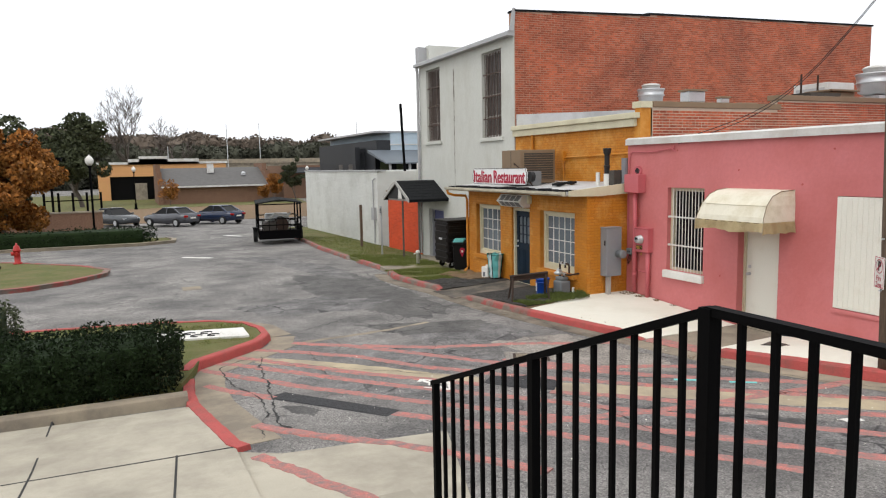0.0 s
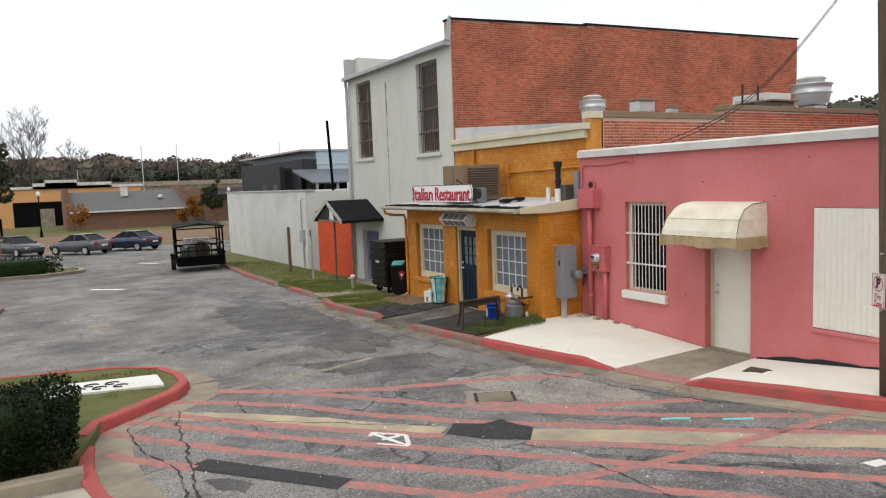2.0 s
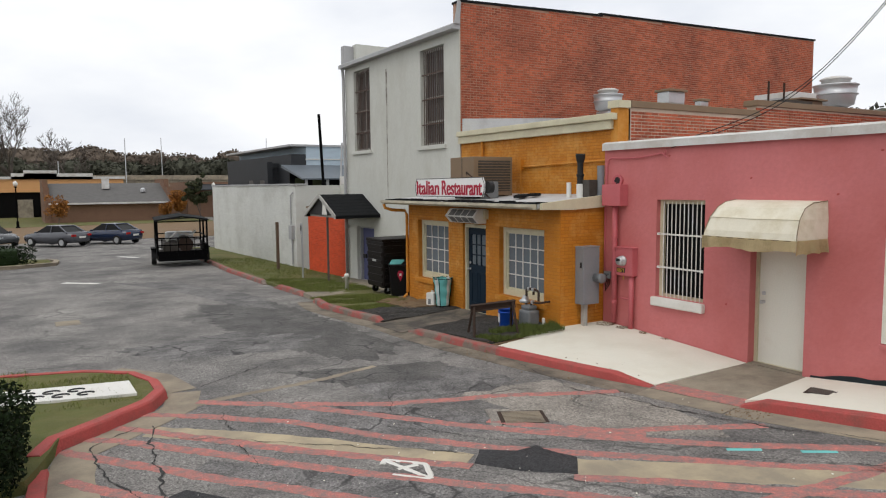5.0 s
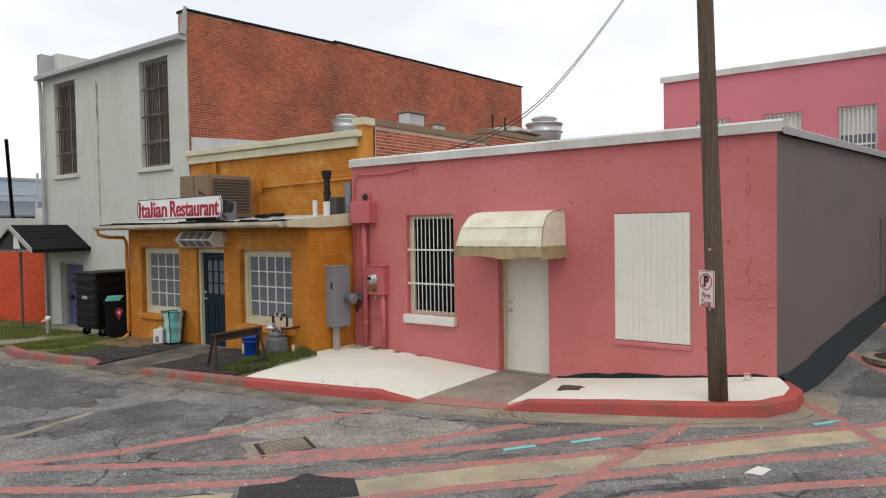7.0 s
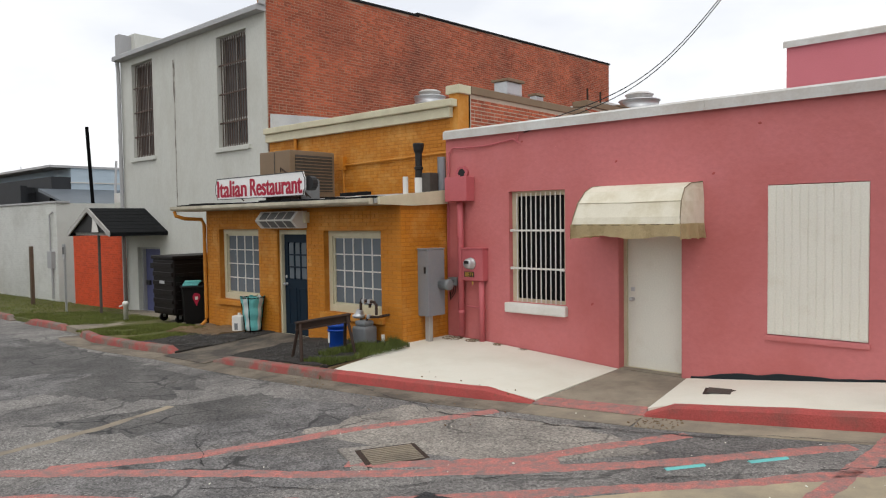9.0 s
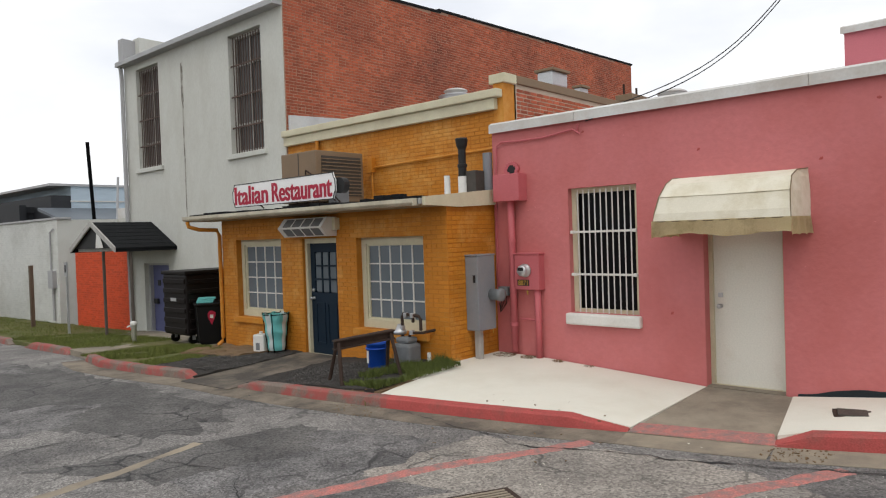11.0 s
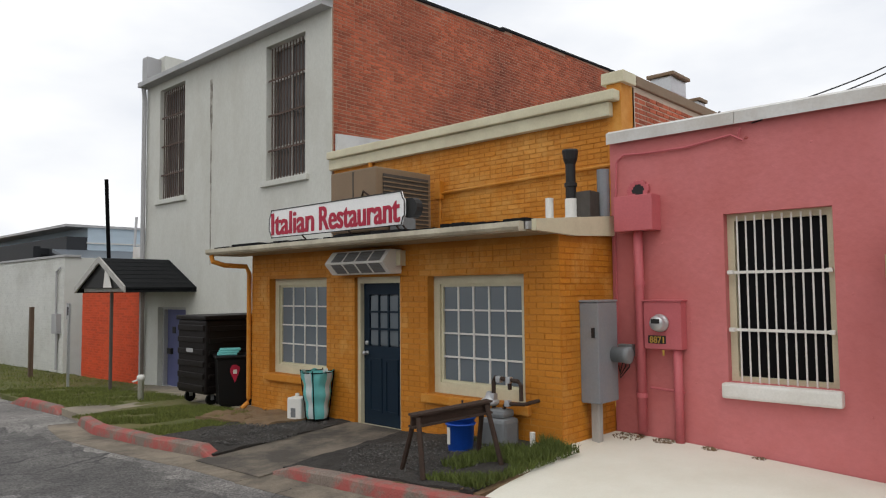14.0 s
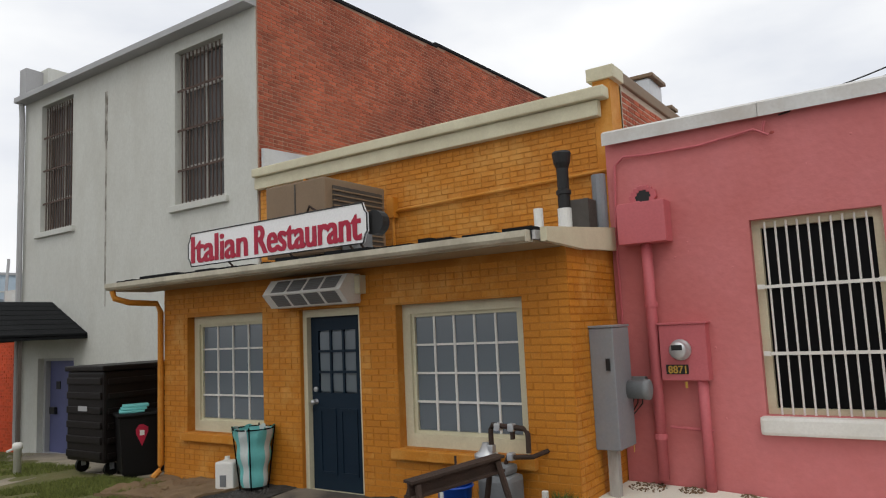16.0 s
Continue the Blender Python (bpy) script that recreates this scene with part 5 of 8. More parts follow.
for row, (xa, za, xb, zb) in enumerate(((-0.205, 0.005, -0.342, 0.145), (-0.342, 0.16, -0.205, 0.315))):
    for k in range(4):
        y0 = -0.57 + 0.26 * k
        gb = bmesh.new()
        d = Vector((zb - za, 0, -(xb - xa)))
        d = Vector((-abs(d.x), 0, d.z)).normalized() * 0.006
        c = [Vector((xa + (xb - xa) * f, y, za + (zb - za) * f)) for f, y in ((0.1, y0 + 0.02), (0.1, y0 + 0.24), (0.9, y0 + 0.24), (0.9, y0 + 0.02))]
        lo_, hi_ = [gb.verts.new(p - d) for p in c], [gb.verts.new(p + d) for p in c]
        gb.faces.new(hi_)
        for i in range(4):
            gb.faces.new((lo_[i], lo_[(i + 1) % 4], hi_[(i + 1) % 4], hi_[i]))
        part("grille", gb, "ac_grille", wu, "dark louvred grille")
        for s in range(1, 6):
            f = 0.1 + 0.8 * s / 6
            p0 = Vector((xa + (xb - xa) * f, 0, za + (zb - za) * f)) + d * 1.6
            part("slat", tube([(p0.x, y0 + 0.02, p0.z), (p0.x, y0 + 0.24, p0.z)], 0.005, 4), "meter_grey", wu)
part("cord_box", box(-0.1, 0.0, -0.70, -0.62, 0.1, 0.3, 0.005), "cream", wu)

vs = thing("vent_stack", "black and white plumbing vent stack on the low roof", "vent pipe", (11.32, 16.22, 2.60))
part("white_base", tube([(0, 0, 0), (0, 0, 0.28)], 0.075, 14), "white_paint", vs)
part("black_pipe", lathe([(0.065, 0.28), (0.065, 0.42), (0.078, 0.43), (0.078, 0.47), (0.06, 0.48), (0.062, 0.70), (0.085, 0.76), (0.10, 0.86), (0.09, 0.88)], sides=16), "black_paint", vs, "black flared pipe")
v2 = thing("vent_pipe", "short white plastic vent pipe on the low roof", "vent pipe", (11.27, 16.50, 2.59))
part("pipe", tube([(0, 0, 0), (0, 0, 0.32)], 0.05, 12), "white_paint", v2)
v3 = thing("roof_box", "dark square vent box on the low roof", "roof vent", (11.42, 16.08, 2.60))
part("case", box(-0.1, 0.12, -0.12, 0.10, 0, 0.36, 0.01), "unit_grille", v3)
v4 = thing("flue_pipe", "dark blue-grey flue pipe against the upper wall", "vent pipe", (11.62, 15.95, 2.62))
part("pipe", tube([(0, 0, 0), (0, 0, 0.62)], 0.075, 12), "box_grey", v4)
cd = thing("wall_conduit", "orange painted conduit run along the upper wall", "pipe")
part("pipe", tube([(11.99, 15.95, 3.36), (11.99, 18.9, 3.30), (11.99, 18.98, 3.28)], 0.022, 8), "orange", cd)
part("elbow_box", box(11.93, 12.03, 18.95, 19.07, 3.20, 3.48, 0.01), "orange", cd)
part("drop", tube([(11.98, 19.0, 3.25), (11.98, 19.0, 2.65)], 0.022, 8), "orange", cd)
part("scupper", tube([(11.97, 20.6, 4.1), (11.97, 20.6, 2.66)], 0.04, 8), "orange", cd)
sg2 = thing("scrap", "dark broken roofing scraps lying on the low roof", "debris", (10.8, 17.6, 2.56))
for k in range(5):
    part("piece", box(-0.1 + 0.13 * k, 0.05 + 0.13 * k, -0.2 + 0.1 * (k % 3), 0.02 + 0.1 * (k % 3), 0.03 + 0.01 * k, 0.09 + 0.01 * k, 0.01), "shingle", sg2)


def mushroom_fan(x, y, z, s, name="roof_fan", label="round aluminium exhaust fan on the roof"):
    f = thing(name, label, "roof fan", (x, y, z), group="roof exhaust fans")
    part("curb", box(-0.32 * s, 0.32 * s, -0.32 * s, 0.32 * s, -1.1, 0.25 * s), "galv", f)
    part("bowl", lathe([(0.3 * s, 0.25 * s), (0.5 * s, 0.35 * s), (0.55 * s, 0.6 * s), (0.55 * s, 0.62 * s), (0.60 * s, 0.63 * s), (0.60 * s, 0.66 * s), (0.55 * s, 0.67 * s), (0.58 * s, 0.88 * s), (0.62 * s, 0.90 * s), (0.60 * s, 0.93 * s), (0.4 * s, 0.95 * s)], sides=24), "galv", f, "", True)
    part("hood", lathe([(0.38 * s, 0.93 * s), (0.38 * s, 1.06 * s), (0.42 * s, 1.07 * s), (0.42 * s, 1.10 * s), (0.3 * s, 1.16 * s), (0.1 * s, 1.18 * s)], sides=24), "metal_white", f, "", True)
    return f


mushroom_fan(16.2, 20.4, 4.75, 0.70)
mushroom_fan(23.3, 17.9, 4.85, 1.05)
rb = thing("roof_cooler", "pale blue-white metal roof cooler", "roof unit", (21.2, 18.2, 4.3))
part("case", box(-0.6, 0.6, -0.6, 0.6, 0, 1.15, 0.02), "metal_white", rb)
part("grille", box(-0.62, -0.6, -0.5, 0.5, 0.1, 1.0), "trim_grey", rb)
for x, y, z, w, h in ((13.75, 16.05, 4.56, 0.26, 0.26), (14.75, 16.05, 4.56, 0.14, 0.12), (16.4, 17.0, 4.2, 0.3, 0.42), (17.6, 17.2, 4.2, 0.28, 0.40), (18.2, 17.3, 4.2, 0.25, 0.42), (20.0, 17.0, 4.6, 0.55, 0.45)):
    u = thing("roof_vent", "small grey-green metal roof vent box", "roof vent", (x, y, z), group="roof vent boxes")
    part("case", box(-w, w, -w * 0.6, w * 0.6, -0.3 if z < 4.5 else 0.0, h, 0.03), "brown_metal" if w > 0.3 else "galv", u)
    part("hood", box(-w * 1.1, w * 1.1, -w * 0.8, w * 0.8, h, h + 0.05, 0.01), "brown_metal", u)
for x in (19.2, 19.9):
    u = thing("roof_mast", "thin rusty pipe mast on the roof", "vent pipe", (x, 17.4, 4.3), group="roof masts")
    part("pipe", tube([(0, 0, -0.4), (0, 0, 1.3)], 0.03, 6), "rust", u)
sc = thing("roof_scoop", "dark slanted metal roof scoop", "roof vent", (18.9, 16.6, 4.4))
part("case", prism([(-0.5, 0), (0.35, 0), (0.55, 0.55), (-0.7, 0.55)], "y", -0.3, 0.3), "unit_grille", sc)

# ---- sawhorse, bucket, gas meter, bag, jug ----
sh = thing("sawhorse", "rusty steel beam sawhorse on bent legs", "sawhorse", (0, 0, 0))
A_, B_ = Vector((8.86, 16.44, 0.62)), Vector((9.57, 16.18, 0.68))
bd = (B_ - A_).normalized()
bs = Vector((-bd.y, bd.x, 0)).normalized()


def ibeam(a, b, w, h):
    bm = bmesh.new()
    prof = [(-w, 0), (w, 0), (w, 0.02), (0.012, 0.02), (0.012, h - 0.02), (w, h - 0.02), (w, h), (-w, h), (-w, h - 0.02), (-0.012, h - 0.02), (-0.012, 0.02), (-w, 0.02)]
    ra = [bm.verts.new(a + bs * o + Vector((0, 0, z - h))) for o, z in prof]
    rbb = [bm.verts.new(b + bs * o + Vector((0, 0, z - h))) for o, z in prof]
    n = len(prof)
    for i in range(n):
        bm.faces.new((ra[i], ra[(i + 1) % n], rbb[(i + 1) % n], rbb[i]))
    bm.faces.new(ra[::-1])
    bm.faces.new(rbb)
    bmesh.ops.recalc_face_normals(bm, faces=bm.faces[:])
    return bm


part("beam", ibeam(A_ - bd * 0.06, B_ + bd * 0.06, 0.06, 0.13), "rust", sh)
for end, s in ((A_, -1), (B_, 1)):
    for k in (-1, 1):
        foot_ = end + bs * 0.24 * k + bd * 0.05 * s
        part("leg", tube([end + bs * 0.04 * k - Vector((0, 0, 0.04)), (foot_.x, foot_.y, 0.05)], 0.026, 6), "rust", sh)
bk = thing("bucket", "blue plastic bucket standing in the grass", "bucket", (9.88, 16.78, 0.03))
part("pail", lathe([(0.13, 0), (0.135, 0.01), (0.155, 0.36), (0.17, 0.365), (0.17, 0.40), (0.16, 0.41), (0.145, 0.40), (0.12, 0.03)], sides=22), "blue_plastic", bk, "", True)
part("rim", lathe([(0.165, 0.30), (0.17, 0.31), (0.165, 0.32)], sides=22), "blue_plastic", bk)
part("mark", box(-0.150, -0.146, 0.02, 0.06, 0.10, 0.28), "white_paint", bk, "small white printed bars")
part("stick", tube([(0.02, 0.0, 0.1), (0.06, 0.02, 0.55)], 0.012, 6), "rust", bk)
gm = thing("gas_meter", "grey gas meter with rusty pipes at the orange wall", "gas meter", (10.27, 16.54, 0.05))
part("body", box(-0.14, 0.14, -0.17, 0.17, 0.0, 0.33, 0.05), "meter_grey", gm)
part("top", box(-0.11, 0.11, -0.13, 0.13, 0.33, 0.42, 0.04), "meter_grey", gm)
part("regulator", lathe([(0.09, 0.45), (0.11, 0.47), (0.11, 0.50), (0.06, 0.53), (0.03, 0.60)], (0, 0.14, 0), 16), "galv", gm, "", True)
part("pipe", tube([(0, 0.08, 0.40), (0, 0.08, 0.72), (0, 0.06, 0.76), (0.0, -0.26, 0.74), (0.0, -0.30, 0.70), (0, -0.30, 0.55), (0.0, -0.30, 0.53)], 0.024, 8), "rust", gm, "rusty elbow pipe")
part("pipe", tube([(0, -0.06, 0.42), (0, -0.08, 0.48), (0.0, -0.34, 0.50), (0.29, -0.38, 0.52)], 0.022, 8), "rust", gm)
for p in ((0, 0.0, 0.745), (0, -0.14, 0.745), (0, -0.12, 0.49), (0, 0.08, 0.55)):
    part("fitting", box(p[0] - 0.035, p[0] + 0.035, p[1] - 0.03, p[1] + 0.03, p[2] - 0.035, p[2] + 0.035, 0.012), "galv", gm)
part("valve", box(-0.02, 0.02, -0.16, -0.13, 0.64, 0.72, 0.005), "rust", gm)
st2 = thing("pipe_stub", "short white plastic pipe stub at the wall foot", "pipe", (10.3, 16.12, 0.1))
part("stub", tube([(0, 0, 0), (0, 0, 0.16)], 0.03, 10), "white_paint", st2)

M["bag"] = material("striped_tarp_bag", (0.16, 0.52, 0.50), (0.12, 0.42, 0.41), 2.0, 0.5, 0.2, 40)
M["bag_white"] = material("white_tarp_stripe", (0.60, 0.66, 0.64), None, 2.0, 0.5, 0.2, 40)
bag = thing("trash_bag", "aqua and white striped plastic bag on a wire stand", "bag", (10.27, 19.84, -0.06))
for si in range(12):
    bb = bmesh.new()
    grid_ = []
    for j in range(13):
        z = 0.06 + 0.66 * j / 12
        r = 0.14 + 0.085 * (j / 12) + 0.012 * math.sin(j * 1.3)
        line = []
        for k in range(4):
            a = 2 * math.pi * (si + k / 3) / 12
            rr = r * (1 + 0.09 * noise.noise((math.cos(a) * 3, math.sin(a) * 3, z * 5))) + (0.03 * math.sin(a * 9) if j > 11 else 0)
            line.append(bb.verts.new((rr * math.cos(a), rr * math.sin(a), z + (0.02 * math.sin(a * 7) if j > 10 else 0))))
        grid_.append(line)
    for a, b in zip(grid_, grid_[1:]):
        for k in range(3):
            bb.faces.new((a[k], a[k + 1], b[k + 1], b[k]))
    part("stripe", bb, "bag" if si % 3 else "bag_white", bag, "", True)
part("bottom", lathe([(0.02, 0.075), (0.14, 0.08), (0.14, 0.09)], sides=12), "bag", bag)
for a in (0.6, 2.2, 3.8, 5.3):
    part("wire_leg", tube([(0.16 * math.cos(a), 0.16 * math.sin(a), 0), (0.25 * math.cos(a), 0.25 * math.sin(a), 0.74)], 0.008, 6), "black_iron", bag)
part("hoop", tube([(0.235 * math.cos(2 * math.pi * k / 20), 0.235 * math.sin(2 * math.pi * k / 20), 0.71) for k in range(21)], 0.008, 6), "black_iron", bag)
jug = thing("plastic_jug", "white square plastic jug beside the bag", "container", (10.2, 20.2, -0.06), turn=20)
part("body", box(-0.11, 0.11, -0.12, 0.12, 0, 0.33, 0.025), "white_paint", jug)
part("cap", tube([(0.05, 0.05, 0.33), (0.05, 0.05, 0.37)], 0.03, 10), "white_paint", jug)
part("mark", box(-0.116, -0.111, -0.03, 0.05, 0.05, 0.18), "meter_grey", jug, "grey printed bars")

# ---- bins ----
dump = thing("rolling_bin", "tall dark brown ribbed plastic bin on wheels", "bin", (11.1, 23.55, -0.19))
part("shell", box(-0.80, 0.75, -0.50, 0.50, 0.20, 1.50, 0.04), "brown_plastic", dump)
part("lid", box(-0.83, 0.78, -0.53, 0.53, 1.50, 1.58, 0.02), "brown_plastic", dump)
for k in range(6):
    part("rib", box(-0.83, -0.79, -0.46, 0.46, 0.26 + 0.21 * k, 0.36 + 0.21 * k, 0.012), "brown_plastic", dump)
    part("rib", box(-0.74, 0.72, -0.53, -0.49, 0.26 + 0.21 * k, 0.34 + 0.21 * k, 0.012), "brown_plastic", dump)
part("sticker", box(-0.835, -0.832, -0.12, 0.12, 0.93, 1.0), "trim_grey", dump, "small pale printed bar")
part("notice", box(0.18, 0.42, -0.536, -0.532, 1.20, 1.44), "white_paint", dump, "white paper notice")
for x in (-0.62, 0.55):
    for y in (-0.38, 0.38):
        w_ = lathe([(0.03, -0.03), (0.10, -0.025), (0.10, 0.025), (0.03, 0.03)], sides=14)
        bmesh.ops.rotate(w_, verts=w_.verts[:], cent=(0, 0, 0), matrix=Matrix.Rotation(radians(90), 3, "X"))
        bmesh.ops.translate(w_, verts=w_.verts[:], vec=(x, y, 0.10))
        part("wheel", w_, "plastic_black", dump)
        part("caster", box(x - 0.03, x + 0.03, y - 0.05, y + 0.05, 0.10, 0.22), "galv", dump)
cart = thing("wheeled_cart", "black plastic wheeled bin with a small red badge", "bin", (10.66, 22.72, -0.16), turn=-24)
part("shell", prism([(-0.27, 0.06), (0.27, 0.06), (0.31, 0.82), (-0.31, 0.82)], "y", -0.30, 0.30), "plastic_black", cart)
part("lid", box(-0.34, 0.34, -0.33, 0.34, 0.82, 0.88, 0.025), "plastic_black", cart)
part("grip", tube([(-0.28, 0.37, 0.84), (0.28, 0.37, 0.84)], 0.018, 8), "plastic_black", cart)
bdg = bmesh.new()
bdg.faces.new([bdg.verts.new(p) for p in ((-0.02, -0.304, 0.42), (0.06, -0.304, 0.62), (0.06, -0.304, 0.68), (0.0, -0.304, 0.72), (-0.06, -0.304, 0.72), (-0.10, -0.304, 0.66), (-0.10, -0.304, 0.60))])
part("badge", bdg, "red_letter", cart, "red cone-shaped badge")
part("badge_mark", box(-0.05, 0.01, -0.309, -0.306, 0.57, 0.64), "white_paint", cart)
bx = bmesh.new()
for k in range(3):
    box(-0.28 + 0.02 * k, 0.05 + 0.03 * k, -0.26 + 0.03 * k, 0.10, 0.88 + 0.035 * k, 0.914 + 0.035 * k, 0.014, bx)
tagged(part("folded_tarp", bx, "bag"), "folded aqua plastic tarp lying on the bin lid", "tarp").matrix_world = pose(10.66, 22.72, -0.158, 0, 0, -30)
for y in (-0.2, 0.2):
    part("wheel", tube([(y * 1.2 - 0.03, 0.26, 0.10), (y * 1.2 + 0.03, 0.26, 0.10)], 0.10, 14), "plastic_black", cart)
part("foot", box(-0.25, 0.25, -0.28, -0.18, 0.0, 0.07), "plastic_black", cart)

# ---- canopy over the blue door ----
can = thing("door_canopy", "black-shingled gabled canopy on wooden posts over the blue door", "canopy", (0, 0, 0))
CY, CE, CZ, CA = 27.97, 1.36, 1.92, 2.60
for s in (-1, 1):
    nrow = 7
    for r in range(nrow):
        sl = bmesh.new()
        f0, f1 = r / nrow, (r + 1) / nrow
        ya, yb = CY + s * CE * (1 - f0), CY + s * CE * (1 - f1)
        za, zb = CZ + (CA - CZ) * f0, CZ + (CA - CZ) * f1
        lift_ = 0.008
        vs_ = [sl.verts.new(p) for p in ((10.42, ya, za + lift_), (WX, ya, za + lift_), (WX, yb, zb), (10.42, yb, zb), (10.42, ya, za - 0.05), (WX, ya, za - 0.05), (WX, yb, zb - 0.05), (10.42, yb, zb - 0.05))]
        for fidx in ((0, 1, 2, 3), (4, 5, 6, 7), (0, 1, 5, 4), (3, 2, 6, 7), (0, 3, 7, 4), (1, 2, 6, 5)):
            sl.faces.new([vs_[i] for i in fidx])
        bmesh.ops.recalc_face_normals(sl, faces=sl.faces[:])
        part("shingle_course", sl, "shingle", can)
    part("rafter", prism([(CY + s * CE, CZ - 0.10), (CY + s * CE, CZ + 0.03), (CY, CA + 0.03), (CY, CA - 0.11)], "x", 10.38, 10.42), "old_wood", can, "grey gable board")
    part("eave_board", box(10.42, WX, CY + s * (CE - 0.03), CY + s * CE, CZ - 0.10, CZ - 0.03), "shingle", can)
part("gable_paper", prism([(27.35, 1.93), (27.8, 1.93), (27.72, 2.33), (27.5, 2.2)], "x", 10.43, 10.436), "white_paint", can, "torn white sheet in the gable")
part("gable_board", prism([(CY - 1.2, 1.92), (CY + 1.2, 1.92), (CY, 2.5)], "x", 10.46, 10.48), "black_paint", can, "dark boarding inside the gable")
for x, y in ((10.60, 27.75), (10.85, 26.75)):
    part("post", box(x - 0.03, x + 0.03, y - 0.03, y + 0.03, -0.5, CZ + 0.05, 0.005), "bark", can, "thin wooden post")
part("beam", box(10.55, 10.65, 26.7, 29.2, CZ - 0.08, CZ), "old_wood", can)
bol = thing("pipe_bollard", "white dented pipe bollard beside the walkway", "bollard", (10.05, 25.0, -0.3))
part("tube", lathe([(0.055, 0), (0.055, 0.44), (0.075, 0.45), (0.075, 0.52), (0.05, 0.55)], sides=12), "white_paint", bol, "", True)
part("tap", tube([(0, 0, 0.48), (-0.10, 0.12, 0.42)], 0.02, 6), "white_paint", bol)
wp = thing("wooden_post", "grey weathered wooden post in the lawn", "post", (10.7, 33.3, -0.55))
part("shaft", box(-0.055, 0.055, -0.055, 0.055, -0.1, 2.0, 0.01), "pole_wood", wp)
sp = thing("sign_post", "thin metal post with a small faded sign", "sign post", (10.3, 29.4, -0.42))
part("shaft", box(-0.025, 0.025, -0.025, 0.025, -0.1, 2.0), "galv", sp)
part("plate", box(-0.032, -0.027, -0.09, 0.09, 1.62, 2.0), "trim_grey", sp)
part("mark", box(-0.036, -0.033, -0.05, 0.05, 1.72, 1.92), "black_paint", sp, "dark unreadable bars")
ub = thing("utility_box", "grey utility meter box with pipes on the white brick wall", "electrical box", (11.95, 34.0 + 0.9, 0))
part("case", box(-0.15, 0.0, -0.2, 0.2, 0.6, 1.2, 0.01), "trim_grey", ub)
part("pipe", tube([(-0.06, 0, 0.6), (-0.06, 0, -0.5)], 0.04, 8), "trim_grey", ub)
part("pipe", tube([(-0.06, 0.1, 1.2), (-0.06, 0.1, 2.5), (-0.06, -0.2, 2.6)], 0.03, 8), "trim_grey", ub)

# ---- iron rail beside the stairs ----
rail = thing("iron_railing", "black painted iron railing with square pickets", "railing", (0, 0, 0))


def rail_top(y):
    return 2.72 if y < 4.13 else 2.72 - 0.385 * (y - 4.13)


RX = 2.40
part("top_rail", prism([(1.0, 2.72), (4.13, 2.72), (6.17, rail_top(6.17)), (6.17, rail_top(6.17) - 0.026), (4.12, 2.694), (1.0, 2.694)], "x", RX - 0.02, RX + 0.02), "black_iron", rail)
part("bottom_rail", prism([(1.0, 1.72), (4.13, 1.72), (6.15, rail_top(6.15) - 1.04), (6.15, rail_top(6.15) - 1.08), (4.12, 1.68), (1.0, 1.68)], "x", RX - 0.018, RX + 0.018), "black_iron", rail)
yy = 1.1
while yy < 6.12:
    if min(abs(yy - p) for p in (4.13, 5.10, 6.14)) > 0.04:
        part("picket", box(RX - 0.009, RX + 0.009, yy - 0.009, yy + 0.009, rail_top(yy) - 1.05, rail_top(yy) - 0.02), "black_iron", rail)
    yy += 0.112
for y, w in ((4.13, 0.024), (5.10, 0.021), (6.14, 0.018), (2.4, 0.024)):
    part("post", box(RX - w, RX + w, y - w, y + w, rail_top(y) - 1.25, rail_top(y) - 0.004, 0.003), "black_iron", rail)
part("stringer", box(2.30, 2.52, 4.9, 6.9, -0.3, 0.95), "concrete", stairs)

# ---- paint, cracks and patches on the roadway ----
def ribbon(name, pts, w, mat, label, category, above=0.006, wobble=0.01, kind="structure", ragged=0.0, step=0.12):
    """A flat strip that follows the roadway along points (x, y)."""
    p3 = resample([(*p, 0) for p in pts], step)
    V, F = [], []
    for i, p in enumerate(p3):
        d = (p3[min(i + 1, len(p3) - 1)] - p3[max(i - 1, 0)]).normalized()
        s = Vector((-d.y, d.x, 0))
        a = w / 2 + ragged * noise.noise((p.x * 7, p.y * 7, 0))
        b = w / 2 + ragged * noise.noise((p.x * 7, p.y * 7, 9))
        c = p + s * wobble * noise.noise((p.x * 1.5, p.y * 1.5, 3))
        for q, up in ((c + s * (a + 0.014), 0.0005), (c + s * a, above), (c - s * b, above), (c - s * (b + 0.014), 0.0005)):
            V.append((q.x, q.y, G(q.x, q.y) + up))
        if i:
            k = 4 * i
            F += [(k - 4 + j, k - 3 + j, k + 1 + j, k + j) for j in range(3)]
    F += [(0, 1, 2, 3), (len(V) - 4, len(V) - 3, len(V) - 2, len(V) - 1)]
    ob = stuff_mesh(name, V, F, mat)
    return tagged(ob, label, category, kind=kind)


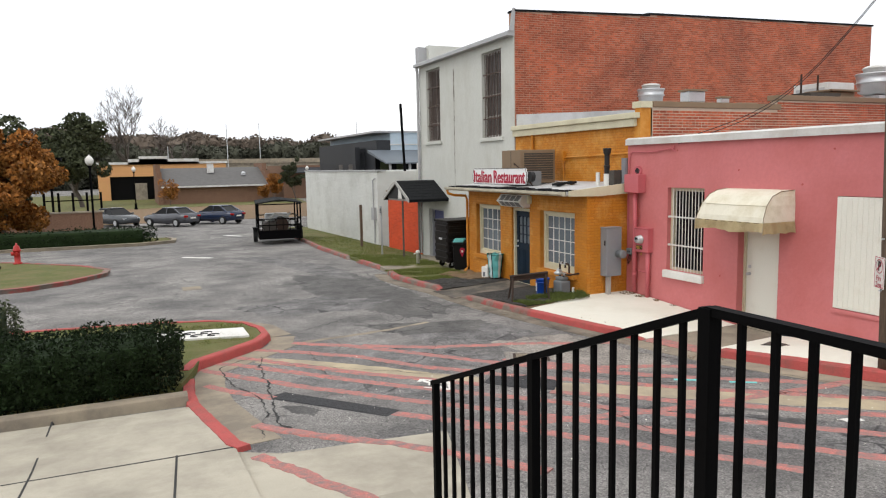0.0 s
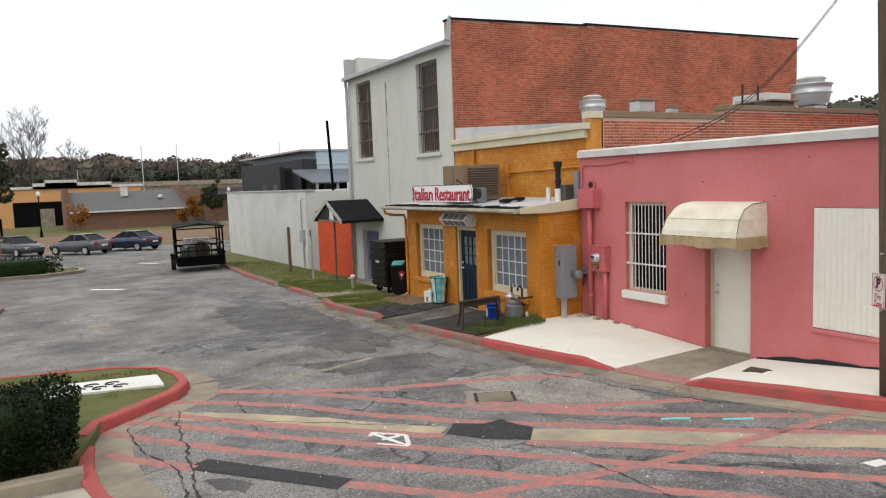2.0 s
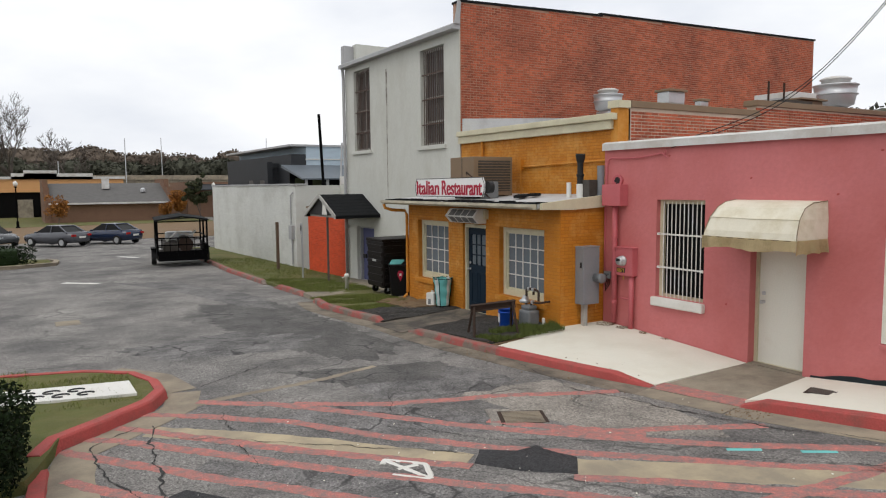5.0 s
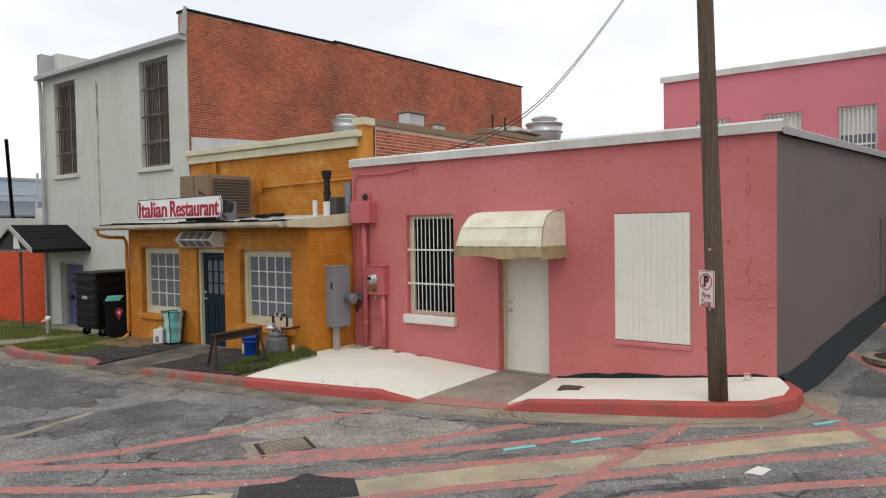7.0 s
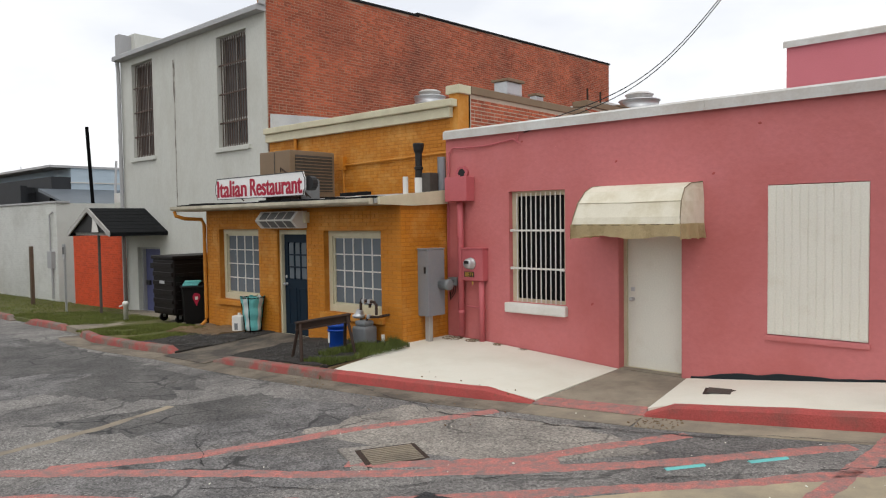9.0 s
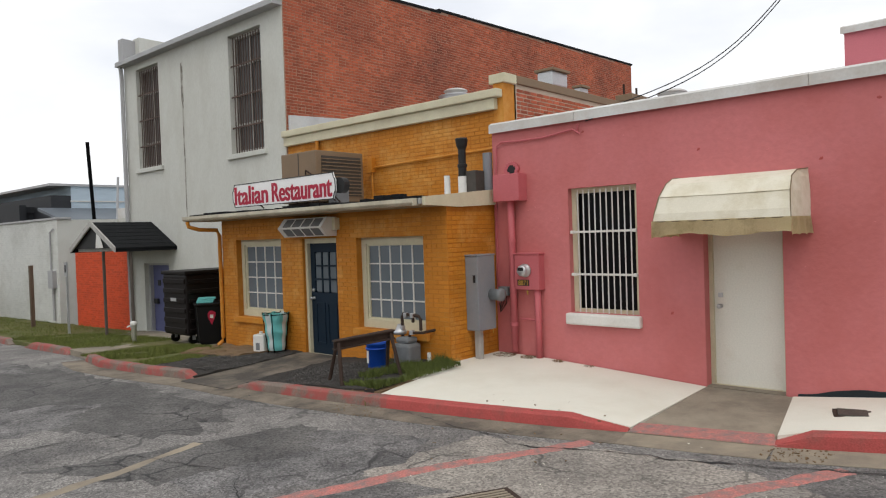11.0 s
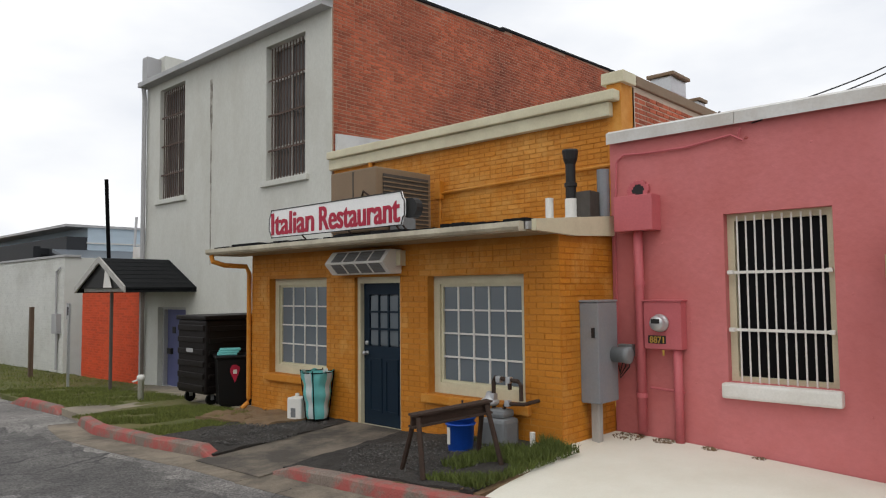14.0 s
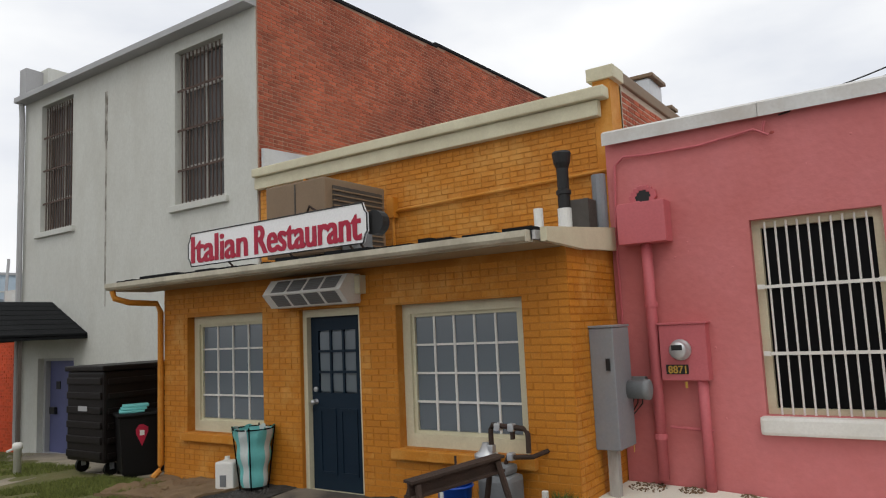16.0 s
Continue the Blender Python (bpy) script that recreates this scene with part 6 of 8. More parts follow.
RED = "worn red painted stripe on the asphalt"
for pts in (
    [(3.57, 15.48), (4.46, 14.77), (5.28, 13.77), (6.3, 12.33), (7.1, 11.3), (8.0, 10.33), (9.34, 9.11)],
    [(2.63, 15.45), (3.49, 14.82), (4.35, 13.98), (5.15, 12.75), (6.0, 11.63), (7.09, 10.5), (8.0, 9.5), (9.6, 7.95), (10.6, 6.9)],
    [(2.43, 15.0), (3.29, 13.97), (4.08, 12.97), (5.38, 11.35)],
    [(6.02, 10.52), (6.6, 10.0), (7.21, 9.36), (8.03, 8.55), (8.85, 7.7), (9.8, 6.6)],
    [(1.94, 14.82), (2.42, 14.45), (3.18, 13.53), (4.13, 12.18), (4.99, 11.03), (5.64, 10.24), (6.83, 8.84), (7.67, 7.95), (8.9, 6.5)],
    [(1.84, 14.4), (2.52, 13.48), (3.46, 12.13), (4.24, 10.9), (5.22, 9.71), (6.18, 8.55), (7.6, 6.9)],
    [(1.81, 13.44), (2.37, 12.57), (2.6, 12.2)],
    [(3.77, 10.55), (4.11, 10.05), (5.2, 8.7), (6.6, 7.0)],
    [(4.68, 14.68), (5.73, 13.94), (7.39, 13.34), (8.75, 12.61)],
    [(4.2, 9.55), (4.91, 9.42), (5.86, 9.28), (6.52, 9.18), (7.38, 9.10), (8.22, 9.0), (9.24, 8.91), (9.85, 8.86)],
    [(6.47, 12.59), (7.26, 11.45), (8.17, 10.95), (8.95, 10.44)],
    [(2.15, 10.95), (2.37, 10.54), (2.66, 10.11), (3.08, 9.6), (3.34, 9.32), (3.59, 8.9), (4.3, 7.9)],
    [(1.94, 9.72), (2.22, 8.99), (2.49, 8.25), (2.8, 7.3)],
    [(11.25, 7.95), (10.4, 7.4), (9.3, 6.71), (7.8, 5.6)],
    [(13.9, 7.75), (12.5, 6.7), (11.0, 5.6)],
    [(16.0, 7.5), (14.4, 6.6), (13.0, 5.6)],
    [(17.6, 7.3), (16.2, 6.6), (15.0, 5.8)],
):
    ribbon("red_stripe", pts, 0.15, "red_paint", RED, "road paint", 0.018 if pts[0][1] < 11 and pts[0][0] < 2.5 else 0.0085, 0.03, ragged=0.035, step=0.07)
ribbon("red_patch", [(6.9, 11.9), (7.6, 11.05)], 0.26, "red_paint", "smeared red paint over cracked asphalt", "road paint", 0.007, ragged=0.1)
ribbon("concrete_band", [(2.8, 14.55), (3.55, 13.9), (4.3, 13.1), (5.0, 12.15), (5.5, 11.55)], 0.34, "yellow_concrete", "stained tan concrete band across the roadway", "road", 0.005, ragged=0.05)
ribbon("concrete_band", [(6.25, 10.72), (7.15, 9.92), (7.95, 9.18), (9.3, 7.9), (10.6, 6.7), (12.0, 5.5)], 0.46, "yellow_concrete", "stained tan concrete band across the roadway", "road", 0.005, ragged=0.05)
ribbon("concrete_band", [(3.37, 15.3), (3.89, 15.46), (4.9, 15.56), (5.6, 15.65), (6.5, 15.9)], 0.11, "gutter", "thin tan concrete strip in the asphalt", "road", 0.005, ragged=0.05)


def patch(name, outline, mat, label, category, above=0.012, jag=0.05):
    c = Vector((sum(p[0] for p in outline) / len(outline), sum(p[1] for p in outline) / len(outline), 0))
    rim = resample([(*p, 0) for p in outline] + [(*outline[0], 0)], 0.12)[:-1]
    rim = [c + (p - c) * (1 + jag * noise.noise((p.x * 5, p.y * 5, 2))) for p in rim]
    V, F, rings = [], [], 5
    for r in range(rings + 1):
        for p in rim:
            q = c + (p - c) * (1 - r / (rings + 0.6))
            V.append((q.x, q.y, G(q.x, q.y) + (above if r else 0.002)))
    n = len(rim)
    for r in range(rings):
        for i in range(n):
            F.append((r * n + i, r * n + (i + 1) % n, (r + 1) * n + (i + 1) % n, (r + 1) * n + i))
    F.append(tuple(rings * n + i for i in range(n)))
    return tagged(stuff_mesh(name, V, F, mat), label, category, kind="structure")


patch("tar_patch", [(5.45, 11.4), (5.75, 11.75), (6.05, 11.5), (6.35, 11.5), (6.45, 10.95), (6.12, 10.55), (5.7, 10.95)], "asphalt_dark", "fresh black asphalt patch", "road patch")
patch("trench_patch", [(2.48, 12.3), (2.80, 12.47), (3.88, 10.65), (3.62, 10.45)], "asphalt_dark", "long narrow dark asphalt trench patch", "road patch", jag=0.01)
M["asphalt_mid"] = material("coarse_grey_asphalt", (0.24, 0.23, 0.222), (0.13, 0.125, 0.122), 7.0, 0.95, 0.9, 60, stain=(0.06, 0.058, 0.058), stain_scale=1.4, stain_amount=0.7, speckle=(0.6, 1.35))
cracked(M["asphalt_mid"], 1.1, 0.03, (0.045, 0.044, 0.043), 0.9)
M["asphalt_pale"] = material("pale_worn_asphalt", (0.33, 0.30, 0.26), (0.23, 0.21, 0.185), 1.5, 0.9, 0.4, 80, stain=(0.13, 0.12, 0.11), stain_scale=1.2, stain_amount=0.6)
cracked(M["asphalt_pale"], 1.2, 0.02, (0.07, 0.066, 0.06), 0.8)
patch("worn_patch", [(3.9, 14.2), (5.0, 14.4), (6.2, 13.4), (6.6, 12.5), (6.3, 12.2), (5.0, 12.9)], "asphalt_mid", "coarse weathered asphalt area", "road patch", 0.003, 0.12)
patch("worn_patch", [(5.6, 15.4), (7.6, 15.2), (8.0, 14.0), (7.2, 13.6), (5.8, 14.2)], "asphalt_mid", "coarse weathered asphalt area", "road patch", 0.003, 0.15)
patch("worn_patch", [(3.2, 13.2), (4.8, 11.2), (5.9, 9.9), (5.2, 9.9), (3.9, 11.5), (2.9, 12.9)], "asphalt_mid", "coarse weathered asphalt area", "road patch", 0.003, 0.08)
patch("worn_patch", [(6.3, 9.8), (7.6, 8.5), (8.9, 7.0), (7.6, 6.9), (6.2, 8.9)], "asphalt_mid", "coarse weathered asphalt area", "road patch", 0.003, 0.1)
patch("dark_patch", [(3.0, 19.6), (5.4, 20.2), (6.8, 18.8), (6.0, 17.8), (3.8, 18.2)], "asphalt_mid", "dark cracked asphalt area", "road patch", 0.003, 0.25)
patch("dark_patch", [(4.4, 32), (6.2, 31), (7.4, 26), (7.2, 22), (6.4, 24), (5.6, 29)], "asphalt_mid", "dark repaired asphalt strip", "road patch", 0.003, 0.2)
patch("damp_patch", [(5.6, 24.5), (7.4, 24.0), (7.6, 20.0), (7.5, 17.0), (6.6, 16.2), (5.6, 18.0), (5.2, 21.5)], "asphalt_damp", "dark damp asphalt along the kerb", "road patch", 0.0025, 0.2)
patch("alley_damp", [(11.9, 7.6), (15.5, 7.25), (19.2, 6.8), (19.2, 4.6), (15.0, 4.2), (12.2, 5.6), (11.8, 6.6)], "asphalt_damp", "dark damp asphalt in the alley", "road patch", 0.004, 0.1)
patch("damp_patch", [(5.0, 16.4), (6.8, 15.8), (7.6, 15.6), (7.2, 14.6), (5.6, 15.0)], "asphalt_damp", "dark cracked damp asphalt", "road patch", 0.004, 0.25)
patch("pale_patch", [(6.8, 14.0), (8.4, 13.6), (8.7, 11.6), (8.3, 10.4), (7.3, 11.3), (7.0, 12.7)], "asphalt_pale", "pale worn asphalt along the gutter", "road patch", 0.003, 0.1)
patch("oil_stain", [(2.6, 11.7), (2.85, 11.6), (3.0, 11.2), (2.85, 11.0), (2.65, 11.3)], "asphalt_damp", "dark damp stain on the asphalt", "stain", 0.003, 0.3)
CR = "dark crack in the asphalt"


def crack_line(pts, w):
    """A jagged crack of changing width that wanders along points (x, y)."""
    p3 = resample([(*p, 0) for p in pts], 0.05)
    V, F = [], []
    for i, p in enumerate(p3):
        d = (p3[min(i + 1, len(p3) - 1)] - p3[max(i - 1, 0)]).normalized()
        s = Vector((-d.y, d.x, 0))
        c = p + s * (0.11 * noise.noise((p.x * 1.5, p.y * 1.5, 3)) + 0.045 * noise.noise((p.x * 6, p.y * 6, 5)) + 0.022 * noise.noise((p.x * 19, p.y * 19, 7)))
        half = max(0.002, w * (0.35 + 0.75 * noise.noise((p.x * 4, p.y * 4, 1)) + 0.4 * noise.noise((p.x * 15, p.y * 15, 2))))
        for q in (c + s * half, c - s * half):
            V.append((q.x, q.y, G(q.x, q.y) + 0.0095))
        if i:
            k = 2 * i
            F.append((k - 2, k - 1, k + 1, k))
    return tagged(stuff_mesh("crack", V, F, "crack"), CR, "crack", kind="structure")


for pts, w in (
    ([(5.9, 10.68), (6.04, 10.34), (6.15, 9.57), (6.1, 9.0), (6.12, 8.4), (6.3, 7.5)], 0.035),
    ([(2.85, 14.75), (2.7, 13.6), (2.55, 12.32), (2.5, 11.9), (2.42, 11.35), (2.5, 10.2)], 0.06),
    ([(8.62, 15.1), (8.35, 13.2), (8.6, 12.0), (8.75, 11.0), (9.1, 9.9)], 0.05),
    ([(3.72, 14.81), (3.67, 14.04)], 0.03), ([(3.6, 13.48), (3.52, 12.65)], 0.03),
    ([(5.3, 13.1), (6.1, 11.9), (7.1, 11.1), (7.9, 9.9), (8.9, 8.7), (9.6, 7.9)], 0.03),
    ([(3.0, 14.2), (4.0, 13.3), (5.0, 12.35), (5.6, 11.7)], 0.035),
    ([(4.3, 18.4), (6.2, 18.9), (7.4, 17.6)], 0.04), ([(3.8, 16.2), (5.2, 17.2), (6.6, 16.8), (8.1, 17.4)], 0.04),
    ([(4.2, 29.5), (6.5, 28.7), (8.2, 29.0)], 0.06), ([(5.9, 16.0), (6.2, 14.6), (5.6, 13.6)], 0.03),
    ([(8.9, 10.6), (9.8, 8.5), (10.3, 7.8), (11.2, 7.5)], 0.025), ([(8.0, 16.3), (8.4, 15.9)], 0.03),
    ([(2.7, 14.8), (2.2, 14.3), (2.14, 13.8), (2.32, 12.94), (2.37, 12.06), (2.33, 11.4), (2.1, 10.3)], 0.045),
):
    crack_line(pts, w * 0.42)
for a, b in (((4.74, 12.07), (5.03, 11.69)), ((5.03, 11.69), (4.85, 11.27)), ((4.85, 11.27), (4.6, 11.6)), ((4.74, 12.07), (4.85, 11.27)), ((4.72, 11.72), (4.95, 11.72)), ((4.74, 12.07), (4.66, 11.95))):
    ribbon("survey_mark", [a, b], 0.032, "white_paint", "sprayed white survey mark on the asphalt", "road paint", 0.011, 0.02, ragged=0.012, step=0.05)
patch("white_splash", [(8.28, 7.9), (8.5, 7.85), (8.48, 7.72), (8.25, 7.76)], "white_paint", "white paint splash on the asphalt", "stain", 0.006, 0.3)
ribbon("white_mark", [(4.0, 32.4), (3.0, 33.5)], 0.25, "white_paint", "faded white road mark", "road paint", 0.006, ragged=0.05)
ribbon("white_mark", [(6.3, 46), (7.0, 44.5)], 0.3, "white_paint", "faded white road mark", "road paint", 0.006, ragged=0.05)
for x, y in ((9.6, 10.2), (7.9, 10.2), (8.45, 9.7), (10.2, 7.65)):
    ribbon("teal_mark", [(x, y), (x + 0.28, y - 0.22)], 0.03, "bag", "faint teal survey mark", "road paint", 0.012, 0.02)

dr = thing("storm_drain", "square rusty iron storm drain grate", "drain", (6.88, 12.42, G(6.88, 12.42)), kind="structure", turn=-28)
part("rim", prism([(-0.30, -0.25), (0.30, -0.25), (0.30, 0.25), (-0.30, 0.25)], "z", -0.05, 0.012), "rust", dr)
for k in range(9):
    part("slat", box(-0.25, 0.25, -0.215 + 0.049 * k, -0.190 + 0.049 * k, 0.012, 0.022, 0.004), "gutter", dr)
pc = thing("drain_collar", "cracked concrete collar around the drain", "drain", (6.88, 12.42, G(6.88, 12.42)), kind="structure", turn=-28)
part("collar", prism([(-0.46, -0.38), (0.05, -0.40), (0.43, -0.35), (0.45, 0.1), (0.42, 0.36), (-0.1, 0.34), (-0.44, 0.38), (-0.41, 0.0)], "z", -0.05, 0.008), "asphalt_pale", pc)
mh = thing("manhole", "round iron manhole cover in a pale concrete ring", "manhole", (13.75, 7.0, G(13.75, 7.0)), kind="structure")
part("ring", lathe([(0.54, -0.05), (0.54, 0.018), (0.40, 0.02), (0.40, 0.0)], sides=28), "gutter", mh)
part("cover", lathe([(0.385, -0.02), (0.385, 0.022), (0.36, 0.026), (0.2, 0.028)], sides=28), "rust", mh)
fd = thing("pavement_vent", "small square rusty floor drain in the pale pavement", "drain", (10.55, 10.72, 0.075), kind="structure", turn=15)
part("frame", box(-0.17, 0.17, -0.17, 0.17, -0.02, 0.012, 0.004), "rust", fd)
part("grate", box(-0.13, 0.13, -0.13, 0.13, 0.005, 0.03, 0.005), "unit_grille", fd)
sv = thing("valve_cover", "flat concrete valve cover set in the road", "manhole", (2.5, 23.65, G(2.5, 23.65)), kind="structure")
part("cover", box(-0.25, 0.25, -0.3, 0.3, -0.05, 0.012), "gutter", sv)

# ---- west side: pavement slabs, hedge and grass island ----
loft("west_pavement", [(-6.0, 6.5), (-6.0, 12.6)], [(1.75, 6.9), (1.78, 10.1), (1.55, 12.25)], "concrete", "pale concrete pavement slabs with dark joints", "pavement", rows=20, cols=24, above=0.05)
loft("west_apron", [(1.72, 10.05), (2.2, 9.64), (3.1, 9.57), (4.0, 9.52)], [(1.72, 6.9), (2.1, 6.9), (2.6, 6.9), (3.1, 6.9)], "concrete", "tan concrete ramp apron", "pavement", rows=12, cols=10, above=0.012)
ribbon("red_edge", [(1.60, 13.75), (1.54, 13.0), (1.55, 12.35), (1.78, 10.2), (1.86, 10.0)], 0.15, "kerb_red", "red painted pavement edge", "road paint", 0.062, ragged=0.01)
for pts in ([(-0.13, 12.5), (-0.13, 10.4), (-0.2, 8.0)], [(-6, 10.3), (1.8, 10.05)], [(-2.3, 12.5), (-2.3, 8.0)], [(1.2, 10.1), (1.0, 7.5)]):
    ribbon("joint", pts, 0.02, "crack", "dark joint between pavement slabs", "joint", 0.056, 0.0)
gutter([(3.3, 16.15), (3.1, 15.43), (2.41, 14.88), (1.78, 14.35), (1.62, 13.4), (1.62, 12.4), (1.85, 10.2)][::-1], 0.46, side=1, label="tan concrete gutter curving round the island")
gutter([(2.6, 17.9), (3.16, 17.1), (3.3, 16.15)][::-1], 0.42, side=1, label="tan concrete gutter curving round the island tip")
ISL = [(1.66, 13.95), (1.85, 14.45), (2.41, 14.88), (3.0, 15.40), (3.26, 15.9), (3.27, 16.5), (3.05, 17.2), (2.42, 17.75), (1.4, 18.1), (-1.0, 18.6), (-7.0, 19.4)]
kerb(ISL[::-1], [0.15] * len(ISL), "kerb_red", "red-painted kerb curving round the grass island", width=0.17)
loft("island_lawn", [(-7.0, 19.2), (-1.0, 18.4), (1.4, 17.95), (2.4, 17.6), (2.95, 17.1)], [(-7.0, 12.9), (-1.0, 12.9), (1.5, 13.3), (1.9, 14.7), (2.95, 15.55)], "grass", "brown and green mown grass on the island", "lawn", rows=40, cols=16, above=0.135, rough=0.02)
loft("island_tip", [(2.95, 17.1), (3.1, 16.7)], [(2.95, 15.55), (3.1, 15.9)], "grass", "brown and green mown grass on the island tip", "lawn", rows=6, cols=10, above=0.135, rough=0.02)
kerb([(-7.0, 12.62), (1.5, 12.50)][::-1], [0.16, 0.16], "gutter", "grey concrete edging before the hedge", width=0.18)
slab = thing("painted_slab", "white painted concrete slab with black ring marks lying in the grass", "slab", (0, 0, 0))
part("body", prism([(0.5, 16.25), (1.6, 16.14), (2.85, 15.82), (2.85, 16.57), (1.6, 16.84), (0.4, 17.1)], "z", G(2, 16.4) + 0.05, G(2, 16.4) + 0.17), "white_paint", slab)
for k in range(4):
    for j in range(2):
        cx, cy = 1.25 + 0.30 * k + 0.1 * j, 16.60 - 0.06 * k - 0.24 * j
        pts_ = [(cx + 0.10 * math.cos(a * 0.35), cy + 0.07 * math.sin(a * 0.35), G(2, 16.4) + 0.176) for a in range(0, 15)]
        part("ring_mark", tube(pts_, 0.014, 6), "black_paint", slab, "black painted swirl")


def leaf_mass(name, blobs, count, size, mat, parent=None, label="", seed=5, flat=1.0):
    """Many small leaf quads scattered through ellipsoids (centre, radii), thicker towards the outside."""
    rng = np.random.default_rng(seed)
    per = [max(1, int(count * (b[1][0] * b[1][1] + b[1][1] * b[1][2] + b[1][0] * b[1][2]) / sum(c[1][0] * c[1][1] + c[1][1] * c[1][2] + c[1][0] * c[1][2] for c in blobs))) for b in blobs]
    C = []
    for (c, r), n in zip(blobs, per):
        d = rng.normal(size=(n, 3))
        d /= np.linalg.norm(d, axis=1)[:, None]
        rad = rng.uniform(0.55, 1.04, size=(n, 1)) ** 0.6
        C.append(np.array(c) + d * rad * np.array(r))
    C = np.concatenate(C)
    n = len(C)
    u = rng.normal(size=(n, 3))
    u /= np.linalg.norm(u, axis=1)[:, None]
    w = np.cross(u, rng.normal(size=(n, 3)))
    w /= np.linalg.norm(w, axis=1)[:, None]
    s = size * rng.uniform(0.6, 1.4, size=(n, 1))
    V = np.stack([C - u * s, C + w * s * 0.5 * flat, C + u * s, C - w * s * 0.5 * flat], axis=1).reshape(-1, 3)
    F = np.arange(4 * n).reshape(-1, 4)
    me = bpy.data.meshes.new(name)
    me.from_pydata(V.tolist(), [], F.tolist())
    me.materials.append(M[mat])
    ob = new(name, me)
    if parent:
        ob.parent = parent
    if label:
        ob["label"] = label
    return ob


def hedge(name, x0, x1, y0, y1, z0, h, count, label, seed, size=0.028, mat="leaf_dark"):
    t = thing(name, label, "hedge", ((x0 + x1) / 2, (y0 + y1) / 2, z0))
    rng = random.Random(seed)
    w, d = (x1 - x0) / 2, (y1 - y0) / 2
    core = box(-w * 0.93, w * 0.93, -d * 0.8, d * 0.8, 0, h * 0.85, 0.12)
    bmesh.ops.subdivide_edges(core, edges=core.edges[:], cuts=3, use_grid_fill=True)
    for v in core.verts:
        v.co += 0.06 * noise.noise_vector(v.co * 2.5)
        v.co.z = max(0, v.co.z)
    part("core", core, "leaf_dark", t)
    blobs, n = [], int(w * 2 / 0.38) + 1
    for i in range(n):
        for j in range(max(2, int(d * 2 / 0.4))):
            for hz in (0.25, 0.62):
                m = max(2, int(d * 2 / 0.4))
                blobs.append(((-w + 2 * w * (i + 0.5) / n + rng.uniform(-.08, .08), -d + 2 * d * (j + 0.5) / m + rng.uniform(-.08, .08), h * hz + rng.uniform(-.05, .05)), (0.36, 0.36, h * 0.36 + rng.uniform(-0.03, 0.05))))
    lv = leaf_mass("leaves", blobs, count, size, mat, t, "small dense dark green leaves", seed)
    lv["kind"] = "stuff"
    return t


hedge("hedge", -3.6, 1.35, 12.80, 14.3, 0.08, 0.82, 80000, "dense clipped dark green boxwood hedge beside the pavement", 4)
hedge("shrub", -1.9, -0.9, 14.8, 15.7, 0.08, 1.15, 9000, "rounded dark shrub behind the hedge", 8, mat="leaf_green")

# ---- second pink building and tan brick building behind the alley ----
p2 = thing("pink_rear_building", "tall pink stucco building with white barred windows", "building")
P2W = [(7.86, 8.65, 3.3, 4.93), (9.38, 10.2, 3.3, 4.93), (11.0, 11.8, 3.3, 4.93)]
part("front_wall", wall_with_holes("x", 20.0, 0.3, 7.24, 12.64, -0.5, 6.02, P2W), "pink_far", p2)
part("side_wall", box(20.3, 30.0, 12.34, 12.64, 0, 6.02), "pink_far", p2)
part("roof", box(20.3, 30.0, 7.2, 12.34, 5.7, 5.8), "roof_white", p2)
part("coping", coping([(20.0, 12.7), (20.0, 7.2)], 6.13, 0.4, 0.14), "metal_white", p2)
for k, (a, b, c, d) in enumerate(P2W):
    w = part("window", wall_with_holes("x", 20.08, 0.06, a, b, c, d, [(a + 0.05, b - 0.05, c + 0.05, d - 0.05)]), "white_paint", p2, "white window with curtains and bars")
    part("curtain", box(20.16, 20.18, a, b, c, d), "white_paint", w)
    if k == 0:
        part("pane", box(20.15, 20.155, a + 0.05, b - 0.05, c + 0.05, c + 1.0), "pane", w)
    for j in range(9):
        y = a + (b - a) * (j + 0.5) / 9
        part("bar", tube([(20.04, y, c), (20.04, y, d)], 0.012, 6), "bars", w)
    part("cross_bar", box(20.02, 20.03, a, b, c + 0.75, c + 0.79), "bars", w)
dish = thing("satellite_dish", "grey satellite dish on a bent arm", "satellite dish", (19.75, 7.55, 4.0))
part("dish", lathe([(0.02, 0.0), (0.10, 0.01), (0.19, 0.045), (0.20, 0.055), (0.19, 0.05), (0.02, 0.012)], sides=20), "meter_grey", dish, "", True).matrix_local = pose(0, 0, 0.25, 0, -70, 25)
part("arm", tube([(0.05, 0, 0.22), (0.0, 0.0, -0.1), (0.25, -0.1, -0.55)], 0.025, 8), "meter_grey", dish)
part("feed", tube([(0, 0, 0.15), (-0.35, 0.12, 0.2)], 0.015, 6), "meter_grey", dish)
tb = thing("tan_brick_building", "tan brick building with a brown door", "building")
part("front_wall", wall_with_holes("x", 19.9, 0.3, 0.0, 7.18, -0.5, 6.12, [(5.6, 6.85, -0.5, 3.05)]), "tan_mortar", tb)
part("parapet_cap", box(19.84, 20.3, 0.0, 7.24, 6.12, 6.28, 0.01), "concrete", tb)
part("door", box(20.0, 20.06, 5.6, 6.85, -0.5, 3.05), "brown_metal", tb, "brown panelled door")
for z in (1.2, 2.1):
    part("door_panel", box(19.985, 20.0, 5.75, 6.7, z, z + 0.75, 0.01), "brown_metal", tb)
part("penthouse", box(20.4, 23.0, 4.0, 6.95, 6.0, 7.35), "tan_brick", tb, "rust-stained rooftop block")
part("penthouse_cap", box(20.3, 23.1, 3.9, 7.05, 7.35, 7.55), "metal_white", tb)
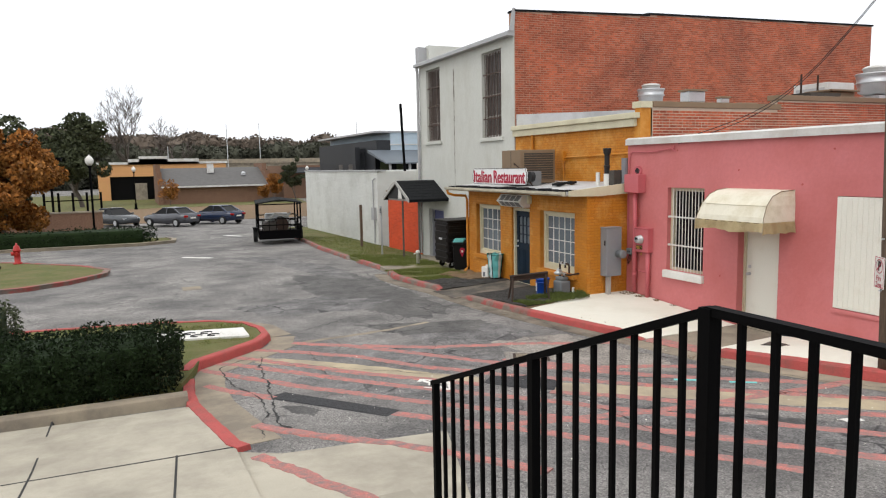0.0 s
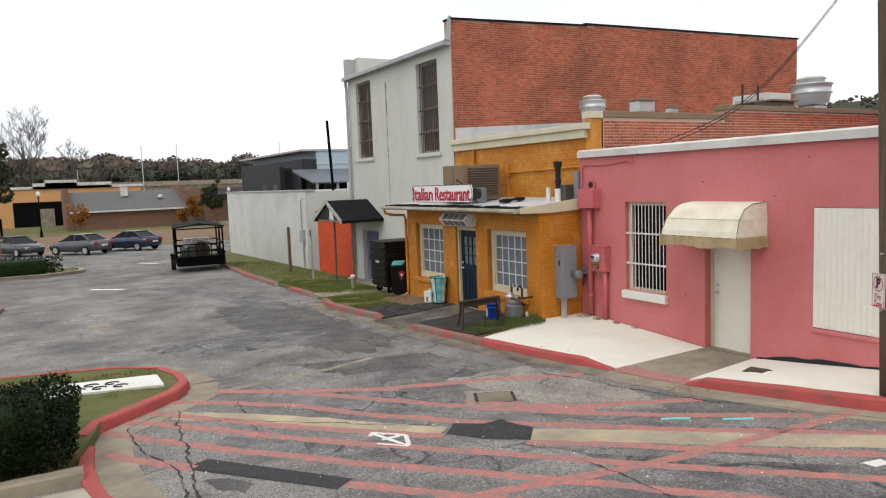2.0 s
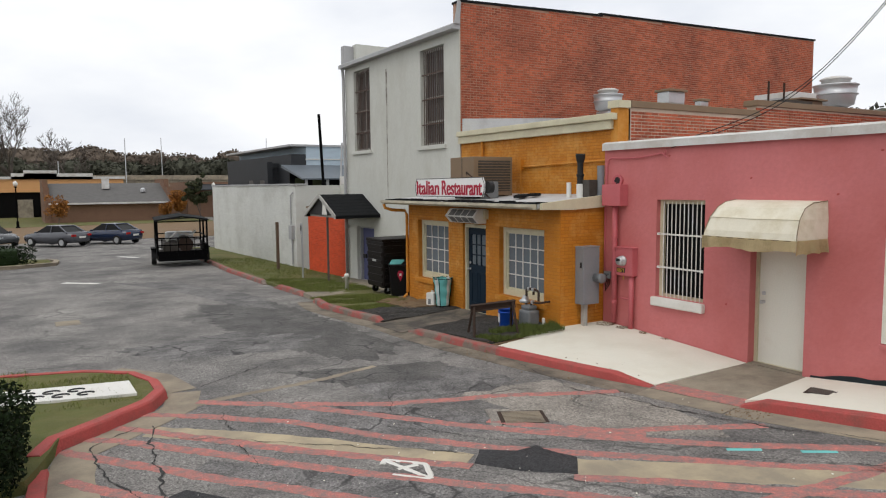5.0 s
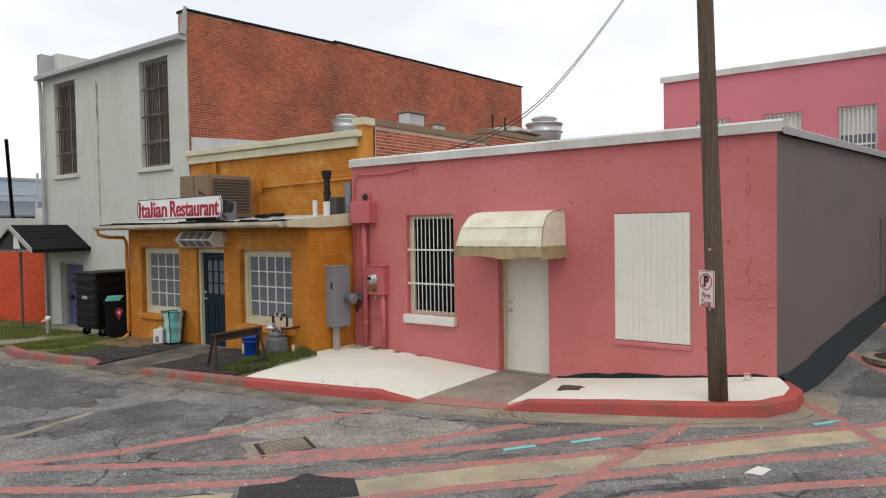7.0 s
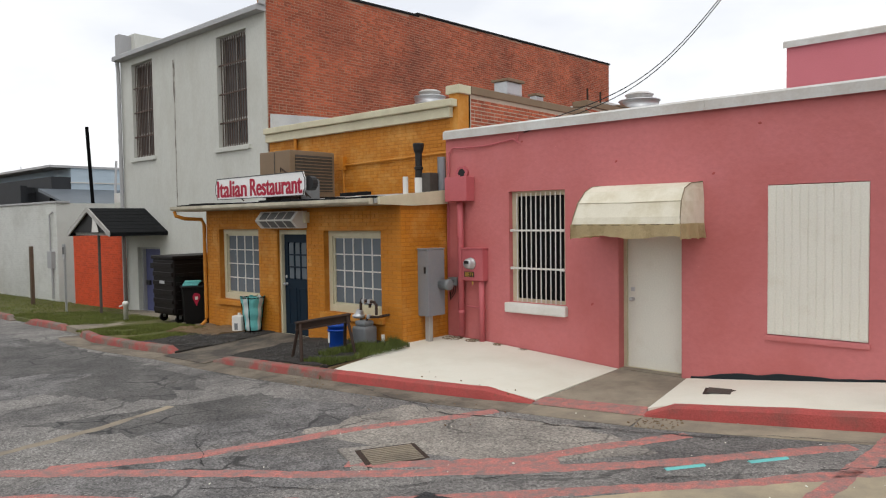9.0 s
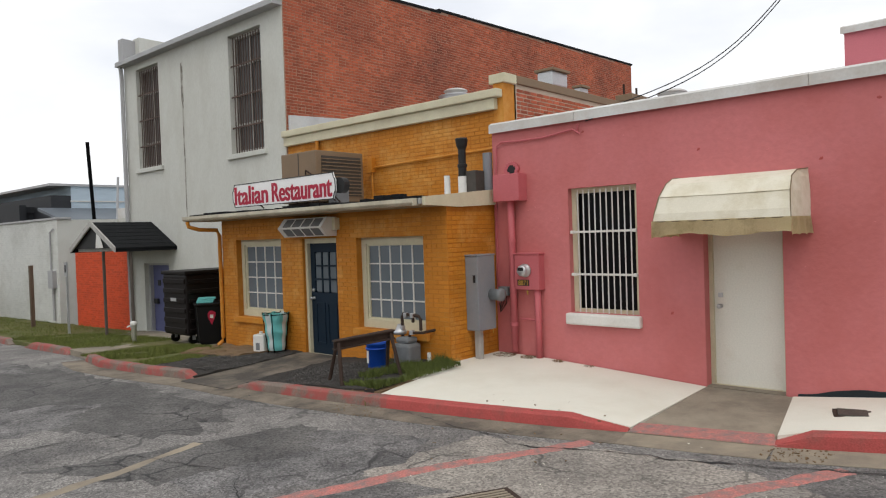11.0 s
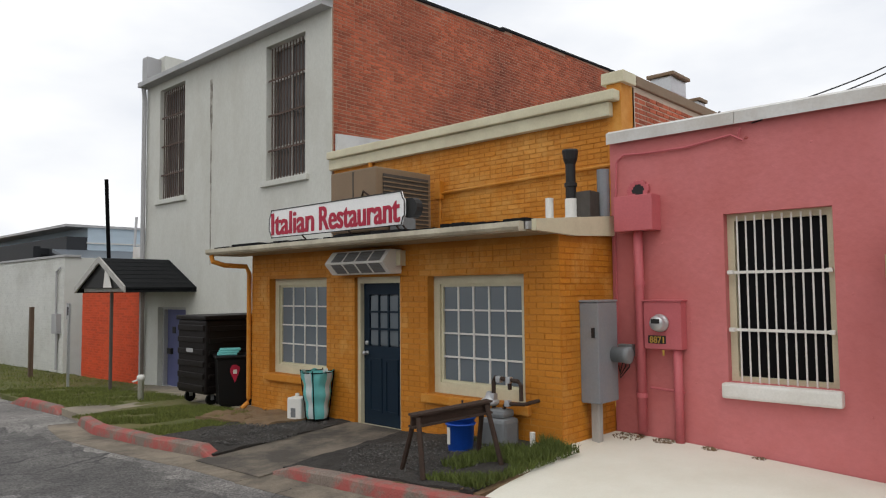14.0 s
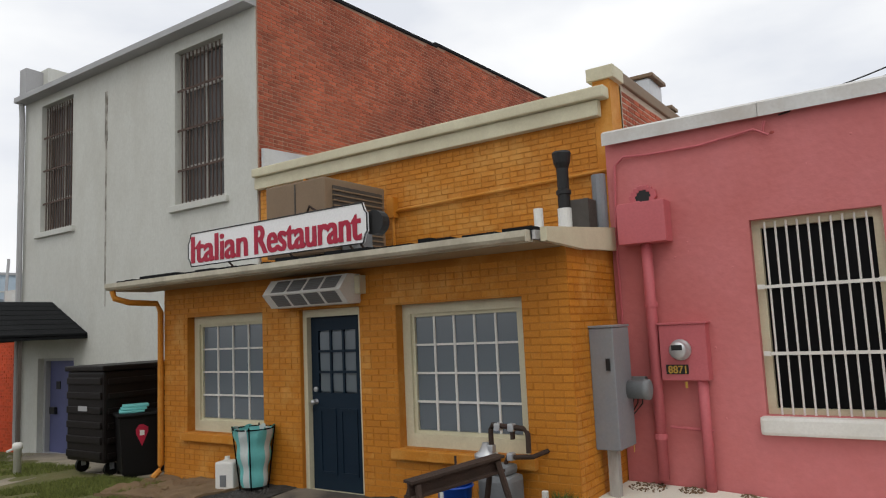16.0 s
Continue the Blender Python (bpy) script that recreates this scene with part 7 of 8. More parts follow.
brick_mesh("brickwork", "x", 19.9, -1, bricks("x", 19.9, -1, 2.0, 7.17, 0.9, 6.1, [(5.6, 6.85, -0.5, 3.05)], 0.22, 0.075, rng=random.Random(21)), "tan_brick", tb)
gmt = thing("alley_gas_pipes", "grey gas meter pipes at the alley end", "pipe", (19.6, 7.0, G(19.6, 7.0)))
part("pipe", tube([(0, 0, 0), (0, 0, 0.5), (0, -0.2, 0.55), (0, -0.2, 0.1)], 0.035, 8), "meter_grey", gmt)
part("meter", box(-0.1, 0.1, -0.35, -0.1, 0.25, 0.5, 0.03), "meter_grey", gmt)
cdp = thing("wall_riser", "thin dark cable riser on the grey side wall", "pipe", (17.0, 7.46, 0))
part("pipe", tube([(0, 0, 2.2), (0, 0, 0.9)], 0.03, 8), "unit_grille", cdp)
part("head", box(-0.06, 0.06, -0.05, 0.03, 2.2, 2.4, 0.01), "unit_grille", cdp)
# Added wall behind the start of the walk; it never comes into view.
sw = thing("unseen_south_wall", "added unseen pale stucco wall behind the landing", "building")
part("wall", box(-12, 6.0, -4.2, -3.8, -0.5, 7.0), "white_stucco", sw)

# plaster scars on the pink wall
scar = bmesh.new()
rng = random.Random(5)


def lump(bm, y, z, ry, rz, depth):
    bmesh.ops.create_icosphere(bm, subdivisions=1, radius=1.0, matrix=pose(PX, y, z, rng.uniform(-50, 50), 0, 0) @ Matrix.Diagonal((depth, ry, rz, 1)))


for k in range(46):
    lump(scar, max(8.36, 8.66 + rng.gauss(0, 0.17)), rng.choice([0.75, 0.95, 1.2, 1.35]) + rng.gauss(0, 0.13), rng.uniform(0.02, 0.075), rng.uniform(0.012, 0.035), rng.uniform(0.006, 0.014))
for k in range(40):
    y, z, r = rng.uniform(9, 15.4), rng.uniform(0.3, 3.3), rng.uniform(0.006, 0.014)
    if not any(h[0] - 0.05 < y < h[1] + 0.05 and h[2] - 0.2 < z < h[3] + 0.05 for h in (P_WIN, P_DOOR, P_BOARD)):
        lump(scar, y, z, r, r, 0.006)
gash = bmesh.new()
for k in range(34):
    lump(gash, 8.64 + rng.gauss(0, 0.018), rng.uniform(2.25, 3.2) if k < 22 else rng.uniform(1.55, 2.2), rng.uniform(0.004, 0.014), rng.uniform(0.01, 0.045), 0.004)
for y, z in ((10.62, 3.30), (14.25, 3.37), (12.6, 2.95), (8.9, 2.1), (9.2, 0.62), (13.0, 0.85), (11.2, 2.7)):
    lump(gash, y, z, 0.028, 0.018, 0.005)
part("plaster_gash", gash, "kerb_red", pink, "dark chipped crack in the plaster")["kind"] = "stuff"
part("plaster_scar", scar, "pink", pink, "lumpy cracked plaster scars")["kind"] = "stuff"
ft = bmesh.new()
strip = []
for k in range(61):
    y = 8.4 + 3.1 * k / 60
    z = float(np.interp(y, [8.3, 8.6, 9.5, 10.5, 11.55], [.325, .30, .18, .06, -.058]))
    top = z + 0.025 + 0.02 * noise.noise((y * 4, 0, 0)) + 0.045 * smooth01((y - 9.7) / 0.5) * smooth01((11.4 - y) / 0.4)
    strip.append([ft.verts.new(p) for p in ((PX - 0.012, y, z - 0.03), (PX - 0.010, y, top), (PX + 0.01, y, top + 0.004))])
for p, q in zip(strip, strip[1:]):
    for k in (0, 1):
        ft.faces.new((p[k], p[k + 1], q[k + 1], q[k]))
bmesh.ops.recalc_face_normals(ft, faces=ft.faces[:])
part("tar_line", ft, "tar", pink, "dark tar line at the wall foot")
cp = thing("crushed_cup", "crushed white and red paper cup at the corner", "litter", (11.45, 8.62, 0.30))
part("cup", lathe([(0.035, 0), (0.045, 0.05), (0.05, 0.06), (0.03, 0.075)], sides=10), "white_paint", cp)
part("lid", lathe([(0.05, 0.055), (0.052, 0.065), (0.02, 0.075)], sides=10), "kerb_red", cp)


def debris(name, spots, mat, label, seed, size=0.02, group=""):
    """Loose chips lying in one joined mesh."""
    rng = random.Random(seed)
    V, F = [], []
    for x, y, r, n in spots:
        for _ in range(n):
            a, d = rng.uniform(0, 6.28), r * math.sqrt(rng.random())
            px, py = x + d * math.cos(a), y + d * math.sin(a)
            c = size * rng.uniform(0.4, 1.2)
            z = max(G(px, py) + 0.008, deck(px, py))
            m = pose(px, py, z + c * 0.25, rng.uniform(0, 40), rng.uniform(0, 40), rng.uniform(0, 360)) @ Matrix.Diagonal((c * 2, c * 1.3, c * 0.6, 1))
            k = len(V)
            V += [tuple(m @ Vector((u - 0.5, v - 0.5, w - 0.5))) for w in (0, 1) for v in (0, 1) for u in (0, 1)]
            F += [tuple(k + i for i in q) for q in ((0, 2, 3, 1), (4, 5, 7, 6), (0, 1, 5, 4), (2, 6, 7, 3), (0, 4, 6, 2), (1, 3, 7, 5))]
    ob = stuff_mesh(name, V, F, mat)
    return tagged(ob, label, "debris", kind="stuff")


def deck(x, y):
    """Height of what is laid on the strip before the orange wall."""
    if 15.62 < y < 18.1 and 8.5 < x < 10.5:
        f = (x - 8.55) / 1.95
        return float(np.interp(y, [15.6, 16.7, 18.1], [0.07, 0.05, -0.06])) * (1 - f) + float(np.interp(y, [15.8, 16.9, 18.3], [0.14, 0.07, -0.026])) * f
    if 19.15 < y < 20.9 and 8.4 < x < 10.5:
        f, g = (x - 8.25) / 2.25, (y - 19.17) / 1.3
        return (-0.068 + 0.055 * g) * (1 - f) + (-0.026 - 0.034 * g) * f
    if 12.55 < y < 15.8 and 8.9 < x < 11.64:
        f = (x - 8.9) / 2.72
        return (G(8.9, y) + 0.13) * (1 - f) + float(np.interp(y, [12.57, 13.5, 15.0, 15.8], [-0.06, 0.0, 0.09, 0.11])) * f + 0.004
    if 20.0 <= y < 22.0 and 9.4 < x < 10.5:
        return -0.02 - 0.04 * (y - 20)
    return -9.0


debris("gravel_stones", [(9.3, 16.9, 0.8, 900), (9.6, 17.5, 0.55, 600), (9.2, 19.8, 0.65, 1900), (9.9, 19.9, 0.5, 700)], "stone_chip", "loose grey gravel stones", 3, 0.010)
debris("straw_litter", [(10.1, 20.9, 0.7, 500)], "dirt", "scattered straw and dead leaves", 4, 0.012)
debris("leaf_litter", [(9.25, 10.9, 0.3, 90), (8.45, 15.5, 0.4, 60), (8.6, 13.5, 1.2, 40), (11.45, 15.6, 0.18, 130), (11.5, 15.2, 0.12, 90), (11.54, 14.7, 0.08, 50), (11.55, 14.2, 0.07, 30)], "dirt", "dead leaves gathered in the gutter", 6, 0.010)
debris("grit", [(6.5, 10.5, 3.0, 60), (4.5, 12.0, 2.0, 40), (8.5, 8.5, 1.5, 30)], "concrete_white", "pale grit scattered on the road", 7, 0.008)


def grass_tufts(name, spots, label, seed, mat="blade"):
    """Thin blades over rectangles (x0, x1, y0, y1, count, height, z function)."""
    rng = np.random.default_rng(seed)
    V, F = [], []
    for x0, x1, y0, y1, n, h, zf in spots:
        for _ in range(n):
            x, y = rng.uniform(x0, x1), rng.uniform(y0, y1)
            if noise.noise((x * 1.6, y * 1.6, 0)) < -0.25:
                continue
            z = zf(x, y)
            a, k = rng.uniform(0, 6.28), len(V)
            hh, w = h * rng.uniform(0.4, 1.2), rng.uniform(0.004, 0.009)
            lx, ly = rng.normal(0, 0.45, 2) * hh
            c, s = math.cos(a) * w, math.sin(a) * w
            V += [(x - c, y - s, z - 0.01), (x + c, y + s, z - 0.01), (x + lx, y + ly, z + hh)]
            F.append((k, k + 1, k + 2))
    ob = stuff_mesh(name, V, F, mat)
    return tagged(ob, label, "grass", kind="stuff")


def lawn_z(x, y):
    k = float(np.interp(y, [15.3, 16.5, 18, 19.15, 20.5, 22, 24.4, 27, 28, 33, 37, 45, 53], [8.62, 8.42, 8.28, 8.24, 8.08, 8.02, 8.4, 8.42, 8.4, 8.6, 8.95, 9.5, 10.5])) + 0.14
    f = (x - k) / (12.05 - k)
    return (G(k, y) + 0.085) * (1 - f) + wall_foot(y) * f


M["blade_green"] = material("fresh_grass_blade", (0.115, 0.145, 0.03), (0.055, 0.075, 0.018), 1.2, 0.8, 0, 20, island=0.35)
grass_tufts("grass_blades", [(8.25, 10.3, 20.4, 23.4, 26000, 0.05, lawn_z), (8.6, 10.9, 24.5, 29.0, 20000, 0.055, lawn_z), (9.0, 11.9, 28.0, 40.0, 9000, 0.07, lawn_z)], "short mixed green and brown grass", 2)
grass_tufts("grass_verge", [(8.75, 10.4, 15.60, 15.95, 3200, 0.075, lambda x, y: max(deck(x, y), 0.08 + 0.02 * (x - 8.7))), (9.2, 10.45, 15.8, 16.45, 4200, 0.085, deck), (8.75, 9.4, 15.7, 16.25, 2200, 0.06, deck), (10.2, 10.5, 15.9, 16.9, 900, 0.13, deck), (8.5, 8.62, 15.35, 15.6, 80, 0.08, lambda x, y: G(x, y))], "fresh green grass beside the apron", 3, "blade_green")
grass_tufts("island_blades", [(-2.0, 3.0, 15.0, 18.2, 14000, 0.05, lambda x, y: G(x, y) + 0.13 if (x < 1.6 or (y > 15.6 and x < 2.9 and y < 17.3)) else -1.0)], "short mown dry grass on the island", 9)

# ---- far up the street ----
def patch_lift(name, A, B, mat, label, cat, above):
    return loft(name, A, B, mat, label, cat, rows=24, cols=8, above=above)


IS2 = [(-3.5, 25.6), (-1.9, 25.9), (-0.8, 26.8), (0.2, 28.4), (0.3, 29.6), (-0.6, 31.6), (-3.0, 34.6), (-9.0, 40.0)]
kerb(IS2, [0.13] * len(IS2), "kerb_worn", "worn red kerb round the far grass island", width=-0.16)
patch_lift("far_island_lawn", [(-14, 25.0), (-3.5, 25.7), (-1.9, 26.0), (-0.9, 26.9), (0.1, 28.4)], [(-14, 43.0), (-9.0, 39.9), (-3.0, 34.5), (-0.6, 31.5), (0.2, 29.6)], "grass", "dry brown grass island", "lawn", 0.11)
patch_lift("far_bed", [(-16, 43.0), (1.5, 41.5), (3.1, 42.2)], [(-16, 50.0), (0.0, 48.0), (3.0, 45.0)], "grass", "planted bed with a concrete edge", "lawn", 0.12)
kerb([(-16, 42.8), (1.5, 41.3), (3.2, 42.1), (3.4, 43.6), (3.1, 45.1)], [0.15] * 5, "gutter", "concrete kerb round the planted bed", width=-0.2)
hedge("far_hedge", -14.0, 2.3, 42.2, 44.2, G(-3, 43) + 0.1, 0.85, 14000, "long low clipped dark green hedge in a bed", 15, 0.06)
lowwall = thing("brick_planter_wall", "low brown brick planter wall behind the hedge", "wall", kind="structure")
part("wall", box(-14, -0.4, 54.0, 54.4, G(0, 54) - 0.1, G(0, 54) + 1.45), "brick_brown", lowwall)
part("cap", box(-14, -0.3, 53.95, 54.45, G(0, 54) + 1.45, G(0, 54) + 1.55), "gutter", lowwall)
loft("tan_verge", [(-30, 66.5), (22, 64.5)], [(-30, 90), (22, 90)], "dirt", "bare tan gravel verge across the street end", "ground", rows=10, cols=6, above=0.04)
loft("back_lawn", [(-60, 90.2), (22, 90.2)], [(-60, 150), (30, 150)], "grass", "dry lawn around the far buildings", "lawn", rows=10, cols=6, above=0.05)

hy = thing("fire_hydrant", "red fire hydrant in the grass island", "hydrant", (-3.0, 34.2, G(-3, 34.2) + 0.1))
M["hydrant_red"] = material("hydrant_red", (0.42, 0.025, 0.02), None, 4, 0.5, 0.05, 40)
part("barrel", lathe([(0.17, 0), (0.17, 0.06), (0.11, 0.08), (0.11, 0.5), (0.15, 0.52), (0.15, 0.56), (0.12, 0.6), (0.10, 0.70), (0.04, 0.76), (0.03, 0.82)], sides=16), "hydrant_red", hy, "", True)
part("outlet", tube([(0.0, -0.2, 0.42), (0.0, 0.2, 0.42)], 0.065, 12), "hydrant_red", hy)
part("outlet", tube([(-0.2, 0, 0.42), (0.0, 0, 0.42)], 0.08, 12), "hydrant_red", hy)


def street_lamp(x, y, h):
    t = thing("street_lamp", "black street lamp post with a white globe", "street lamp", (x, y, G(x, y) + 0.1), group="black globe street lamps")
    part("base", lathe([(0.20, 0), (0.20, 0.1), (0.14, 0.15), (0.12, 0.6), (0.09, 0.7)], sides=14), "black_iron", t)
    part("shaft", tube([(0, 0, 0.6), (0, 0, h - 0.55)], 0.06, 10), "black_iron", t)
    part("collar", lathe([(0.07, h - 0.6), (0.12, h - 0.5), (0.12, h - 0.45)], sides=12), "black_iron", t)
    part("globe", lathe([(0.10, h - 0.45), (0.21, h - 0.28), (0.22, h - 0.12), (0.14, h + 0.02), (0.05, h + 0.07), (0.03, h + 0.14)], sides=16), "white_paint", t, "white glass globe", True)


street_lamp(-3.55, 32.6, 4.5)
street_lamp(-0.65, 46.0, 4.6)
street_lamp(2.2, 88.0, 4.6)
street_lamp(24.0, 98.0, 4.4)

M["car_grey"] = material("grey_car_paint", (0.075, 0.078, 0.09), None, 1.0, 0.25, 0, 30, spec=0.6)
M["car_blue"] = material("navy_car_paint", (0.012, 0.022, 0.055), None, 1.0, 0.2, 0, 30, spec=0.6)
M["car_dark"] = material("charcoal_car_paint", (0.05, 0.055, 0.06), None, 1.0, 0.25, 0, 30, spec=0.6)
M["tyre"] = material("tyre_rubber", (0.015, 0.015, 0.015), None, 4.0, 0.8, 0.1, 40)
M["lamp_red"] = material("tail_lamp", (0.35, 0.01, 0.01), None, 2, 0.2, 0, 20)


def car(x, y, turn, paint, label, name="car"):
    c = thing(name, label, "car", (x, y, G(x, y) + 0.03), turn=turn, group="parked cars")
    body = bmesh.new()
    secs = [(-2.25, 0.62, 0.45, 0.72), (-2.1, 0.80, 0.30, 0.98), (-1.3, 0.86, 0.25, 1.02), (-0.2, 0.87, 0.22, 0.98), (0.9, 0.87, 0.22, 0.95), (1.7, 0.83, 0.24, 0.86), (2.2, 0.72, 0.32, 0.74), (2.32, 0.55, 0.42, 0.62)]
    rings = []
    for X, w, lo, hi in secs:
        mid = (lo + hi) / 2
        rings.append([body.verts.new((X, yy, zz)) for yy, zz in ((-w * 0.9, lo), (-w, mid - 0.05), (-w, mid + 0.08), (-w * 0.88, hi), (w * 0.88, hi), (w, mid + 0.08), (w, mid - 0.05), (w * 0.9, lo))])
    for a, b in zip(rings, rings[1:]):
        for k in range(8):
            body.faces.new((a[k], a[(k + 1) % 8], b[(k + 1) % 8], b[k]))
    body.faces.new(rings[0][::-1])
    body.faces.new(rings[-1])
    bmesh.ops.recalc_face_normals(body, faces=body.faces[:])
    part("body", body, paint, c, "", True)
    glass_ = bmesh.new()
    lo_ = [glass_.verts.new((X, yy, 0.95)) for X, yy in ((-1.75, -0.74), (-1.75, 0.74), (1.05, 0.76), (1.05, -0.76))]
    hi_ = [glass_.verts.new((X, yy, 1.38)) for X, yy in ((-0.95, -0.58), (-0.95, 0.58), (0.25, 0.60), (0.25, -0.60))]
    for k in range(4):
        glass_.faces.new((lo_[k], lo_[(k + 1) % 4], hi_[(k + 1) % 4], hi_[k]))
    bmesh.ops.recalc_face_normals(glass_, faces=glass_.faces[:])
    part("glasshouse", glass_, "pane_dark", c, "dark tinted glass")
    part("roof", box(-0.98, 0.28, -0.60, 0.60, 1.375, 1.43, 0.02), paint, c)
    for s in (-1, 1):
        part("pillar", tube([(-0.3, s * 0.765, 0.95), (-0.3, s * 0.62, 1.39)], 0.035, 6), paint, c)
        part("pillar", tube([(-1.75, s * 0.75, 0.96), (-0.95, s * 0.60, 1.39)], 0.05, 6), paint, c)
        part("mirror", box(0.75, 0.9, s * 0.93 - 0.07, s * 0.93 + 0.07, 0.92, 1.03, 0.02), paint, c)
        part("tail_lamp", box(-2.27, -2.12, s * 0.62 - 0.14, s * 0.62 + 0.14, 0.72, 0.86, 0.02), "lamp_red", c, "red tail lamp")
        part("headlamp", box(2.15, 2.27, s * 0.55 - 0.14, s * 0.55 + 0.14, 0.58, 0.70, 0.02), "galv", c)
        for X in (-1.38, 1.42):
            w_ = part("wheel", tube([(X, s * 0.74, 0.32), (X, s * 0.90, 0.32)], 0.32, 18), "tyre", c)
            part("rim", tube([(X, s * 0.895, 0.32), (X, s * 0.912, 0.32)], 0.20, 14), "galv", w_)
    part("number_plate", box(-2.285, -2.262, -0.25, 0.25, 0.60, 0.72), "white_paint", c)
    return c


car(4.2, 60.0, 128, "car_grey", "grey sedan parked at the street end")
car(7.6, 60.5, 128, "car_blue", "dark navy sedan parked at the street end")
car(0.3, 63.5, -60, "car_dark", "charcoal sedan parked beyond the brick wall")

tr = thing("utility_trailer", "black steel cage trailer loaded with equipment", "trailer", (7.98, 38.6, G(7.98, 38.6) + 0.02), turn=-8)
part("deck", box(-1.0, 1.0, -1.7, 1.7, 0.42, 0.52), "rust", tr)
for x in (-1.0, 1.0):
    part("side_panel", box(x - 0.02, x + 0.02, -1.68, 1.68, 0.34, 0.92), "black_iron", tr)
part("tailgate", box(-0.98, 0.98, -1.72, -1.70, 0.30, 0.72), "black_iron", tr, "black mesh tailgate")
for x in (-1.0, 1.0):
    for y in (-1.7, 0.0, 1.7):
        part("upright", box(x - 0.035, x + 0.035, y - 0.035, y + 0.035, 0.6, 2.0), "black_iron", tr)
    for z in (0.9, 1.25, 1.95):
        part("side_rail", box(x - 0.025, x + 0.025, -1.7, 1.7, z, z + 0.05), "black_iron", tr)
for y in (-1.7, 1.7):
    for z in (0.62, 0.95, 1.25, 1.95):
        part("end_rail", box(-1.0, 1.0, y - 0.025, y + 0.025, z, z + 0.05), "black_iron", tr)
for k in range(6):
    part("gate_bar", box(-0.85 + 0.33 * k, -0.82 + 0.33 * k, -1.74, -1.71, 0.5, 1.3), "black_iron", tr)
part("roof_panel", prism([(-1.08, 2.0), (0, 2.16), (1.08, 2.0), (1.08, 2.06), (0, 2.22), (-1.08, 2.06)], "y", -1.85, 1.85), "shingle", tr, "dark sheet roof")
for x in (-1.12, 1.12):
    part("wheel", tube([(x - 0.1, 0.2, 0.34), (x + 0.1, 0.2, 0.34)], 0.34, 18), "tyre", tr)
    part("mudguard", box(x - 0.13, x + 0.13, -0.25, 0.65, 0.70, 0.75, 0.02), "black_iron", tr)
part("tank", tube([(0.15, -1.2, 0.95), (0.15, 0.2, 0.95)], 0.32, 14), "rust", tr, "brown steel drum")
part("mower", box(-0.75, -0.15, -1.2, 0.6, 0.62, 1.05, 0.08), "unit_grille", tr)
part("equipment", box(-0.6, 0.6, 0.4, 1.3, 0.62, 1.4, 0.1), "galv", tr)
part("hose", tube([(-0.6, -0.9, 1.1), (-0.2, -1.3, 1.5), (0.4, -1.1, 1.35), (0.6, -0.5, 1.5)], 0.05, 8), "metal_white", tr)

brk = thing("brick_shop", "long low brown brick building with grey shingle roof", "building", (0, 0, 0))
zb = -1.2
part("wall", box(5.4, 19.0, 98.0, 112.0, zb, zb + 2.4), "brick_brown", brk)
M["grey_shingle"] = material("grey_shingle", (0.13, 0.125, 0.12), (0.085, 0.08, 0.078), 2.0, 0.95, 0.3, 20)
part("roof", prism([(97.6, zb + 2.35), (104.5, zb + 4.7), (105.5, zb + 4.7), (112.4, zb + 2.35)], "x", 5.4, 18.9), "grey_shingle", brk)
part("fascia", box(5.4, 18.9, 97.5, 97.6, zb + 2.2, zb + 2.4), "metal_white", brk)
for x in (5.0, 18.6):
    part("end_parapet", prism([(97.8, zb), (97.8, zb + 3.4), (99.5, zb + 3.4), (99.5, zb + 4.2), (101.5, zb + 4.2), (101.5, zb + 5.2), (108, zb + 5.2), (108, zb)], "x", x, x + 0.6), "brick_brown", brk)
part("vent", box(11.5, 12.3, 102.0, 102.8, zb + 4.0, zb + 5.2), "metal_white", brk)
part("vent", lathe([(0.3, 0), (0.3, 0.3), (0.1, 0.5)], (16.0, 101.0, zb + 3.6), 10), "galv", brk)
pch = thing("peach_building", "peach stucco building with stepped white parapet and open garage", "building")
M["peach"] = material("peach_stucco", (0.62, 0.33, 0.14), (0.55, 0.28, 0.12), 0.6, 0.85, 0.1, 20)
part("wall", wall_with_holes("y", 118.0, 0.5, -2.2, 16.0, -1.4, 4.2, [(-0.6, 6.2, -1.4, 2.4)]), "peach", pch)
# Near-black block behind the opening: the garage's dark inside is its colour.
part("body", box(-2.2, 16.0, 119.5, 135.0, -1.4, 4.0), "pane_dark", pch)
for a, b, h in ((-2.4, 16.2, 4.55), (2.0, 12.0, 5.0), (3.5, 7.5, 5.4)):
    part("parapet", box(a, b, 117.8, 118.6, 4.2, h), "metal_white", pch)
part("pier", box(2.6, 4.4, 117.9, 118.3, -1.4, 1.4), "concrete_old", pch)

dk = thing("black_building", "black two-storey building beyond the white wall", "building", (2.6, 0, -0.8))
M["black_wall"] = material("black_siding", (0.022, 0.024, 0.028), (0.015, 0.016, 0.018), 1.0, 0.6, 0.1, 20)
M["blue_wall"] = material("pale_blue_siding", (0.42, 0.50, 0.56), (0.34, 0.41, 0.47), 0.7, 0.7, 0.1, 10, stretch=(1, 1, 6))
M["blue_roof"] = material("slate_blue_metal_roof", (0.13, 0.15, 0.17), (0.10, 0.115, 0.13), 1.0, 0.5, 0.05, 10)
part("wall", box(16.4, 19.2, 60.0, 66.0, -1.4, 5.1), "black_wall", dk)
part("pier", box(16.2, 16.6, 59.6, 60.4, -1.4, 5.6), "black_wall", dk)
part("parapet", box(16.6, 19.2, 59.9, 60.2, 5.1, 5.5), "black_wall", dk)
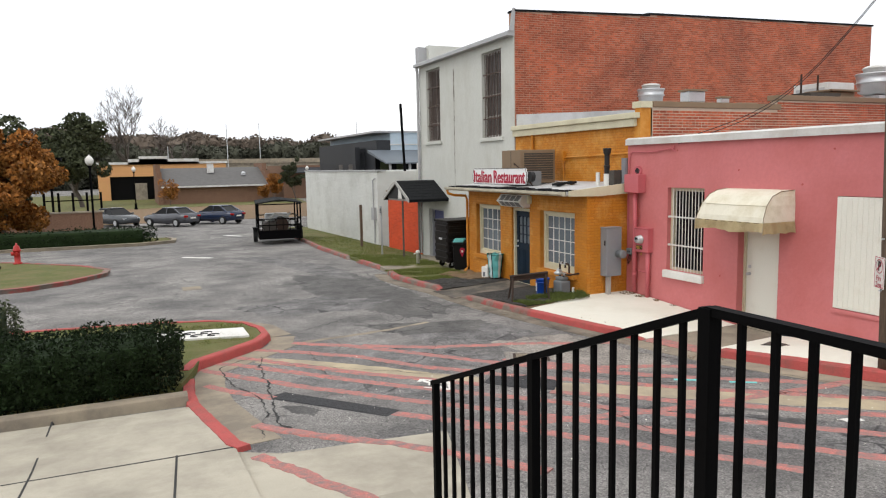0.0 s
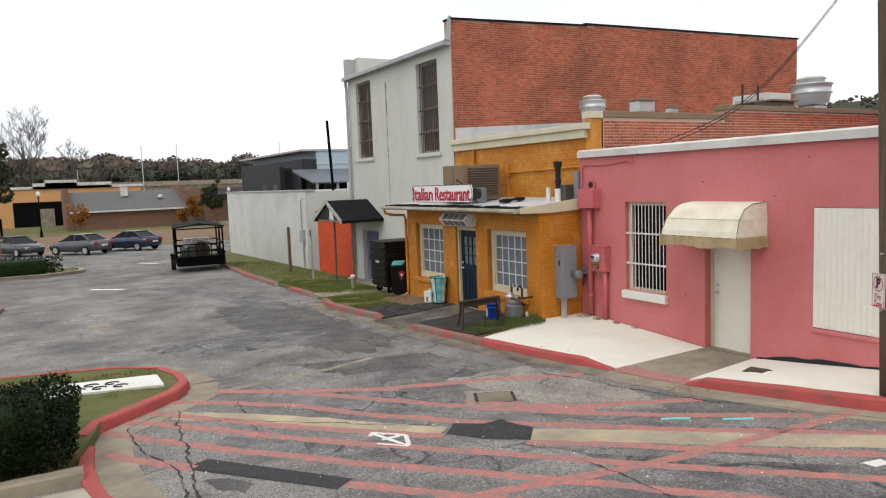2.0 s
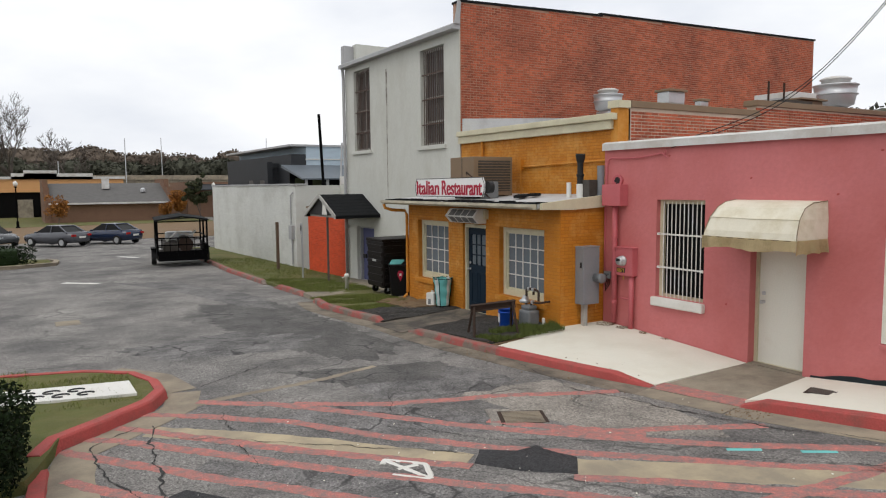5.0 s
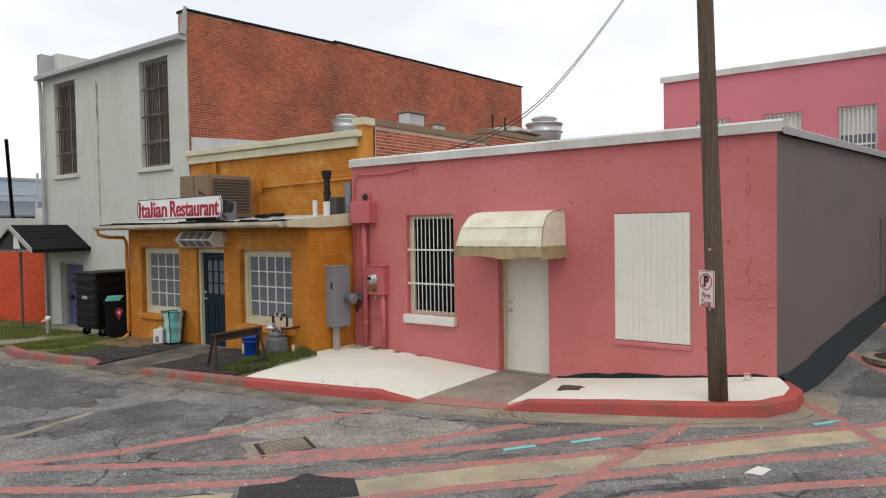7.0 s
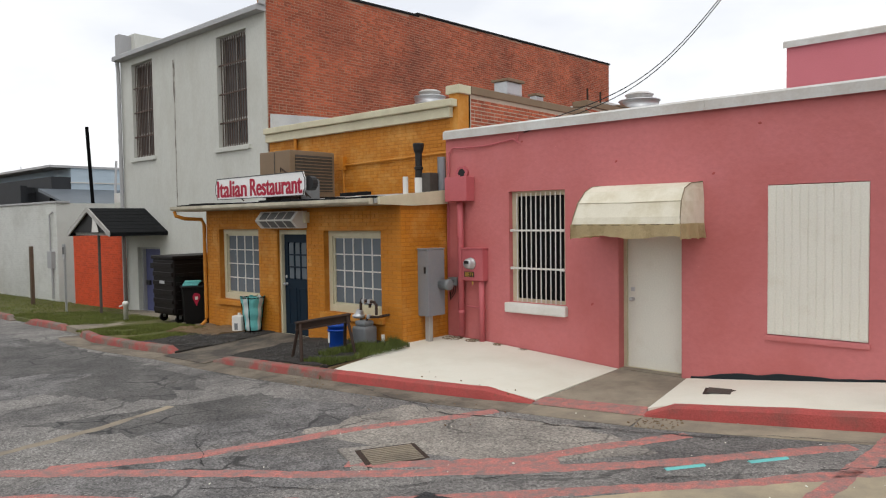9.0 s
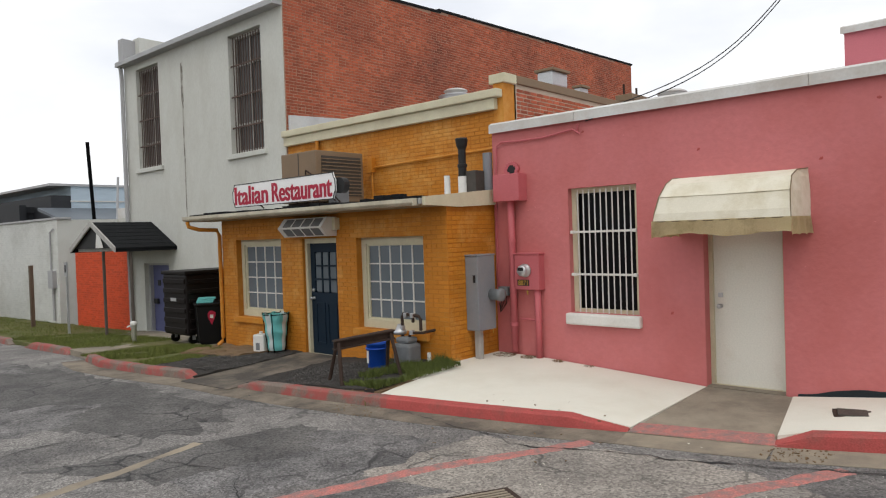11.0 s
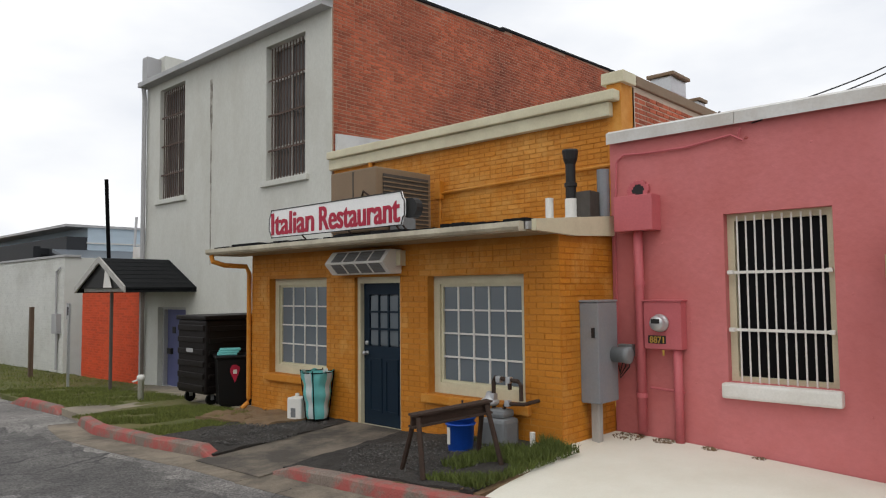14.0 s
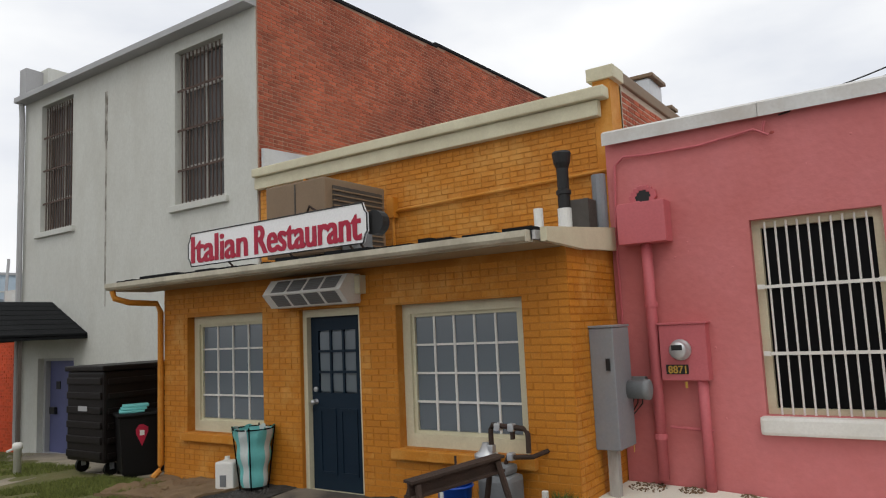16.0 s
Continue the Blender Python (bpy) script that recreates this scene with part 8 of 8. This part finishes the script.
for k in range(2):
    part("window", box(16.38, 16.40, 61 + 3 * k, 62.2 + 3 * k, 2.4, 4.2), "pane_old", dk)
bl = thing("blue_building", "pale blue sided building with slate porch roof", "building", (2.4, 0, -0.7))
part("wall", box(18.6, 30.0, 57.0, 75.0, -1.4, 6.6), "blue_wall", bl)
part("dark_wing", box(17.4, 18.6, 57.0, 75.0, -1.4, 6.0), "black_wall", bl)
part("band", box(18.55, 30.05, 56.95, 57.0, 5.6, 5.68), "metal_white", bl)
part("cap", box(17.3, 30.1, 56.9, 75.1, 6.6, 6.75), "trim_grey", bl)
part("porch_roof", prism([(52.6, 4.05), (52.6, 4.15), (57.0, 5.2), (57.0, 5.0)], "x", 16.6, 23.6), "blue_roof", bl)
for x in (17.0, 18.6, 20.2, 21.8, 23.4):
    part("porch_post", box(x - 0.08, x + 0.08, 52.8, 52.95, 1.0, 4.1), "trim_grey", bl)
part("porch_back", box(17.2, 23.2, 56.8, 56.98, 2.6, 4.6), "pane_dark", bl)
for x in (17.6, 19.0):
    part("window", box(x, x + 0.7, 56.75, 56.8, 2.9, 4.2), "leaf_green", bl)
part("shed", box(22.6, 30, 48.9, 56, -1, 5.2), "blue_wall", bl)
fp = thing("street_pole", "dark slim leaning pole behind the low wall", "pole", (17.6, 45.0, -0.8))
part("shaft", tube([(0, 0, 0), (-0.12, 0, 4.0), (-0.3, 0, 7.9)], 0.085, 10), "black_iron", fp)
part("strut", tube([(1.2, 0.5, 3.6), (1.35, 0.5, 6.3)], 0.06, 6), "trim_grey", fp)
mr = thing("maroon_building", "far maroon brick building with dark awning", "building")
part("wall", box(22, 34, 104, 116, -1.4, 3.6), "brick_brown", mr)
part("awning", prism([(102.5, 2.6), (104, 3.3), (104, 3.1), (102.5, 2.5)], "x", 22, 34), "black_wall", mr)
br = thing("road_bridge", "grey concrete road bridge across the distance", "bridge", kind="structure")
part("deck", box(14, 240, 170, 180, 3.2, 4.6), "concrete_old", br)
part("barrier", box(14, 240, 169.6, 170, 4.6, 5.6), "gutter", br)
for k in range(12):
    part("pier", box(18 + 18 * k, 20 + 18 * k, 172, 178, -2, 3.2), "concrete_old", br)
for x, y, h in ((22, 160, 14), (31, 172, 15), (56, 176, 16), (9.5, 150, 9)):
    t = thing("light_mast", "thin grey roadside light mast", "street lamp", (x, y, -1.2), group="far light masts")
    part("shaft", tube([(0, 0, 0), (0, 0, h)], 0.09, 6), "galv", t)
kio = thing("kiosk", "dark canopy and black fence beyond the hedge", "shelter", (-3.2, 78, G(0, 78)))
for x in (-2.6, -1.4, -0.2, 1.0, 2.2):
    part("post", box(x - 0.1, x + 0.1, -0.1, 0.1, 0, 2.4), "black_iron", kio)
for z in (0.4, 1.6):
    part("rail", box(-2.6, 2.2, -0.05, 0.05, z, z + 0.1), "black_iron", kio)
part("mast", box(-2.0, -1.8, -0.1, 0.1, 0, 5.4), "black_iron", kio)
part("canopy", box(-2.9, -0.9, -0.8, 0.8, 5.4, 5.7), "black_iron", kio)


def tree(x, y, h, spread, mat, label, seed, leaves=3500, size=0.16, bare=False, trunk=0.3, base=None, name="tree", low=0.4):
    """A tapered trunk with limbs and a crown of many leaves."""
    t = thing(name, label, "tree", (x, y, G(x, y) if base is None else base))
    rng = random.Random(seed)
    bm = bmesh.new()
    tips = []

    def limb(p, d, length, r, depth):
        pts, radii, q, dd = [p], [r], p.copy(), d.copy()
        for k in range(4):
            dd = (dd + Vector((rng.gauss(0, .16), rng.gauss(0, .16), rng.gauss(0.05, .08)))).normalized()
            q = q + dd * length / 4
            pts.append(q.copy())
            radii.append(r * (1 - 0.17 * (k + 1)))
        tube(pts, r, 6 if depth else 9, bm, True, radii)
        if depth < (5 if bare else 2):
            for _ in range(rng.choice((3, 3, 4)) if depth else 6):
                k = rng.randint(2, 4)
                a = rng.uniform(0, 6.28)
                nd = (dd + Vector((math.cos(a), math.sin(a), 0.25)) * rng.uniform(0.5, 1.0)).normalized()
                limb(pts[k], nd, length * rng.uniform(0.5, 0.72), max(0.035, radii[k] * 0.62) if bare else radii[k] * 0.62, depth + 1)
        tips.append(q)
    limb(Vector((0, 0, -0.2)), Vector((0, 0, 1)), h * (0.42 if not bare else 0.36), trunk, 0)
    part("trunk", bm, "bark", t)
    if not bare:
        blobs = []
        for q in tips:
            blobs.append(((q.x, q.y, q.z), (spread * rng.uniform(0.16, 0.3),) * 2 + (spread * rng.uniform(0.13, 0.24),)))
        for _ in range(10 if low > 0.3 else 26):
            a, rr = rng.uniform(0, 6.28), spread * rng.uniform(0.1, 0.75)
            blobs.append(((rr * math.cos(a), rr * math.sin(a), h * rng.uniform(low, 0.92)), (spread * rng.uniform(0.2, 0.36),) * 2 + (spread * rng.uniform(0.16, 0.28),)))
        c = leaf_mass("crown", blobs, leaves, size, mat, t, "", seed, 1.2)
        c["kind"] = "stuff"
    return t


tree(-5.2, 46.5, 7.4, 3.2, "leaf_orange", "autumn tree with orange and brown leaves", 31, 26000, 0.12, trunk=0.22, low=0.12)
tree(-7.5, 56.0, 7.6, 3.6, "leaf_green", "dark green broadleaf tree behind the autumn tree", 32, 9000, 0.16)
tree(-3.6, 100.0, 11.5, 4.5, "leaf_green", "dark evergreen tree beyond the brick wall", 33, 8000, 0.24)
tree(-6.5, 142.0, 13.5, 6.0, "leaf_green", "dark evergreen tree behind the peach building", 34, 7000, 0.32)
tree(5.2, 150.0, 27.0, 8.0, "leaf_brown", "tall bare winter tree behind the shops", 35, bare=True, trunk=0.85)
tree(12.5, 165.0, 20.0, 7.0, "leaf_brown", "bare winter tree behind the peach building", 38, bare=True, trunk=0.6)
tree(19.0, 95.0, 4.2, 1.3, "leaf_orange", "small red-brown shrub tree by the shop", 36, 2500, 0.12, trunk=0.08)
tree(21.0, 92.0, 6.0, 1.3, "leaf_green", "slim dark cypress by the shop", 37, 3500, 0.13, trunk=0.1)
tree(6.2, 95.0, 3.4, 1.6, "leaf_orange", "small yellowing shrub at the building corner", 41, 1800, 0.10, trunk=0.06)
tree(17.6, 95.5, 2.6, 1.2, "leaf_orange", "small yellowing shrub at the brick wall", 42, 1500, 0.10, trunk=0.06)


def tree_line(name, x0, x1, y, h, seed, mat, label, n=60, leaves=26000, size=0.7, base=-2.0, along_y=False):
    rng = random.Random(seed)
    blobs = []
    for k in range(n):
        u = x0 + (x1 - x0) * (k + rng.random()) / n
        hh = h * (0.72 + 0.28 * noise.noise((u * 0.03, seed, 0)) + 0.12 * rng.random())
        r = rng.uniform(3.0, 5.5)
        v = y + rng.uniform(-8, 8)
        p = (v, u) if along_y else (u, v)
        blobs.append(((p[0], p[1], base + hh * 0.78), (r, r, hh * 0.24)))
        blobs.append(((p[0], p[1], base + hh * 0.36), (r * 1.1, r * 1.1, hh * 0.36)))
    ob = leaf_mass(name, blobs, leaves, size, mat, None, "", seed, 1.3)
    ball = bmesh.new()
    bmesh.ops.create_icosphere(ball, subdivisions=2, radius=0.86)
    bv = np.array([v.co[:] for v in ball.verts])
    bf = np.array([[v.index for v in f.verts] for f in ball.faces])
    ball.free()
    wob = np.random.default_rng(seed)
    V = np.concatenate([np.array(c) + bv * np.array(rad) * wob.uniform(0.8, 1.12, (len(bv), 1)) for c, rad in blobs])
    F = np.concatenate([bf + len(bv) * k for k in range(len(blobs))])
    part_ = bpy.data.meshes.new(name)
    old = ob.data
    lv = np.empty(len(old.vertices) * 3)
    old.vertices.foreach_get("co", lv)
    lf = np.arange(len(old.vertices)).reshape(-1, 4)
    part_.from_pydata(lv.reshape(-1, 3).tolist() + V.tolist(), [], lf.tolist() + (F + len(old.vertices)).tolist())
    part_.materials.append(M[mat])
    ob.data = part_
    bpy.data.meshes.remove(old)
    return tagged(ob, label, "trees", kind="stuff")


tree_line("distant_woods", -60, 62, 215, 19.0, 51, "woods_brown", "distant brown and green winter woods", 70, 60000, 0.5)
tree_line("distant_woods", -20, 60, 205, 15.0, 52, "woods_green", "distant dark green woods", 34, 30000, 0.5)
tree_line("distant_woods", 60, 240, 260, 10, 54, "woods_brown", "low distant winter woods", 60, 24000, 0.6)
tree_line("distant_woods", 30, 70, 82, 12.5, 53, "woods_green", "autumn trees behind the brick shops", 22, 22000, 0.3, 0, True)
# The next two tree lines are added where the camera never looks.
tree_line("distant_woods", -160, 40, -60, 12, 55, "leaf_green", "added unseen trees behind the landing", 40, 9000)
tree_line("distant_woods", -40, 60, -90, 12, 56, "leaf_green", "added unseen trees west of the street", 24, 9000, along_y=True)

# ---- brickwork ----
def clip_top(bl):
    return [b for b in bl if b[3] < brick_top((b[0] + b[1]) / 2) - 0.01]


brick_mesh("brickwork", "y", WY0, -1, clip_top(bricks("y", WY0, -1, WX + 0.03, 28.38, 4.0, 8.35, (), 0.203, 0.0677, 0.012, 0.008, random.Random(31))), "brick_red", white)
brick_mesh("brickwork", "y", 15.90, -1, bricks("y", 15.90, -1, UPX + 0.36, 16.5, 3.2, 4.41, (), 0.203, 0.0677, 0.014, 0.008, random.Random(32)), "brick_red", orange)
brick_mesh("brickwork", "y", 15.90, -1, bricks("y", 15.90, -1, 16.5, 26.0, 3.2, 4.65, (), 0.203, 0.0677, 0.014, 0.008, random.Random(36)), "brick_red", orange)
brick_mesh("brickwork", "x", 11.95, -1, bricks("x", 11.95, -1, 34.5, 48.7, -0.9, 2.9, (), 0.22, 0.075, 0.012, 0.008, random.Random(33)), "white_brick", lw)
brick_mesh("brickwork", "x", 12.0, -1, bricks("x", 12.0, -1, 29.28, 33.2, -0.6, 1.96, (), 0.203, 0.0677, 0.012, 0.008, random.Random(34)), "orange_red", low)
brick_mesh("brickwork", "x", UPX, -1, bricks("x", UPX, -1, 16.1, 21.66, 2.66, 3.97, (), 0.203, 0.0677, 0.010, 0.0055, random.Random(35)), "orange", orange)
all_front = bricks("x", OX, -1, OY0, OY1, -0.25, 2.36, [(h[0] - 0.005, h[1] + 0.005, h[2] - 0.115, h[3] + 0.005) for h in (O_W1, O_W2)] + [(O_DOOR[0] - 0.005, O_DOOR[1] + 0.005, -0.5, O_DOOR[3] + 0.005)], joint=0.010, proud=0.0055, rng=random.Random(41))
near = [b for b in all_front if b[1] < 18.36 and not (16.3 < b[0] < 17.9 and b[2] > 1.96) and b[0] < 18.36]
near.sort(key=lambda b: b[0])
near = near[:300]
rest = [b for b in all_front if b not in near]
brick_mesh("brickwork", "x", OX, -1, rest, "orange", orange)
side_b = bricks("y", OY0, -1, OX + 0.004, 11.62, -0.05, 2.36, (), joint=0.010, proud=0.0055, rng=random.Random(42))
brick_mesh("brickwork", "y", OY0, -1, side_b, "orange", orange)
shared = {}
for s, e, a, b, d in near:
    key = (round(e - s, 2), round(b - a, 3))
    if key not in shared:
        w, h, c = key[0], key[1], 0.003
        me = bpy.data.meshes.new("brick")
        V = [(0.01, 0, 0), (0.01, w, 0), (0.01, w, h), (0.01, 0, h), (0, c, c), (0, w - c, c), (0, w - c, h - c), (0, c, h - c)]
        F = [q[::-1] for q in ((4, 5, 6, 7), (0, 1, 5, 4), (1, 2, 6, 5), (2, 3, 7, 6), (3, 0, 4, 7))]
        me.from_pydata(V, [], F)
        me.materials.append(M["brick_piece"])
        shared[key] = me
    ob = new("brick", shared[key])
    ob.parent = orange
    ob.location = (OX - d, s, a)
